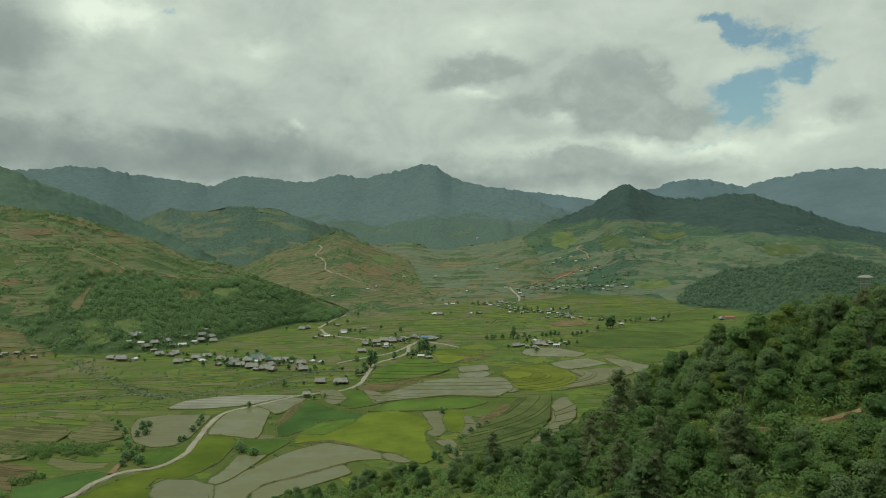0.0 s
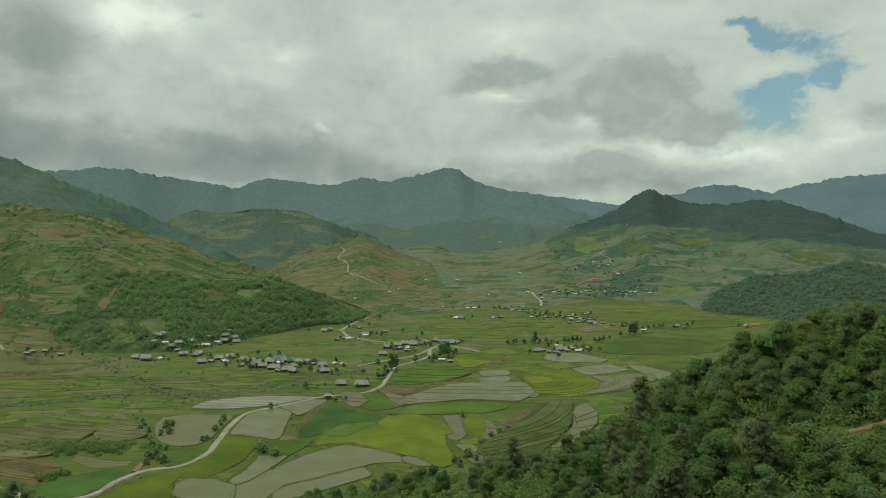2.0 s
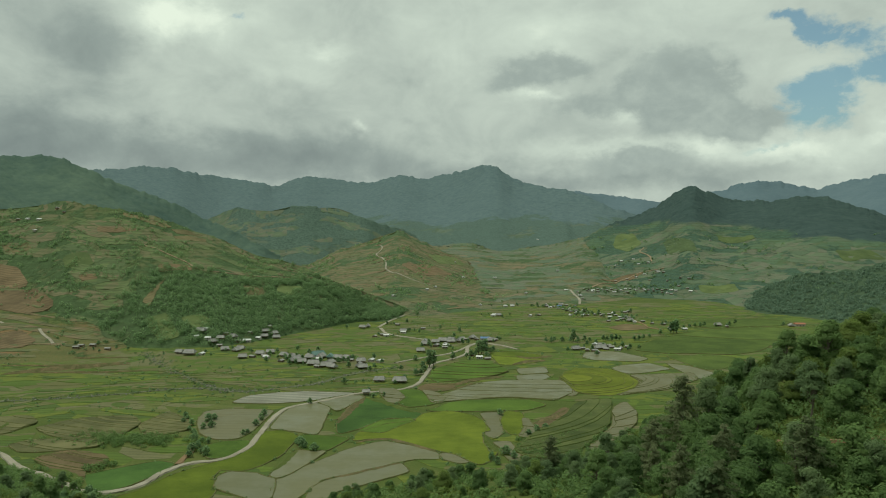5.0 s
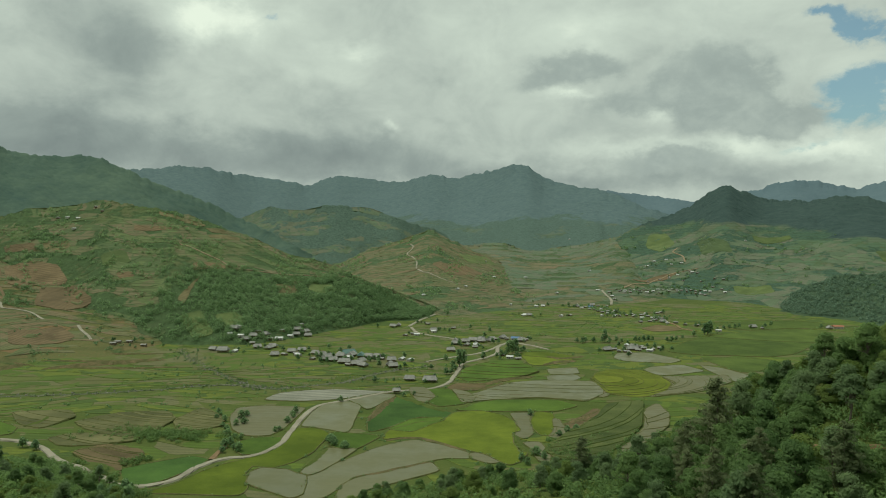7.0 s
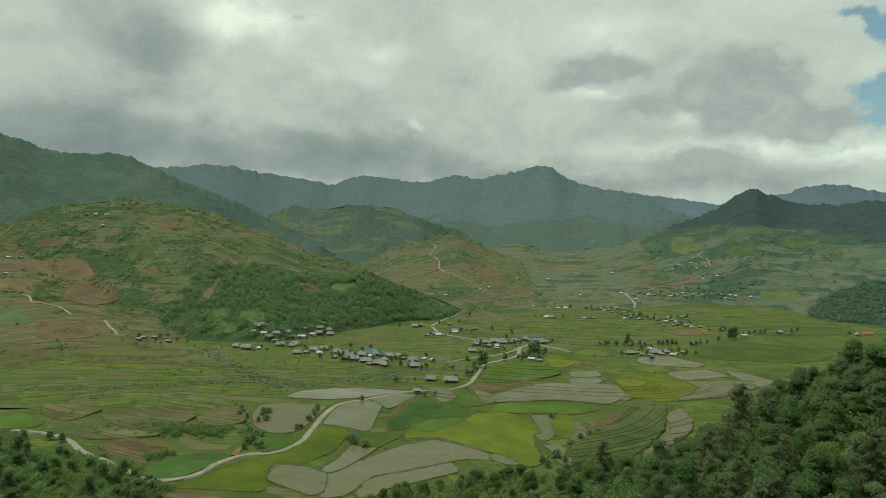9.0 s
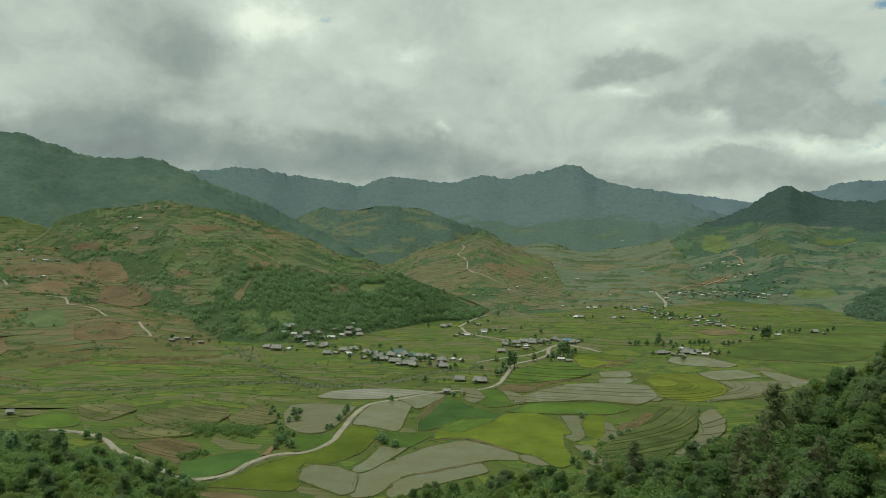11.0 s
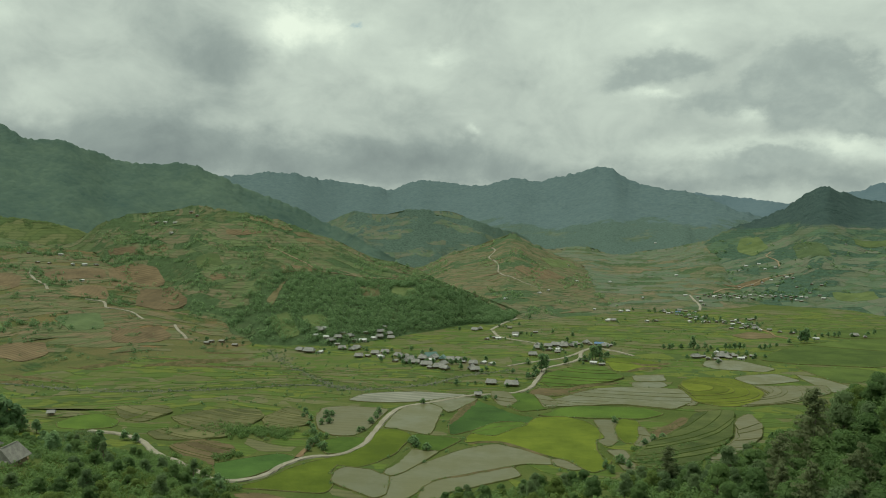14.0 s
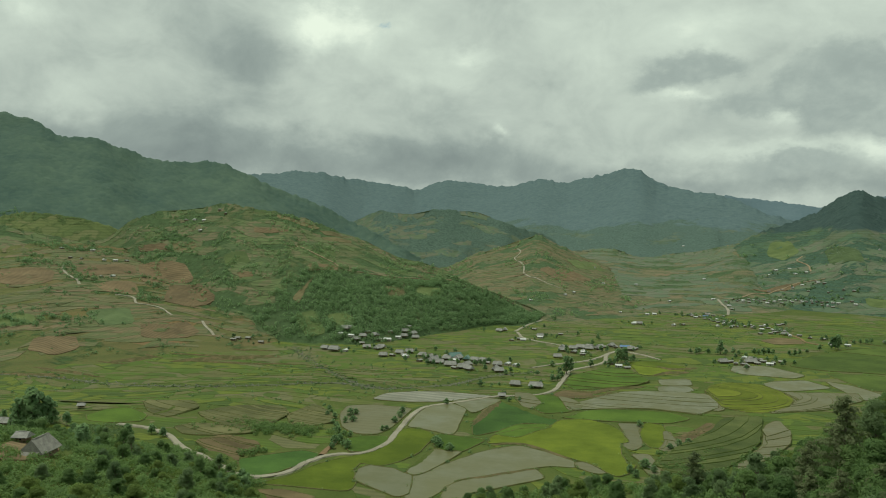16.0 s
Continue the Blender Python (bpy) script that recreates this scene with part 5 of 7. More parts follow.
def off_track(x, y, gap, below=True):
    t = np.array(TRACK)
    s = np.linspace(0, len(t) - 1, 40)
    q = np.stack([np.interp(s, range(len(t)), t[:, i]) for i in (0, 1)], 1)
    x, y = np.asarray(x, float), np.asarray(y, float)
    toward = q / np.linalg.norm(q, axis=1)[:, None]
    q = np.concatenate([q - toward * d for d in ((0.0, 4.0, 8.0, 11.0) if below else (0.0, 1.5))])  # and the slope just below it stays open
    return np.hypot(x[..., None] - q[:, 0], y[..., None] - q[:, 1]).min(-1) > gap


def build_near_woods():
    rng = np.random.default_rng(12)
    kinds = [
        make_tree(101, 8.5, 7.0, MAT_LEAF, 5600, 0.25, "dense dark green broadleaf tree on the hillside"),
        make_tree(102, 10.5, 7.6, MAT_LEAF, 6000, 0.25, "tall dark green broadleaf tree on the hillside"),
        make_tree(103, 7.0, 6.6, MAT_LEAF, 4800, 0.24, "rounded green broadleaf tree on the hillside"),
        make_tree(104, 9.0, 6.6, MAT_LEAF_PALE, 4200, 0.24, "grey-green tree with loose open foliage", 0.28),
        make_tree(105, 7.5, 7.6, MAT_LEAF_YELLOW, 5200, 0.25, "light yellow-green tree with a spreading crown"),
        make_tree(106, 11.5, 5.2, MAT_LEAF_PALE, 2800, 0.23, "slender tree with a pale bare trunk", 0.5),
        make_conifer(107, 12.0, 7.0, MAT_LEAF_BROWN, 6500, 0.22, "tall feathery conifer with brownish green sprays")]
    odds = [0.26, 0.2, 0.22, 0.14, 0.13, 0.05, 0.0]
    used = [False] * len(kinds)

    def plant(x, y, s, k=None):
        k = int(rng.choice(len(kinds), p=odds)) if k is None else k
        m = pose(x, y, rest(x, y) - 0.2, rng.uniform(-4, 4), rng.uniform(-4, 4), rng.uniform(0, 360)) @ Matrix.Diagonal((s, s, s * rng.uniform(0.9, 1.12), 1))
        if used[k]:
            copy_thing(kinds[k], m)
        else:
            kinds[k].matrix_basis, used[k] = m, True

    # the wooded shoulder
    def wood(a, d, x, y):
        return off_track(x, y, 3.2) and (d > 108 + 3.0 * max(0, 20 - a) or rng.uniform() < 0.3) and d < 228 + max(0, a - 20) * 1.5

    for k in range(len(kinds)):
        x, y = polar(14 + 2.6 * k, 165 + 5 * k)
        plant(x, y, 1.0, k)
    for x, y in scatter(rng, 230, (7, 37), (100, 246), 4.4, wood):
        plant(x, y, rng.uniform(0.68, 1.12) * (0.8 if math.atan2(x, y) < radians(15) else 1.0))
    plant(*polar(24.5, 92), 1.25, 4)
    # the foot of the slope below the eye
    for x, y in scatter(rng, 62, (-15, 8), (150, 222), 4.2, lambda a, d, x, y: d > 148 + 2 * abs(a) and clear_of_lines(x, y)):
        plant(x, y, rng.uniform(0.42, 0.72), int(rng.choice((0, 2, 3, 4), p=(0.2, 0.25, 0.3, 0.25))))
    # feathery conifers among the broadleaf crowns
    for x, y, size in ((39.0, 164.0, 1.3), (13.0, 197.0, 0.85), (30.4, 155.3, 0.95)):
        plant(x, y, size, 6)
    for x, y in scatter(rng, 6, (11, 22), (104, 150), 9.0, lambda a, d, x, y: off_track(x, y, 4.0)):
        plant(x, y, rng.uniform(0.7, 0.95), 6)
    for x, y in scatter(rng, 26, (-45, -31), (280, 350), 6.5, lambda a, d, x, y: clear_of_lines(x, y, 5) and rest(x, y) > -0.5 and math.hypot(x - YARD[0], y - YARD[1]) > 30):
        plant(x, y, rng.uniform(0.5, 0.85))
    # the slope with the farmstead
    for x, y in scatter(rng, 56, (-50, -29), (180, 300), 5.5, lambda a, d, x, y: clear_of_lines(x, y, 4) and not (a < -41 and d > 235)):
        plant(x, y, rng.uniform(0.5, 0.85), int(rng.choice((0, 2, 3, 4), p=(0.15, 0.3, 0.2, 0.35))))


def bush_stuff(name, label, places, reach, leaves, size, mat, seed, tall=1.0):
    """Low growth too dense to count, as one mesh of leaf sprays."""
    rng = np.random.default_rng(seed)
    centres, radii = [], []
    z = rest(places[:, 0], places[:, 1])
    for (x, y), h in zip(places, z):
        r = rng.uniform(*reach)
        centres.append((x, y, h + r * 0.45 * tall))
        radii.append(r)
    v, f = leaf_cloud(rng, centres, radii, leaves * len(places), size, tall)
    ob = new(name, leaf_mesh(name, v, f, mat))
    return tagged(ob, label, "shrubs", kind="stuff")


def build_undergrowth():
    rng = np.random.default_rng(31)

    def cover(count, az, r, ok):
        a = rng.uniform(*az, count * 3)
        d = np.sqrt(rng.uniform(r[0] ** 2, r[1] ** 2, count * 3))
        p = np.stack([d * np.sin(np.radians(a)), d * np.cos(np.radians(a))], 1)
        return p[ok(p[:, 0], p[:, 1])][:count]

    high = lambda x, y: (rest(x, y) > 3.0) & clear_of_lines(x, y, 3.0)
    yard = lambda x, y: np.hypot(x - YARD[0], y - YARD[1]) < 13
    bush_stuff("undergrowth", "dense green scrub covering the wooded slope", cover(2600, (3, 38), (85, 262), lambda x, y: high(x, y) & off_track(x, y, 1.4, False)), (0.9, 2.2), 60, 0.36, MAT_LEAF, 1)
    bush_stuff("undergrowth", "mixed green scrub on the slope below", cover(700, (-18, 6), (120, 262), high), (0.7, 1.8), 55, 0.34, MAT_LEAF, 2)
    bush_stuff("undergrowth", "yellow-green scrub among the trees", cover(380, (-18, 36), (100, 250), lambda x, y: high(x, y) & off_track(x, y, 1.4, False)), (0.8, 1.8), 60, 0.34, MAT_LEAF_YELLOW, 3)
    bush_stuff("undergrowth", "dense green scrub on the farmstead slope", cover(2000, (-52, -26), (150, 345), lambda x, y: high(x, y) & ~yard(x, y)), (0.8, 2.0), 55, 0.36, MAT_LEAF, 4)
    bush_stuff("undergrowth", "pale green scrub on the farmstead slope", cover(600, (-52, -26), (150, 345), lambda x, y: high(x, y) & ~yard(x, y)), (0.8, 1.7), 55, 0.34, MAT_LEAF_YELLOW, 5)
    rim = lambda x, y: (rest(x, y) > -0.6) & clear_of_lines(x, y, 2.5) & ~yard(x, y) & ~np.any([inside(o, x, y) for o in OUTLINES], axis=0)
    bush_stuff("undergrowth", "lush green bushes above the lane", cover(900, (-47, -29), (270, 372), rim), (0.9, 2.4), 60, 0.4, MAT_LEAF, 8)
    # the hedge-like thicket between the terraces, and the scrubby bank towards the shoulder
    thick = rng.normal(size=(170, 2)) * (20, 6) + (-193, 360)
    bush_stuff("thicket", "dark thicket between the terraced fields", thick, (1.0, 2.2), 60, 0.36, MAT_LEAF, 6)
    wild = cover(1500, (0.5, 9.5), (343, 470), lambda x, y: inside(np.array(ROUGH), x, y) & (bumps(x, y, 26, 44, 2) > -0.35))
    bush_stuff("thicket", "low green scrub over the old terraces", wild, (0.5, 1.2), 36, 0.3, MAT_LEAF, 9)
    edge = []
    for o in OUTLINES:
        n = int(len(o) * 0.7)
        edge.append(o[rng.integers(0, len(o), n)] + rng.normal(0, 0.5, (n, 2)))
    bush_stuff("bund_tufts", "rough grass and weeds along the field bunds", np.concatenate(edge), (0.25, 0.75), 14, 0.26, MAT_LEAF_PALE, 10)
    wet = [l[rng.integers(0, len(l), 170)] + rng.normal(0, 4.5, (170, 2)) for l, w in LINES if w in (5.0, 7.0)]
    bush_stuff("stream_scrub", "low green scrub along the stony stream", np.concatenate(wet), (0.4, 1.1), 18, 0.34, MAT_LEAF_PALE, 11)
    odd = cover(1500, (-46, 26), (330, 1000), lambda x, y: (np.abs(rest(x, y)) < 1.5) & clear_of_lines(x, y, 1.0) & (bumps(x, y, 70, 48, 3) > 0.1) & ~np.any([inside(o, x, y) for o in OUTLINES], axis=0))
    bush_stuff("field_scrub", "scattered weeds and low bushes between the plots", odd, (0.35, 1.2), 16, 0.4, MAT_LEAF_FAR, 12)
    foot = rng.normal(size=(60, 2)) * (5.5, 4.0) + (-323, 327)
    bush_stuff("thicket", "dense bamboo-like growth under the tall trees", foot, (1.5, 3.4), 110, 0.5, MAT_LEAF_FAR, 13, 1.6)
    bank = cover(1100, (1, 13), (255, 415), lambda x, y: ~np.any([inside(o, x, y) for o in OUTLINES], axis=0) & (y < 400))
    bush_stuff("thicket", "low scrub on the rough bank", bank, (0.6, 1.5), 36, 0.32, MAT_LEAF, 7)


build_near_woods()
build_undergrowth()


# ---------------------------------------------------------------- houses
def box(bm, x0, x1, y0, y1, z0, z1):
    v = [bm.verts.new(p) for p in ((x0, y0, z0), (x1, y0, z0), (x1, y1, z0), (x0, y1, z0), (x0, y0, z1), (x1, y0, z1), (x1, y1, z1), (x0, y1, z1))]
    for f in ((3, 2, 1, 0), (4, 5, 6, 7), (0, 1, 5, 4), (1, 2, 6, 5), (2, 3, 7, 6), (3, 0, 4, 7)):
        bm.faces.new([v[i] for i in f])


def one_box(*dims):
    bm = bmesh.new()
    box(bm, *dims)
    return bm


def roof_mesh(long, wide, z, rise, over, hip, thick=0.14):
    """A gabled roof with cut-back hips, as a shell with thickness and a slight sag along the eaves."""
    bm = bmesh.new()
    a, b = long / 2 + over, wide / 2 + over
    r = a - hip
    drop = over * rise / (wide / 2 + over) * 0.6
    for low in (0.0, -thick):
        eave = [bm.verts.new((x, y, z - drop + low)) for x, y in ((-a, -b), (0, -b), (a, -b), (a, b), (0, b), (-a, b))]
        eave[1].co.z -= 0.06
        eave[4].co.z -= 0.06
        top = [bm.verts.new((x, 0, z + rise + low)) for x in (-r, 0, r)]
        top[1].co.z -= 0.08
        faces = [(eave[0], eave[1], top[1], top[0]), (eave[1], eave[2], top[2], top[1]), (eave[3], eave[4], top[1], top[2]), (eave[4], eave[5], top[0], top[1]),
                 (eave[2], eave[3], top[2]), (eave[5], eave[0], top[0])]
        for f in faces:
            bm.faces.new(f if low == 0 else f[::-1])
        if low == 0:
            outer = eave
    for i in range(6):
        j = (i + 1) % 6
        bm.faces.new((outer[j], outer[i], eave[i], eave[j]))
    return bm


def stilt_house(long, wide, roof, label):
    """A wooden house on posts under a big hipped roof."""
    h = tagged(new("stilt_house"), label, "house", "houses of the valley")
    lift, wall = 1.3, 1.9
    for x in (-0.46, -0.16, 0.16, 0.46):
        for y in (-0.44, 0.44):
            part("post", one_box(long * x - 0.13, long * x + 0.13, wide * y - 0.13, wide * y + 0.13, -1.2, lift), MAT_PLANK, h)
    part("floor_deck", one_box(-long / 2 - 0.3, long / 2 + 0.3, -wide / 2 - 0.3, wide / 2 + 0.3, lift, lift + 0.18), MAT_PLANK, h)
    part("wall", one_box(-long / 2, long / 2, -wide / 2, wide / 2, lift + 0.18, lift + wall), MAT_PLANK, h)
    part("roof", roof_mesh(long, wide, lift + wall, wide * 0.46, 1.3, long * 0.13), roof, h)
    part("ridge_cap", one_box(-long * 0.42, long * 0.42, -0.22, 0.22, lift + wall + wide * 0.46 - 0.08, lift + wall + wide * 0.46 + 0.1), roof, h)
    part("door", one_box(-0.5, 0.5, -wide / 2 - 0.06, -wide / 2 + 0.02, lift + 0.18, lift + 1.9), MAT_DARK, h)
    for x in (-0.32, 0.32):
        part("window", one_box(long * x - 0.5, long * x + 0.5, -wide / 2 - 0.06, -wide / 2 + 0.02, lift + 0.8, lift + 1.6), MAT_DARK, h)
    steps = bmesh.new()
    for i in range(5):
        box(steps, long * 0.1, long * 0.1 + 0.9, -wide / 2 - 0.5 - 0.32 * i, -wide / 2 - 0.2 - 0.32 * i, lift - 0.3 - 0.34 * i, lift - 0.22 - 0.34 * i)
    part("stair", steps, MAT_PLANK, h)
    return h


def farm_house(long, wide, label):
    """A farmhouse under a steep sagging gable roof that comes low over plank walls, with a lean-to at its gable end."""
    h = tagged(new("farm_house"), label, "house", "houses of the valley")
    part("wall", one_box(-long / 2, long / 2, -wide / 2, wide / 2, -1.5, 2.3), MAT_PLANK, h)
    part("roof", roof_mesh(long, wide, 2.3, wide * 0.56, 1.2, 0.9, 0.2), MAT_THATCH, h, "grey weathered roof")
    part("ridge_cap", one_box(-long * 0.46, long * 0.46, -0.25, 0.25, 2.2 + wide * 0.56, 2.42 + wide * 0.56), MAT_THATCH, h)
    gable = bmesh.new()
    v = [gable.verts.new(p) for p in ((-long / 2 - 0.05, -wide * 0.4, 2.2), (-long / 2 - 0.05, wide * 0.4, 2.2), (-long / 2 + 0.1, 0, 2.0 + wide * 0.5),
                                      (-long / 2 + 0.3, -wide * 0.4, 2.2), (-long / 2 + 0.3, wide * 0.4, 2.2), (-long / 2 + 0.35, 0, 2.0 + wide * 0.5))]
    for f in ((0, 2, 1), (3, 4, 5), (0, 1, 4, 3), (1, 2, 5, 4), (2, 0, 3, 5)):
        gable.faces.new([v[i] for i in f])
    part("gable", gable, MAT_DARK, h, "dark open gable end")
    lean = bmesh.new()
    a = -long / 2 - 0.6
    low = [lean.verts.new(p) for p in ((a, -wide * 0.46, 2.5), (a, wide * 0.46, 2.5), (a - 3.0, wide * 0.42, 1.3), (a - 3.0, -wide * 0.42, 1.3))]
    top = [lean.verts.new(q.co + Vector((0, 0, 0.16))) for q in low]
    lean.faces.new(low)
    lean.faces.new(top[::-1])
    for i in range(4):
        lean.faces.new((low[i], top[i], top[(i + 1) % 4], low[(i + 1) % 4]))
    bmesh.ops.recalc_face_normals(lean, faces=lean.faces)
    part("lean_to_roof", lean, MAT_THATCH, h)
    for y in (-0.38, 0.0, 0.38):
        part("post", one_box(a - 2.8, a - 2.62, wide * y - 0.09, wide * y + 0.09, -1.5, 1.4), MAT_PLANK, h)
    part("door", one_box(-0.5, 0.5, -wide / 2 - 0.06, -wide / 2 + 0.02, 0.0, 1.9), MAT_DARK, h)
    for x in (-0.3, 0.3):
        part("window", one_box(long * x - 0.5, long * x + 0.5, -wide / 2 - 0.06, -wide / 2 + 0.02, 0.8, 1.6), MAT_DARK, h)
    return h


def plain_house(long, wide, tall, roof, wall, label):
    """A low masonry house with a shallow sheet roof."""
    h = tagged(new("village_house"), label, "house", "houses of the valley")
    part("wall", one_box(-long / 2, long / 2, -wide / 2, wide / 2, -1.0, tall), wall, h)
    part("roof", roof_mesh(long, wide, tall, wide * 0.24, 0.6, 0.3), roof, h)
    part("door", one_box(-0.5, 0.5, -wide / 2 - 0.06, -wide / 2 + 0.02, 0.0, 2.0), MAT_DARK, h)
    for x in (-0.3, 0.3):
        part("window", one_box(long * x - 0.55, long * x + 0.55, -wide / 2 - 0.06, -wide / 2 + 0.02, 0.9, 1.9), MAT_DARK, h)
    return h


HOUSE_KINDS = {
    "stilt": lambda: stilt_house(11.0, 7.5, MAT_ROOF, "weathered wooden stilt house with a grey roof"),
    "long": lambda: stilt_house(15.0, 8.5, MAT_ROOF, "long wooden stilt house with a grey roof"),
    "tin": lambda: plain_house(9.0, 6.0, 2.7, MAT_ROOF_PALE, MAT_PLASTER, "low house with a pale tin roof"),
    "blue": lambda: plain_house(11.0, 7.0, 3.0, MAT_ROOF_BLUE, MAT_PLASTER, "plastered house with a blue tin roof"),
    "teal": lambda: stilt_house(14.0, 8.0, MAT_ROOF_TEAL, "stilt house with a teal sheet roof"),
    "red": lambda: plain_house(14.0, 7.0, 3.2, MAT_ROOF_RED, MAT_PLASTER, "pale house with a red sheet roof"),
    "farm": lambda: farm_house(10.5, 8.0, "plank farmhouse with a steep weathered grey roof"),
    "hut": lambda: stilt_house(4.6, 3.6, MAT_ROOF, "small wooden field hut with a grey roof"),
    "grey": lambda: plain_house(8.0, 5.5, 2.5, MAT_ROOF, MAT_PLANK, "low plank house with a grey roof")}
house_first = {}
house_rng = np.random.default_rng(77)
HOUSE_SPOTS = []


def drop(x, y):
    """The height of the land at a place, hills included."""
    z = float(rest(x, y))
    az, r = math.degrees(math.atan2(x, y)), math.hypot(x, y)
    for _, gx, gy, gz in HILLS.values():
        first, last = (math.degrees(math.atan2(gx[0, k], gy[0, k])) for k in (0, -1))
        j = (az - first) / (last - first) * (gx.shape[1] - 1)
        if 0 <= j < gx.shape[1] - 1:
            k, t = int(j), j - int(j)
            for col, w in ((k, 1 - t), (k + 1, t)):
                rr = np.hypot(gx[:, col], gy[:, col])
                if w >= 0.5 and rr[0] < r < rr[-1]:
                    z = max(z, float(np.interp(r, rr, gz[:, col])))
    return z


def house(kind, x, y, turn=None, size=0.78):
    turn = float(house_rng.choice((0, 20, -25, 90, 70, 10))) + float(house_rng.uniform(-12, 12)) if turn is None else turn
    m = pose(x, y, drop(x, y) + 0.2, 0, 0, turn) @ Matrix.Scale(size, 4)
    HOUSE_SPOTS.append((x, y))
    if kind in house_first:
        return copy_thing(house_first[kind], m)
    house_first[kind] = HOUSE_KINDS[kind]()
    house_first[kind].matrix_basis = m
    return house_first[kind]


# the villages on the valley floor
for kind, spots in {
        "stilt": [(-274.3, 622.4), (-274.3, 674.8), (-270.5, 683.8), (-262.5, 696.4), (-240.4, 723.1), (-235.1, 738.4), (-252.4, 648.1), (-239.9, 644.0), (-212.4, 626.8), (-205.7, 634.8), (-188.4, 619.5), (-163.8, 609.9), (-139.0, 609.7), (-116.5, 595.0), (-109.7, 567.5), (-131.4, 608.5), (-153.6, 825.8), (-73.8, 653.3), (-65.3, 708.2), (-51.0, 723.5), (-42.3, 717.8)],
        "tin": [(-249.9, 699.1), (-243.6, 714.8), (-224.8, 617.5), (-201.3, 610.4), (-109.3, 602.2), (-101.4, 598.5), (-120.5, 751.1), (-106.4, 777.6), (-19.9, 623.2), (101.8, 955.9), (34.7, 951.7), (-11.1, 959.6), (13.4, 1078.8), (198.9, 825.6), (-173.2, 599.0), (-53.8, 688.9), (-12.6, 736.8), (156.1, 888.2)],
        "long": [(-170.7, 593.8), (-152.8, 581.3), (-140.0, 573.6), (-155.2, 614.9), (-73.4, 516.1), (-58.9, 717.5), (-293.3, 692.3), (89.4, 681.9)],
        "grey": [(-62.7, 686.7), (-37.5, 730.8), (-26.5, 733.5), (63.8, 1076.8), (73.0, 1071.0), (92.9, 1092.8), (99.2, 1016.3), (104.5, 996.3), (119.0, 966.7), (129.9, 969.5), (145.0, 918.7), (153.8, 944.4), (156.6, 933.2), (162.4, 997.9), (174.1, 876.9), (75.7, 669.1), (81.8, 667.4), (99.0, 697.3), (93.6, 676.5), (106.8, 682.9), (115.5, 691.5), (252.2, 851.5), (-122.3, 844.7), (-88.8, 811.3)],
        "blue": [(-18.1, 731.5), (81.0, 1073.2)],
        "teal": [(-159.0, 620.0), (-146.9, 613.8)],
        "red": [(337.9, 868.7), (368.2, 861.2)]}.items():
    for x, y in spots:
        house(kind, x, y)
# more roofs packed between them
infill = list(HOUSE_SPOTS) * 2
for x, y in infill:
    if house_rng.uniform() < 0.72:
        a, d = house_rng.uniform(0, 6.283), house_rng.uniform(7.5, 13)
        u, v = x + 1.3 * math.cos(a) * d, y + math.sin(a) * d
        if min(math.hypot(u - p, v - q) for p, q in HOUSE_SPOTS) > 7.2 and clear_of_lines(u, v, 4):
            house(str(house_rng.choice(("stilt", "grey", "grey", "stilt", "tin", "grey"))), float(u), float(v))
for x, y in [(-381.2, 626.9), (-381.1, 634.7), (-374.5, 642.5), (-359.8, 641.5)]:
    house("grey", x, y, 5)
house("hut", -89.7, 474.7, 10)
house("hut", -325.9, 366.9, 30, 0.9)
# farmstead on the near slope
house("farm", -184.6, 190.2, 102, 0.82)
house("hut", -206.6, 205.4, 12, 1.05)
house("stilt", -337.0, 322.5, 8, 0.8)

# houses along the foot and the terraces of the far slopes
for kind, spots in {
        "grey": [(122.8, 1226.5), (140.0, 1236.4), (157.5, 1239.3), (177.7, 1260.5), (196.4, 1274.4), (213.9, 1291.6), (229.6, 1295.7), (255.7, 1276.5), (266.3, 1257.1), (276.7, 1238.5), (126.4, 1172.7), (283.2, 1386.2), (292.0, 1367.5), (307.9, 1309.6), (319.9, 1297.3)],
        "tin": [(147.3, 1233.3), (187.8, 1263.1), (243.4, 1289.7), (272.0, 1247.7), (307.9, 1237.3), (124.8, 1200.5), (285.0, 1379.2), (244.3, 1377.8), (279.5, 1449.4), (258.7, 1490.2), (234.5, 1482.1), (217.1, 1457.6), (409.5, 1495.6), (-33.6, 1081.4), (3.9, 1076.5), (38.2, 1239.6), (-117.5, 1129.7), (-107.7, 1165.4), (-73.4, 1364.8), (-99.7, 1532.5), (-16.2, 1424.4), (-160.7, 1068.4), (94.3, 2013.6), (106.0, 1251.0), (107.5, 1464.2)]}.items():
    for x, y in spots:
        house(kind, x, y)
for x, y in [(-720.3, 810.3), (-736.8, 808.5), (-689.7, 816.2), (-678.0, 823.5), (-667.9, 832.9), (-622.0, 750.7), (-629.1, 739.9), (-737.4, 850.6), (-782.5, 843.1), (-609.7, 913.3), (-600.5, 948.7), (-580.0, 930.8), (-646.0, 953.1), (-622.3, 941.8), (-663.1, 957.0), (-290.1, 697.0)]:
    house("tin" if house_rng.uniform() < 0.4 else "grey", x, y)


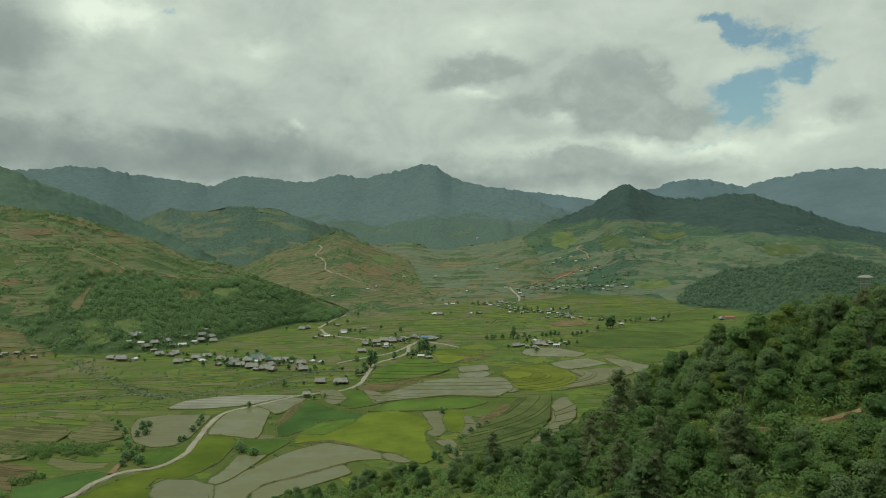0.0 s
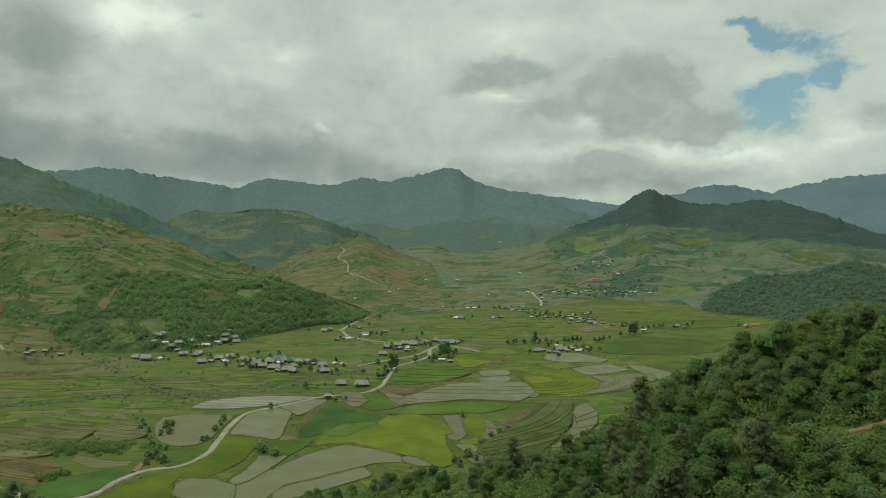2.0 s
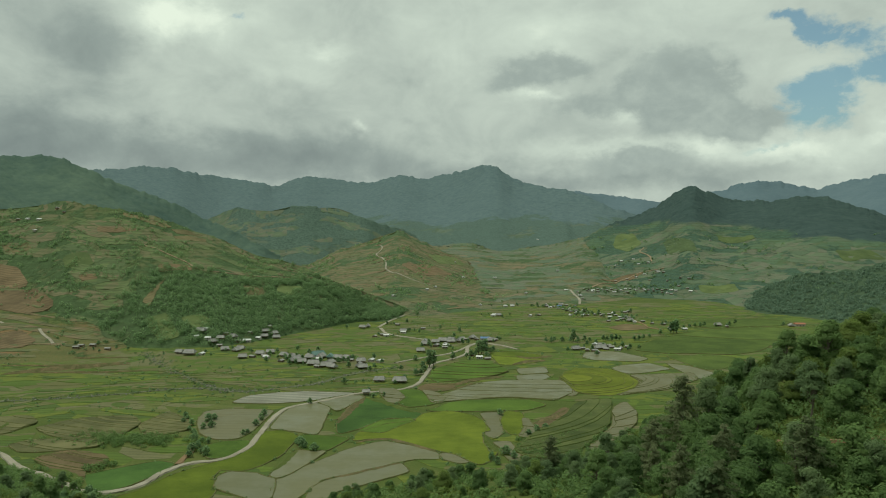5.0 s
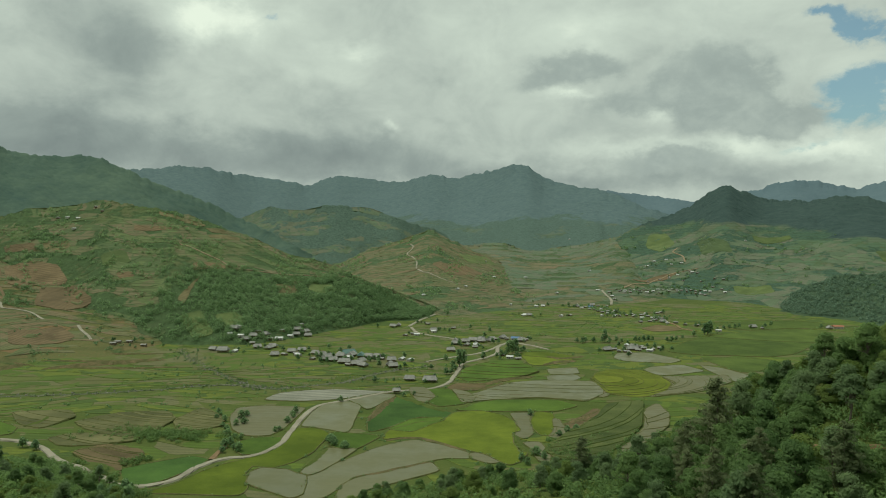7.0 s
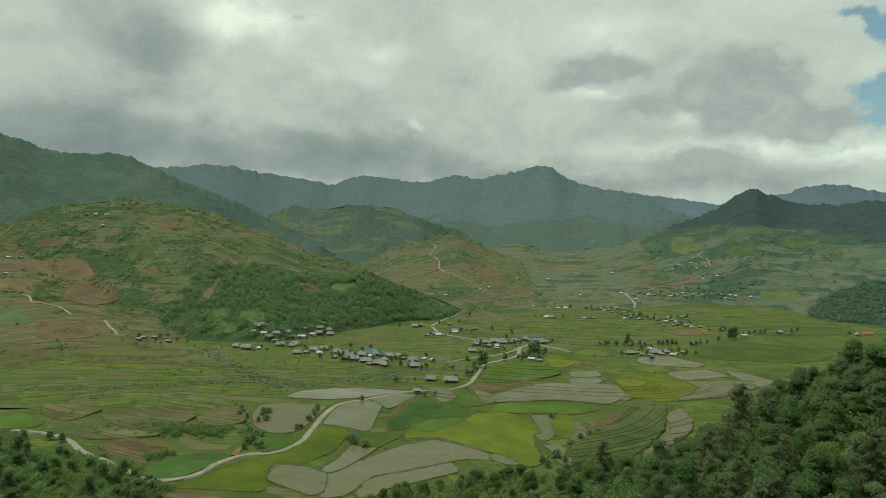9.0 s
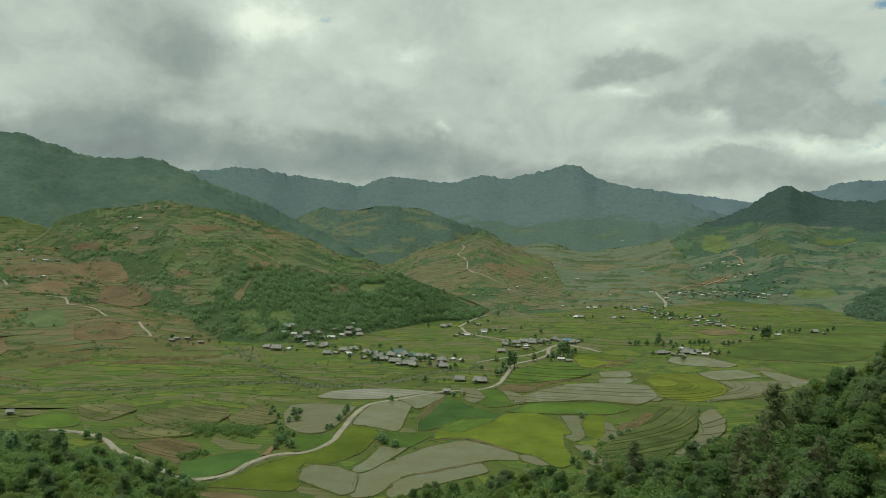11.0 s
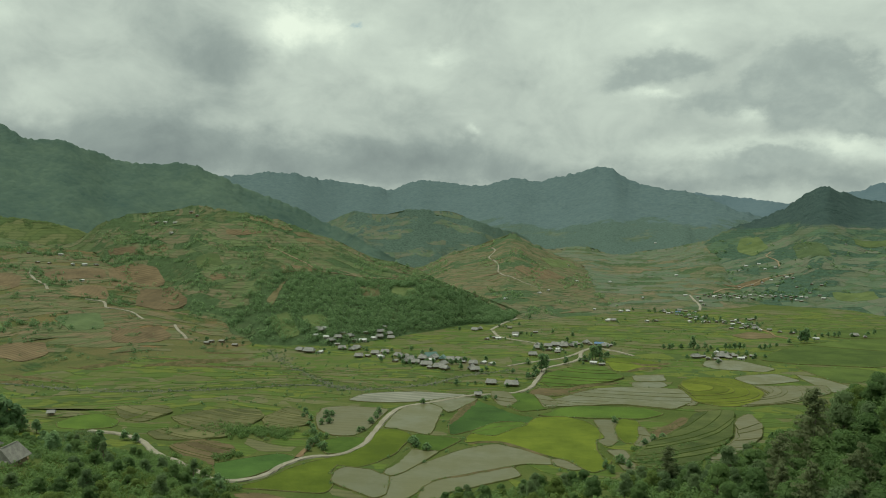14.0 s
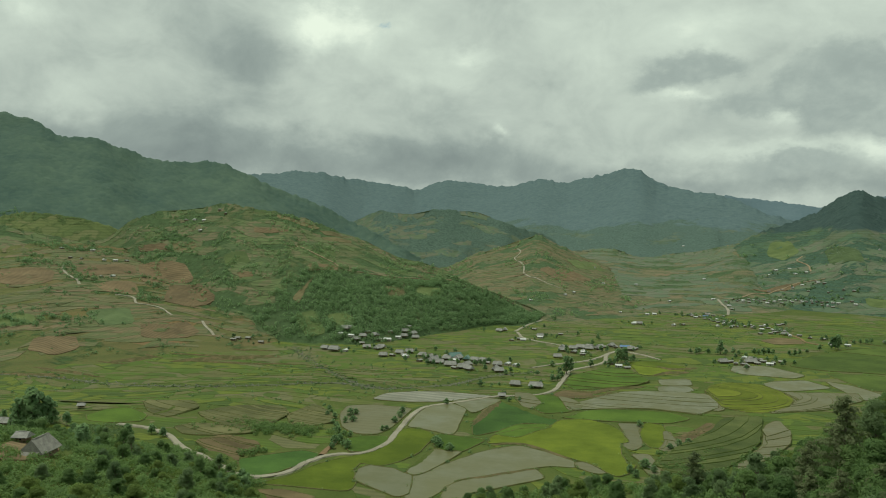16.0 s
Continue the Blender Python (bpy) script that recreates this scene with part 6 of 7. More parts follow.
# rows of small roofs at the foot of the far slope and in the hamlets before it
for x, y in [(135.4, 1247.2), (142.7, 1245.2), (150.2, 1244.7), (159.6, 1259.3), (168.6, 1269.2), (176.4, 1270.1), (185.6, 1279.8), (193.6, 1281.4), (202.3, 1287.8), (213.8, 1310.3), (221.7, 1309.8), (228.4, 1303.3), (236.4, 1303.6), (243.1, 1297.3), (249.1, 1288.1), (256.8, 1287.3), (262.9, 1279.2), (268.5, 1269.2), (275.4, 1265.6), (280.9, 1256.5), (286.8, 1249.0), (204.9, 1363.3), (226.3, 1367.3), (260.9, 1386.6), (281.2, 1383.4), (263.1, 1344.5), (286.8, 1313.5), (296.3, 1269.5), (306.3, 1252.0), (261.4, 1446.8), (260.5, 1491.9), (61.8, 1077.9), (67.3, 1060.8), (74.3, 1069.0), (77.4, 1044.2), (83.1, 1036.0), (87.3, 1020.2), (91.3, 1004.9), (95.3, 982.9), (102.0, 989.9), (105.0, 968.8), (109.4, 961.9), (84.0, 1077.1), (93.3, 1043.7), (134.3, 941.8), (144.4, 961.4), (147.1, 941.5), (145.6, 989.2), (138.6, 904.5), (149.1, 922.6), (126.8, 898.8)]:
    if min(math.hypot(x - p, y - q) for p, q in HOUSE_SPOTS) > 5.5:
        house("tin" if house_rng.uniform() < 0.45 else "grey", x, y, None, 0.7)


# ---------------------------------------------------------------- plots on the hills
def hill_field(crop, points):
    """One plot laid on a hillside, following its surface."""
    p = turned_left(rounded(points, 1))
    c = p.mean(0)
    bm = bmesh.new()
    rows = []
    for s in (1.0, 0.85, 0.7, 0.5, 0.3, 0.12):
        q = c + (p - c) * s
        rows.append([bm.verts.new((x, y, drop(x, y) + 0.5)) for x, y in q])
    skirt = [bm.verts.new((v.co.x, v.co.y, v.co.z - 3)) for v in rows[0]]
    n = len(p)
    for a, b in zip([skirt] + rows, rows):
        for i in range(n):
            j = (i + 1) % n
            bm.faces.new((a[i], a[j], b[j], b[i]))
    bm.faces.new(rows[-1])
    ob = mesh_object("hill_field", bm, HILL_MATS[crop])
    return tagged(ob, HILL_FIELD_LABELS[crop], "field", "plots on the hills")


def hill_web(name, label, mat, long, deep, keep, seed, low=0.02, high=0.97, shut=(), singly=False):
    """A web of small plots over a hill's face, each a shallow slab of its own, with scrub left between them."""
    slope_ob, x, y, z = HILLS[name]
    front = x.shape[0] - 13
    g = np.stack([x, y, z], -1)[:front]
    wide = float(np.linalg.norm(g[front // 2, 0] - g[front // 2, -1]))
    slope = float(np.mean(np.linalg.norm(g[-1] - g[int(front * 0.11)], axis=1)))
    rng = np.random.default_rng(seed)
    verts, faces, made = [], [], 0

    def on_face(p):
        """From metres along and up the face to places."""
        j = np.clip(p[:, 0] / wide, 0, 0.999) * (g.shape[1] - 1)
        i = np.clip(0.11 + 0.89 * p[:, 1] / slope, 0, 0.999) * (front - 1)
        a, b = i.astype(int), j.astype(int)
        u, v = (i - a)[:, None], (j - b)[:, None]
        return (g[a, b] * (1 - u) + g[a + 1, b] * u) * (1 - v) + (g[a, b + 1] * (1 - u) + g[a + 1, b + 1] * u) * v

    for p in plots(0, wide, slope * low, slope * high, long, deep, seed, 0.6):
        c = p.mean(0)
        if rng.uniform() > keep + 0.35 * float(bumps(c[:1], c[1:], 120, seed, 2)[0]) or not (0 < c[0] < wide):
            continue
        q = np.concatenate([on_face(p), on_face(c[None])])
        az, rise = math.degrees(math.atan2(q[-1, 0], q[-1, 1])), (q[-1, 2] - EYE) / math.hypot(q[-1, 0], q[-1, 1])
        if q[-1, 2] < 1.5 or any(inside(h, np.array(az), np.array(rise)) for h in shut):
            continue
        n = len(p)
        half = on_face(c + (p - c) * 0.5)
        top = np.concatenate([q[:-1], half, q[-1:]]) + (0, 0, 0.28)
        v = np.concatenate([top, q[:-1] - (0, 0, 2.0)])
        f = []
        for i in range(n):
            j = (i + 1) % n
            f += [(i, j, n + j, n + i), (n + i, n + j, 2 * n), (2 * n + 1 + i, 2 * n + 1 + j, j, i)]
        if singly and made < 300:
            made += 1
            me = bpy.data.meshes.new("plot")
            me.from_pydata((v - q[-1]).tolist(), [], f)
            me.materials.append(mat)
            ob = new("plot", me)
            ob.parent, ob.location = slope_ob, q[-1]
            continue
        k = len(verts)
        verts += v.tolist()
        faces += [tuple(k + i for i in t) for t in f]
    if not verts:
        return None
    me = bpy.data.meshes.new("hill_plots")
    me.from_pydata(verts, [], faces)
    me.materials.append(mat)
    return tagged(new("hill_plots", me), label, "fields", kind="stuff")


FOREST_EDGE = np.array([(-30.05, -0.1154), (-29.11, -0.0978), (-27.75, -0.0614), (-26.37, -0.045), (-25.37, -0.0397), (-22.71, -0.0447), (-21.02, -0.0533), (-17.98, -0.0586), (-15.29, -0.0597), (-13.46, -0.0686), (-11.13, -0.0819), (-9.02, -0.0993), (-7.2, -0.110), (-12.09, -0.1252), (-15.78, -0.1251), (-18.02, -0.1316), (-21.07, -0.1329), (-22.77, -0.1411), (-24.42, -0.1412), (-26.82, -0.1363), (-29.69, -0.1232)])
hill_web("hill_2", "patchwork of small plots on the steep hill", MAT_WEB_HILL, 38, 17, 0.50, 11, shut=[FOREST_EDGE], singly=True)
hill_web("hill_3", "patchwork of brown terraced plots", MAT_WEB_BROWN, 46, 13, 0.66, 12, singly=True)
hill_web("hill_1", "patchwork of plots on the farmed spur", MAT_WEB_BROWN, 46, 16, 0.55, 13, singly=True)
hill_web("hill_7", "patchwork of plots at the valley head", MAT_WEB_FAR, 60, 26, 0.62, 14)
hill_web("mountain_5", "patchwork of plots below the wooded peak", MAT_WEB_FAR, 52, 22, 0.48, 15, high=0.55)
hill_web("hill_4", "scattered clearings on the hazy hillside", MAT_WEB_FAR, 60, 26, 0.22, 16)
HILL_FIELD_LABELS = {"bare": "bare brown plot on the hillside", "stubble": "dry tan plot on the hillside", "green": "green plot on the hillside", "deep": "deep green plot on the hillside", "lime": "light green patch on the hillside"}
hill_field("bare", [(-656.9, 841.5), (-606.8, 839.0), (-576.6, 832.6), (-534.3, 789.0), (-566.1, 782.9), (-589.2, 760.1)])
hill_field("bare", [(-559.1, 773.3), (-525.2, 781.4), (-467.3, 733.5), (-487.4, 704.2), (-520.3, 709.6)])
hill_field("bare", [(-617.1, 712.1), (-592.3, 753.8), (-547.9, 706.8), (-582.3, 693.8)])
hill_field("bare", [(-693.9, 766.2), (-651.0, 828.4), (-616.4, 786.5), (-652.1, 729.1)])
hill_field("bare", [(-754.2, 714.3), (-728.2, 739.1), (-695.0, 739.8), (-661.4, 695.7), (-696.4, 659.6)])
hill_field("bare", [(-481.5, 621.4), (-457.0, 660.4), (-422.5, 633.7), (-425.2, 614.5), (-453.3, 585.1)])
hill_field("bare", [(-516.9, 524.7), (-499.1, 554.8), (-470.5, 527.6), (-471.9, 496.6), (-495.3, 497.0)])
hill_field("deep", [(-548.3, 620.9), (-526.1, 660.7), (-483.7, 615.8), (-499.3, 587.4)])
hill_field("green", [(-603.2, 571.3), (-573.7, 582.4), (-548.1, 563.1), (-573.3, 543.1)])
hill_field("green", [(-514.8, 820.3), (-491.0, 834.1), (-468.7, 809.7), (-495.8, 796.3)])
hill_field("bare", [(-472.3, 783.3), (-456.3, 788.3), (-447.1, 779.0), (-462.5, 773.4)])
hill_field("green", [(-357.5, 704.7), (-341.3, 722.6), (-308.7, 680.1), (-322.9, 667.3)])
hill_field("green", [(-324.5, 714.6), (-308.1, 727.5), (-285.8, 710.9), (-299.6, 690.3)])
hill_field("deep", [(-403.4, 703.4), (-374.7, 699.8), (-356.3, 677.6), (-385.4, 677.8)])
hill_field("stubble", [(-634.0, 882.7), (-603.9, 891.3), (-584.2, 868.7), (-617.9, 866.5)])
hill_field("bare", [(-694.9, 890.0), (-641.8, 880.9), (-623.4, 861.9), (-675.9, 871.7)])
hill_field("bare", [(-183.0, 1288.0), (-133.5, 1392.6), (-88.9, 1361.2), (-137.7, 1234.9)])
hill_field("green", [(-155.0, 1499.3), (-105.0, 1615.7), (-77.1, 1551.3), (-126.5, 1435.0)])
# a sunlit spot on the peak's slope, its light put into pale green
hill_field("lime", [(255.1, 1692.2), (295.0, 1697.0), (295.7, 1595.4), (255.9, 1541.4), (238.5, 1624.7)])
hill_field("bare", [(173.6, 1364.1), (231.7, 1397.8), (264.4, 1399.5), (224.8, 1356.5)])
hill_field("green", [(563.8, 1306.7), (620.4, 1309.2), (631.5, 1261.0), (551.8, 1234.6)])
hill_field("green", [(326.4, 1264.5), (376.1, 1235.7), (371.0, 1188.9), (321.6, 1227.7)])
hill_field("green", [(438.6, 1557.8), (499.8, 1525.1), (494.4, 1491.2), (429.3, 1504.3)])
hill_field("stubble", [(-506.9, 946.0), (-478.4, 945.0), (-456.6, 951.2), (-441.5, 950.5), (-446.2, 939.0), (-465.4, 933.4), (-502.1, 937.2)])
hill_field("stubble", [(-439.6, 940.3), (-420.6, 951.6), (-400.0, 956.4), (-398.4, 948.2), (-423.6, 929.3)])
hill_field("stubble", [(-424.9, 916.4), (-408.6, 934.3), (-391.8, 944.5), (-388.1, 933.9), (-402.0, 919.0), (-416.5, 908.8)])
hill_field("bare", [(-515.4, 897.3), (-492.0, 904.0), (-468.8, 907.4), (-466.2, 899.7), (-508.2, 884.6)])
hill_field("bare", [(-400.6, 825.5), (-365.6, 836.7), (-360.2, 824.3), (-392.8, 809.2)])
hill_field("stubble", [(-377.8, 780.5), (-380.2, 802.3), (-363.3, 729.8), (-374.8, 734.5)])
hill_field("lime", [(-271.6, 868.7), (-251.0, 889.3), (-240.7, 881.9), (-252.7, 850.1), (-267.3, 850.3)])
hill_field("stubble", [(-301.5, 830.1), (-284.8, 849.6), (-274.3, 831.5), (-285.5, 804.7)])
hill_field("deep", [(332.6, 1567.1), (370.3, 1476.7), (364.4, 1410.6), (316.3, 1438.7)])
# the bare yard of the farmstead
yard = hill_field("bare", [(-203.3, 192.7), (-210.9, 206.8), (-216.7, 220.6), (-185.9, 201.0), (-178.1, 183.1), (-184.6, 174.9)])
tagged(yard, "bare earth yard round the farmstead", "yard")


def garden(points):
    """Rows of young maize by the farmstead."""
    p = turned_left(np.array(points, float))
    rng = np.random.default_rng(5)
    lo, hi = p.min(0), p.max(0)
    c = []
    for x in np.arange(lo[0], hi[0], 2.0):
        for y in np.arange(lo[1], hi[1], 1.1):
            if inside(p, np.array(x), np.array(y)):
                c.append((x + rng.normal(0, 0.12), y + rng.normal(0, 0.2), float(rest(x, y)) + 0.35))
    v, f = leaf_cloud(rng, c, np.full(len(c), 0.55), 10 * len(c), 0.34, 1.2)
    return tagged(new("garden_rows", leaf_mesh("garden_rows", v, f, MAT_LEAF_PALE)), "rows of young maize beside the farmstead", "crops", kind="stuff")


garden([(-295.3, 334.7), (-279.0, 343.8), (-259.1, 330.2), (-249.0, 306.9), (-270.6, 310.6)])
garden([(-296.5, 315.9), (-293.2, 319.3), (-185.5, 203.7), (-184.1, 198.1)])


# ---------------------------------------------------------------- lookout on the wooded shoulder
def lookout(x, y):
    t = tagged(new("lookout_pavilion"), "pale lookout pavilion on posts with a flat hipped roof", "pavilion")
    z = float(rest(x, y))
    t.matrix_basis = pose(x, y, z + 4.3, 0, 0, 20) @ Matrix.Scale(0.66, 4)
    for u in (-1.2, 0.0, 1.2):
        for v in (-1.1, 1.1):
            part("post", one_box(u - 0.09, u + 0.09, v - 0.09, v + 0.09, -6.0, 11.2), MAT_PLASTER, t)
    part("deck", one_box(-1.7, 1.7, -1.6, 1.6, 8.2, 8.4), MAT_PLASTER, t)
    for v in (-1.5, 1.5):
        part("railing", one_box(-1.7, 1.7, v - 0.05, v + 0.05, 9.2, 9.35), MAT_PLASTER, t)
    part("roof", roof_mesh(3.2, 3.0, 11.2, 0.8, 0.9, 1.6, 0.12), MAT_ROOF, t)
    return t


lookout(*polar(29.9, 224.0))


# ---------------------------------------------------------------- tracks on the slopes
def slope_track(name, label, points, wide, mat):
    """A track laid on the hills."""
    p = resampled(points, 6.0)
    t = np.gradient(p, axis=0)
    n = np.stack([-t[:, 1], t[:, 0]], 1) / np.linalg.norm(t, axis=1)[:, None]
    bm = bmesh.new()
    rows = []
    mid = [drop(*q) for q in p]
    for s in (-0.5, 0.5):
        q = p + n * wide * s
        rows.append([(bm.verts.new((x, y, max(drop(x, y), z) + 0.6)), bm.verts.new((x, y, z - 2.0))) for (x, y), z in zip(q, mid)])
    for i in range(len(p) - 1):
        bm.faces.new((rows[0][i][0], rows[0][i + 1][0], rows[1][i + 1][0], rows[1][i][0]))
        for r in rows:
            bm.faces.new((r[i][0], r[i + 1][0], r[i + 1][1], r[i][1]))
    bmesh.ops.recalc_face_normals(bm, faces=bm.faces)
    return tagged(mesh_object(name, bm, mat), label, "track", kind="structure")


slope_track("track_1", "pale zigzag track up the farmed spur", [(-263.8, 1549.0), (-245.9, 1480.9), (-250.5, 1445.9), (-227.3, 1377.3), (-212.3, 1323.2), (-205.3, 1279.1), (-181.2, 1223.1), (-164.5, 1206.2), (-140.6, 1183.1), (-116.8, 1180.2)], 2.6, MAT_CONCRETE)
slope_track("track_2", "red dirt road climbing the far slope", [(112.0, 1262.0), (130.6, 1251.5), (173.0, 1318.4), (203.1, 1350.5), (234.4, 1382.4), (265.1, 1400.9), (289.2, 1391.6), (297.9, 1387.1)], 3.2, MAT_DIRT_PALE)
slope_track("track_3", "pale road dropping to the valley", [(112.3, 1245.5), (115.3, 1213.7), (119.8, 1173.4), (114.7, 1118.3)], 3.8, MAT_CONCRETE)
slope_track("track_4", "pale track on the far slope", [(292.2, 1556.9), (279.0, 1531.9), (290.4, 1500.4), (287.0, 1450.2)], 3.0, MAT_DIRT_PALE)
slope_track("track_5", "dirt path across the hillside", [(-439.9, 868.9), (-402.9, 855.2), (-374.8, 844.3), (-355.3, 834.5), (-331.1, 848.1), (-292.5, 887.1), (-243.7, 927.6)], 2.2, MAT_DIRT_PALE)
slope_track("track_6", "pale path between brown fields", [(-718.4, 779.7), (-702.5, 758.8), (-672.1, 734.9), (-644.4, 718.7), (-628.2, 703.3)], 3.0, MAT_CONCRETE)
slope_track("track_7", "pale path down the brown fields", [(-568.0, 690.1), (-550.5, 695.9), (-528.6, 678.4), (-517.0, 685.7), (-480.4, 669.5)], 2.6, MAT_CONCRETE)
slope_track("track_8", "pale path at the foot of the fields", [(-442.0, 666.8), (-425.0, 648.2), (-411.7, 636.6), (-402.9, 626.8)], 2.6, MAT_CONCRETE)


def wood_track():
    p = resampled(TRACK, 2.0)
    bm = ribbon(p, 1.5, 0.35, 0.05, 0.2, 91)
    return tagged(mesh_object("track_9", bm, MAT_DIRT), "red dirt track through the wooded slope", "track", kind="structure")


wood_track()


# ---------------------------------------------------------------- trees by the houses and on the hills
def build_village_trees():
    rng = np.random.default_rng(55)
    kinds = [
        make_tree(201, 8.0, 6.5, MAT_LEAF_FAR, 480, 0.62, "dark green tree standing by the village houses", 0.25, "village_tree", "trees in the valley"),
        make_tree(202, 6.0, 5.5, MAT_LEAF_FAR, 420, 0.62, "small green tree beside the fields", 0.25, "village_tree", "trees in the valley"),
        make_tree(203, 12.0, 6.0, MAT_LEAF_FAR, 560, 0.65, "tall dark tree standing in the valley", 0.2, "village_tree", "trees in the valley")]
    used = [False] * 3

    def plant(k, x, y, s=1.0):
        m = pose(x, y, drop(x, y) + 0.1, 0, 0, rng.uniform(0, 360)) @ Matrix.Scale(0.86 * s * rng.uniform(0.85, 1.15), 4)
        if used[k]:
            copy_thing(kinds[k], m)
        else:
            kinds[k].matrix_basis, used[k] = m, True

    for x, y in [(-21.5, 640.7), (-18.8, 647.4), (-15.7, 645.0), (-58.0, 574.0), (-55.2, 582.3), (180.6, 795.5), (177.6, 794.8), (184.5, 800.6), (68.9, 728.7)]:
        plant(2, x, y, 1.15)
    for x, y in [(-42.0, 612.4), (-27.5, 633.2), (-24.1, 634.0), (-10.9, 649.2), (-8.7, 662.4), (46.7, 716.1), (49.9, 724.2), (65.9, 724.3), (72.6, 722.2), (79.9, 731.3), (84.5, 725.1), (98.5, 732.1), (102.9, 736.9), (106.8, 734.2), (111.7, 739.1), (115.6, 740.1), (129.2, 736.2), (133.6, 737.3), (139.4, 746.2), (164.0, 783.4), (208.5, 841.5), (216.0, 847.9), (222.3, 849.3), (228.0, 855.4), (259.9, 867.6), (269.5, 879.7), (-33.5, 704.8), (-38.8, 703.5), (-111.2, 946.0), (-114.3, 869.4), (-69.9, 811.4), (-46.4, 784.2)]:
        plant(0, x, y)
    for x, y in [(-65.0, 543.8), (-61.6, 546.8), (-60.2, 561.2), (-187.1, 656.1), (-171.0, 636.2), (-201.7, 642.4), (-166.9, 650.5), (-173.1, 582.2), (-134.7, 590.8), (-126.1, 606.9), (-224.0, 637.3), (-261.9, 687.1), (-275.6, 671.0), (-289.0, 675.3), (-102.7, 559.1), (-111.6, 508.1), (58.0, 726.1), (41.8, 722.3), (149.2, 763.8), (-119.7, 446.7), (-79.1, 564.3)]:
        plant(1, x, y)
    bushes = [make_tree(211, 3.0, 3.2, MAT_LEAF_FAR, 260, 0.34, "low green bush among the fields", 0.1, "bush", "bushes in the valley"),
              make_tree(212, 2.2, 2.8, MAT_LEAF_FAR, 220, 0.32, "small rounded bush beside a field", 0.1, "bush", "bushes in the valley")]
    first = [True, True]
    near = [(-184.2, 411.7), (-178.5, 401.7), (-178.1, 395.6), (-171.8, 392.2), (-168.1, 380.8), (-162.7, 373.3), (-162.2, 384.4), (-159.0, 387.9), (-165.3, 399.6), (-164.1, 404.6), (-157.6, 363.0), (-152.6, 360.1), (-148.4, 358.3), (-150.0, 348.6), (-150.8, 343.9), (-144.7, 341.4), (-141.4, 337.9), (-148.3, 335.1), (-100.9, 357.9), (-98.2, 353.2), (-91.5, 348.7), (-104.0, 361.7), (-138.6, 415.5), (-136.8, 405.3), (-135.9, 393.2), (-135.0, 377.4), (-136.2, 374.1), (1.3, 349.4), (5.2, 343.4), (-5.3, 340.4), (-2.7, 334.6), (-72.8, 607.1), (-63.7, 576.0), (-1.7, 426.3), (13.3, 384.4), (17.9, 390.1), (22.8, 395.9)]
    for x, y in near:
        k = int(rng.integers(0, 2))
        m = pose(x, y, drop(x, y) + 0.1, 0, 0, rng.uniform(0, 360)) @ Matrix.Scale(rng.uniform(0.8, 1.7), 4)
        if first[k]:
            bushes[k].matrix_basis, first[k] = m, False
        else:
            copy_thing(bushes[k], m)
    spots = list(HOUSE_SPOTS[:190])
    for _ in range(300):
        x, y = spots[rng.integers(len(spots))]
        a, d = rng.uniform(0, 6.283), rng.uniform(5, 14)
        x, y = x + 1.3 * math.cos(a) * d, y + math.sin(a) * d
        if min(math.hypot(x - u, y - v) for u, v in spots) > 5 and clear_of_lines(x, y, 1.5) and math.hypot(x, y) > 330:
            plant(int(rng.integers(0, 2)), x, y, rng.uniform(0.5, 0.95))
    for x, y in [(-352.3, 343.4), (-344.4, 341.7), (-335.7, 338.9), (-315.5, 332.0), (-284.2, 314.1), (-277.5, 310.6), (-278.7, 315.8), (-304.0, 331.9), (-346.5, 331.3)]:
        plant(0, x, y, 1.1)
    for x, y, s in [(-326.3, 321.6, 1.5), (-322.0, 325.9, 1.75), (-319.6, 328.3, 1.5), (-317.2, 331.7, 1.2), (-326.4, 330.3, 1.6), (-320.0, 334.0, 1.3), (-314.5, 333.0, 1.0), (-330.0, 326.0, 1.25)]:
        plant(2, x, y, s)
    for x, y, s in [(-262.0, 297.0, 1.5), (-258.0, 302.0, 1.3), (-195.4, 219.0, 1.15), (-199.0, 224.7, 1.3), (-204.0, 229.7, 1.0), (-190.0, 222.0, 0.9), (-254.7, 318.7, 1.2), (-152.0, 259.5, 1.2)]:
        plant(0, x, y, s)
    for x, y in [(-247.9, 308.4), (-157.8, 250.4), (-156.4, 256.2), (-161.2, 272.7), (-240.2, 328.1), (-249.3, 331.0)]:
        plant(1, x, y, 1.1)


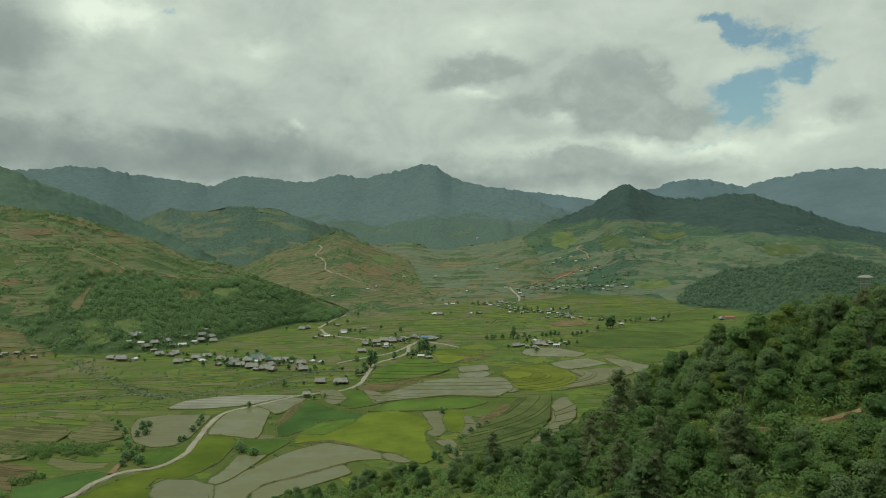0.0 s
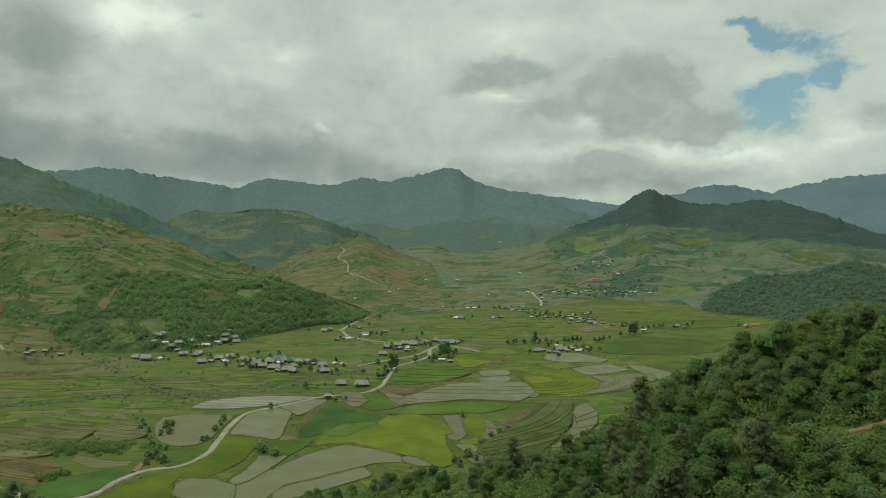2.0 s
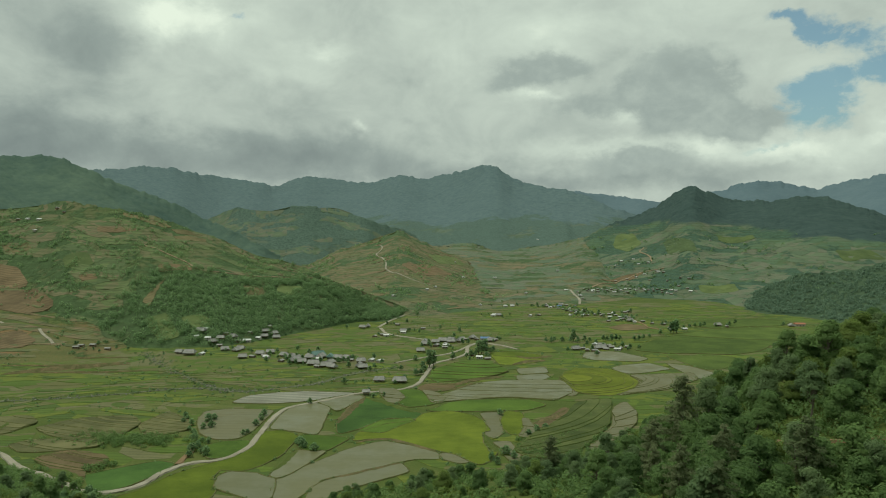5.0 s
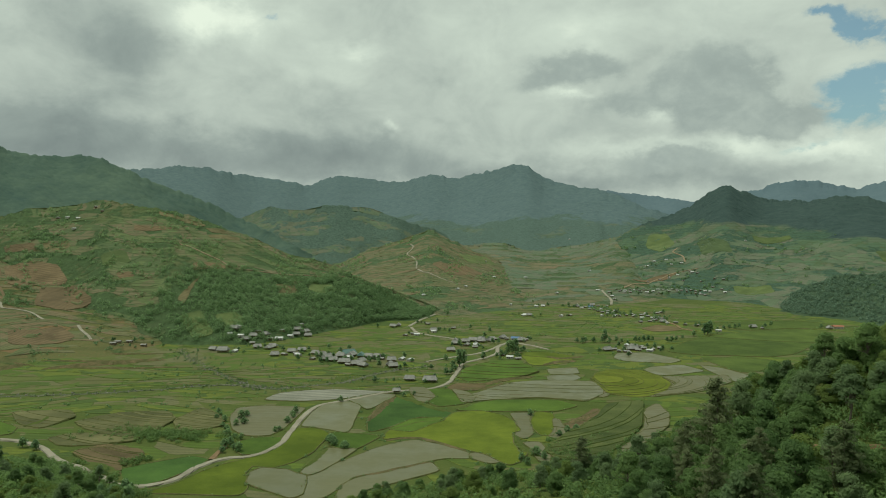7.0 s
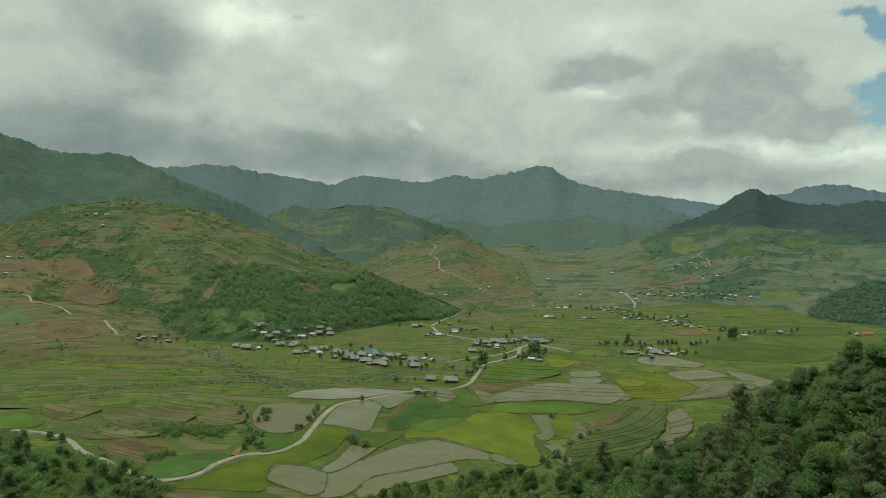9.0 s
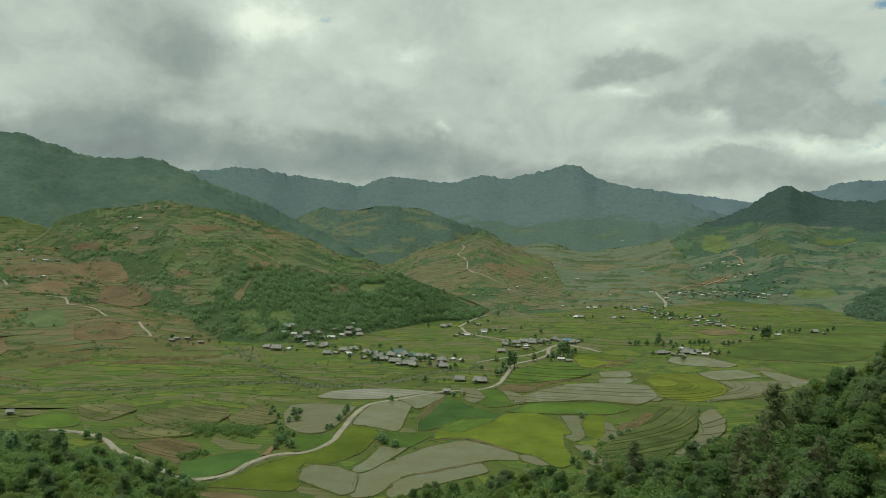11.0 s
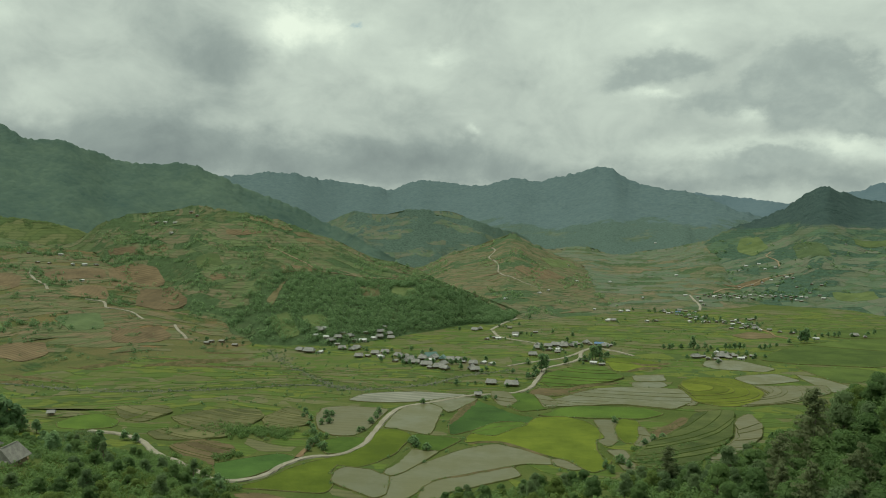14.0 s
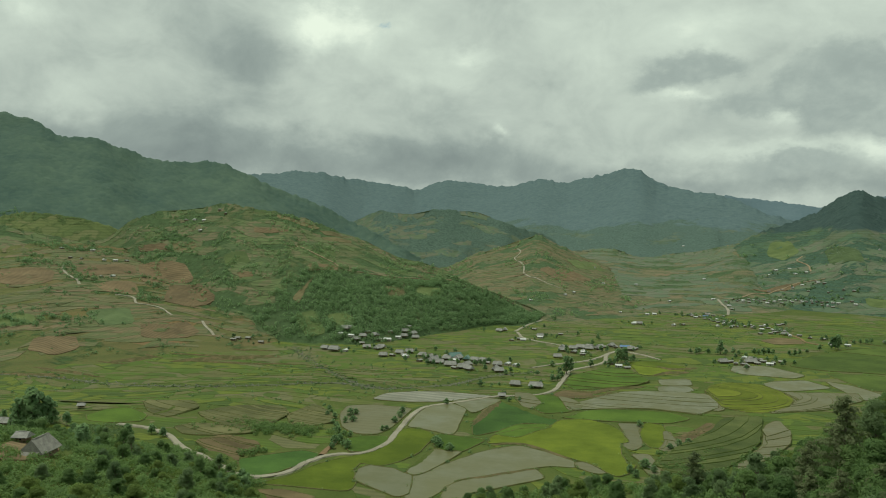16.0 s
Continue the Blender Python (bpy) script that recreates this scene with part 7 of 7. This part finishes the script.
FAR_HAMLET_TREES = [(145.7, 1259.2), (162.6, 1273.3), (179.4, 1284.1), (196.6, 1295.4), (216.8, 1324.3), (231.4, 1317.3), (246.1, 1311.3), (259.8, 1301.3), (271.5, 1283.2), (283.9, 1270.5), (263.9, 1400.6), (266.1, 1358.5), (299.3, 1283.5), (264.4, 1460.8), (64.8, 1091.9), (80.4, 1058.2), (94.3, 1018.9), (108.0, 982.8), (96.3, 1057.7), (150.1, 955.5), (152.1, 936.6)]
HAMLET_TREES = [(-767.2, 761.5), (-754.1, 759.9), (-734.4, 751.4), (-748.9, 774.5), (-783.7, 796.2), (-830.2, 850.3), (-828.8, 862.1), (-803.6, 851.0), (-785.0, 846.6), (-763.0, 843.2), (-748.5, 847.0), (-709.8, 775.0), (-688.0, 754.9), (-671.3, 742.2), (-635.9, 726.2), (-650.8, 737.6), (-588.0, 778.4), (-574.1, 760.1), (-569.7, 700.3), (-541.6, 713.2), (-535.6, 701.5), (-672.0, 861.7), (-634.9, 854.3), (-646.3, 894.3), (-620.1, 870.5), (-1085.8, 1065.1), (-1143.8, 1102.8), (-749.2, 865.1), (-712.7, 849.7), (-557.8, 587.5), (-551.7, 595.4), (-527.4, 590.6), (-577.3, 560.2), (-558.9, 555.0), (-593.4, 569.2)]


def on_hill(name, rng, count, ok):
    """Random places on a hill's face, by azimuth and by rise over distance from the eye."""
    _, x, y, z = HILLS[name]
    rows = x.shape[0] - 16
    i, j = rng.uniform(4, rows, count), rng.uniform(0, x.shape[1] - 1.01, count)
    a, b = i.astype(int), j.astype(int)
    u, v = (i - a)[:, None], (j - b)[:, None]
    g = np.stack([x, y, z], -1)
    p = (g[a, b] * (1 - u) + g[a + 1, b] * u) * (1 - v) + (g[a, b + 1] * (1 - u) + g[a + 1, b + 1] * u) * v
    r = np.hypot(p[:, 0], p[:, 1])
    keep = ok(np.degrees(np.arctan2(p[:, 0], p[:, 1])), (p[:, 2] - EYE) / r) & (p[:, 2] > 1)
    return p[keep]


def hill_wood(name, label, places, reach, leaves, size, mat, seed):
    rng = np.random.default_rng(seed)
    r = rng.uniform(*reach, len(places))
    v, f = leaf_cloud(rng, places + np.stack([0 * r, 0 * r, r * 0.6], 1), r, leaves * len(places), size, 1.1)
    return tagged(new(name, leaf_mesh(name, v, f, mat)), label, "trees", kind="stuff")


def build_hill_woods():
    rng = np.random.default_rng(66)
    far = np.repeat(np.array(FAR_HAMLET_TREES), 7, axis=0)
    far = far + rng.normal(0, 1.0, far.shape) * (6, 5)
    hill_wood("hamlet_trees", "dark green trees between the far hamlet roofs", np.array([(x, y, drop(x, y)) for x, y in far]), (1.0, 2.6), 26, 0.8, MAT_LEAF_FAR, 8)
    spots = np.repeat(np.array(HAMLET_TREES), 14, axis=0)
    spots = spots + rng.normal(0, 1.0, spots.shape) * (9, 7)
    hill_wood("hamlet_trees", "clumps of dark green trees round the hill hamlets", np.array([(x, y, drop(x, y)) for x, y in spots]), (1.2, 3.2), 34, 0.7, MAT_LEAF_FAR, 7)
    area = FOREST_EDGE
    holes = [np.array(h) for h in (
        [(-27.37, -0.0843), (-25.78, -0.0568), (-25.38, -0.0628), (-26.4, -0.0909)],
        [(-26.4, -0.0966), (-25.41, -0.0994), (-25.11, -0.1113), (-26.02, -0.1181), (-26.81, -0.1134)],
        [(-28.93, -0.113), (-27.39, -0.1128), (-26.62, -0.1232), (-27.21, -0.1282), (-28.75, -0.1226)],
        [(-25.82, -0.1183), (-24.61, -0.1176), (-24.22, -0.1356), (-24.63, -0.139), (-26.03, -0.1296)],
        [(-24.4, -0.1023), (-23.37, -0.1032), (-22.55, -0.1176), (-23.17, -0.121), (-24.41, -0.1139)],
        [(-17.54, -0.0669), (-15.74, -0.0677), (-15.29, -0.074), (-16.65, -0.0796), (-17.43, -0.0751)],
        [(-19.96, -0.0658), (-18.43, -0.0665), (-18.21, -0.0788), (-19.53, -0.0821)])]

    def dense(a, t):
        a, t = a + 0.35 * bumps(a * 10, t * 1200, 5, 15, 3), t + 0.005 * bumps(a * 10, t * 1200, 5, 16, 3)
        ok = inside(area, a, t) & (bumps(a * 10, t * 1200, 7, 19, 3) > -0.55)
        for h in holes:
            ok &= ~inside(h, a, t)
        return ok

    hill_wood("hill_forest", "dense green forest on the lower hillside", on_hill("hill_2", rng, 17000, dense), (1.3, 3.9), 30, 0.7, MAT_LEAF_FAR, 1)
    loose = lambda a, t: bumps(a * 8, t * 900, 14, 5, 3) > 0.08
    hill_wood("hill_scrub", "scattered trees and scrub on the hill", on_hill("hill_2", rng, 11000, loose), (0.9, 2.6), 16, 0.7, MAT_LEAF_FAR, 2)
    hill_wood("hill_scrub", "scattered scrub between the brown fields", on_hill("hill_3", rng, 4000, lambda a, t: bumps(a * 8, t * 900, 10, 6, 3) > 0.38), (0.8, 2.2), 16, 0.7, MAT_LEAF_FAR, 3)
    hill_wood("hill_scrub", "scattered trees on the farmed spur", on_hill("hill_1", rng, 6500, lambda a, t: bumps(a * 8, t * 900, 10, 7, 3) > 0.2), (1.0, 2.8), 14, 0.9, MAT_LEAF_FAR, 4)
    hill_wood("hill_scrub", "scattered trees on the far slope", on_hill("mountain_5", rng, 2600, lambda a, t: (bumps(a * 8, t * 900, 10, 8, 3) > 0.3) & (t < 0.0)), (1.5, 3.6), 12, 1.3, MAT_LEAF_FAR, 5)
    hill_wood("hill_forest", "woods on the low dark hill", on_hill("hill_6", rng, 9000, lambda a, t: (a > 16) & (a < 38)), (1.2, 2.8), 16, 1.0, MAT_LEAF_HAZED, 6)


build_village_trees()
build_hill_woods()
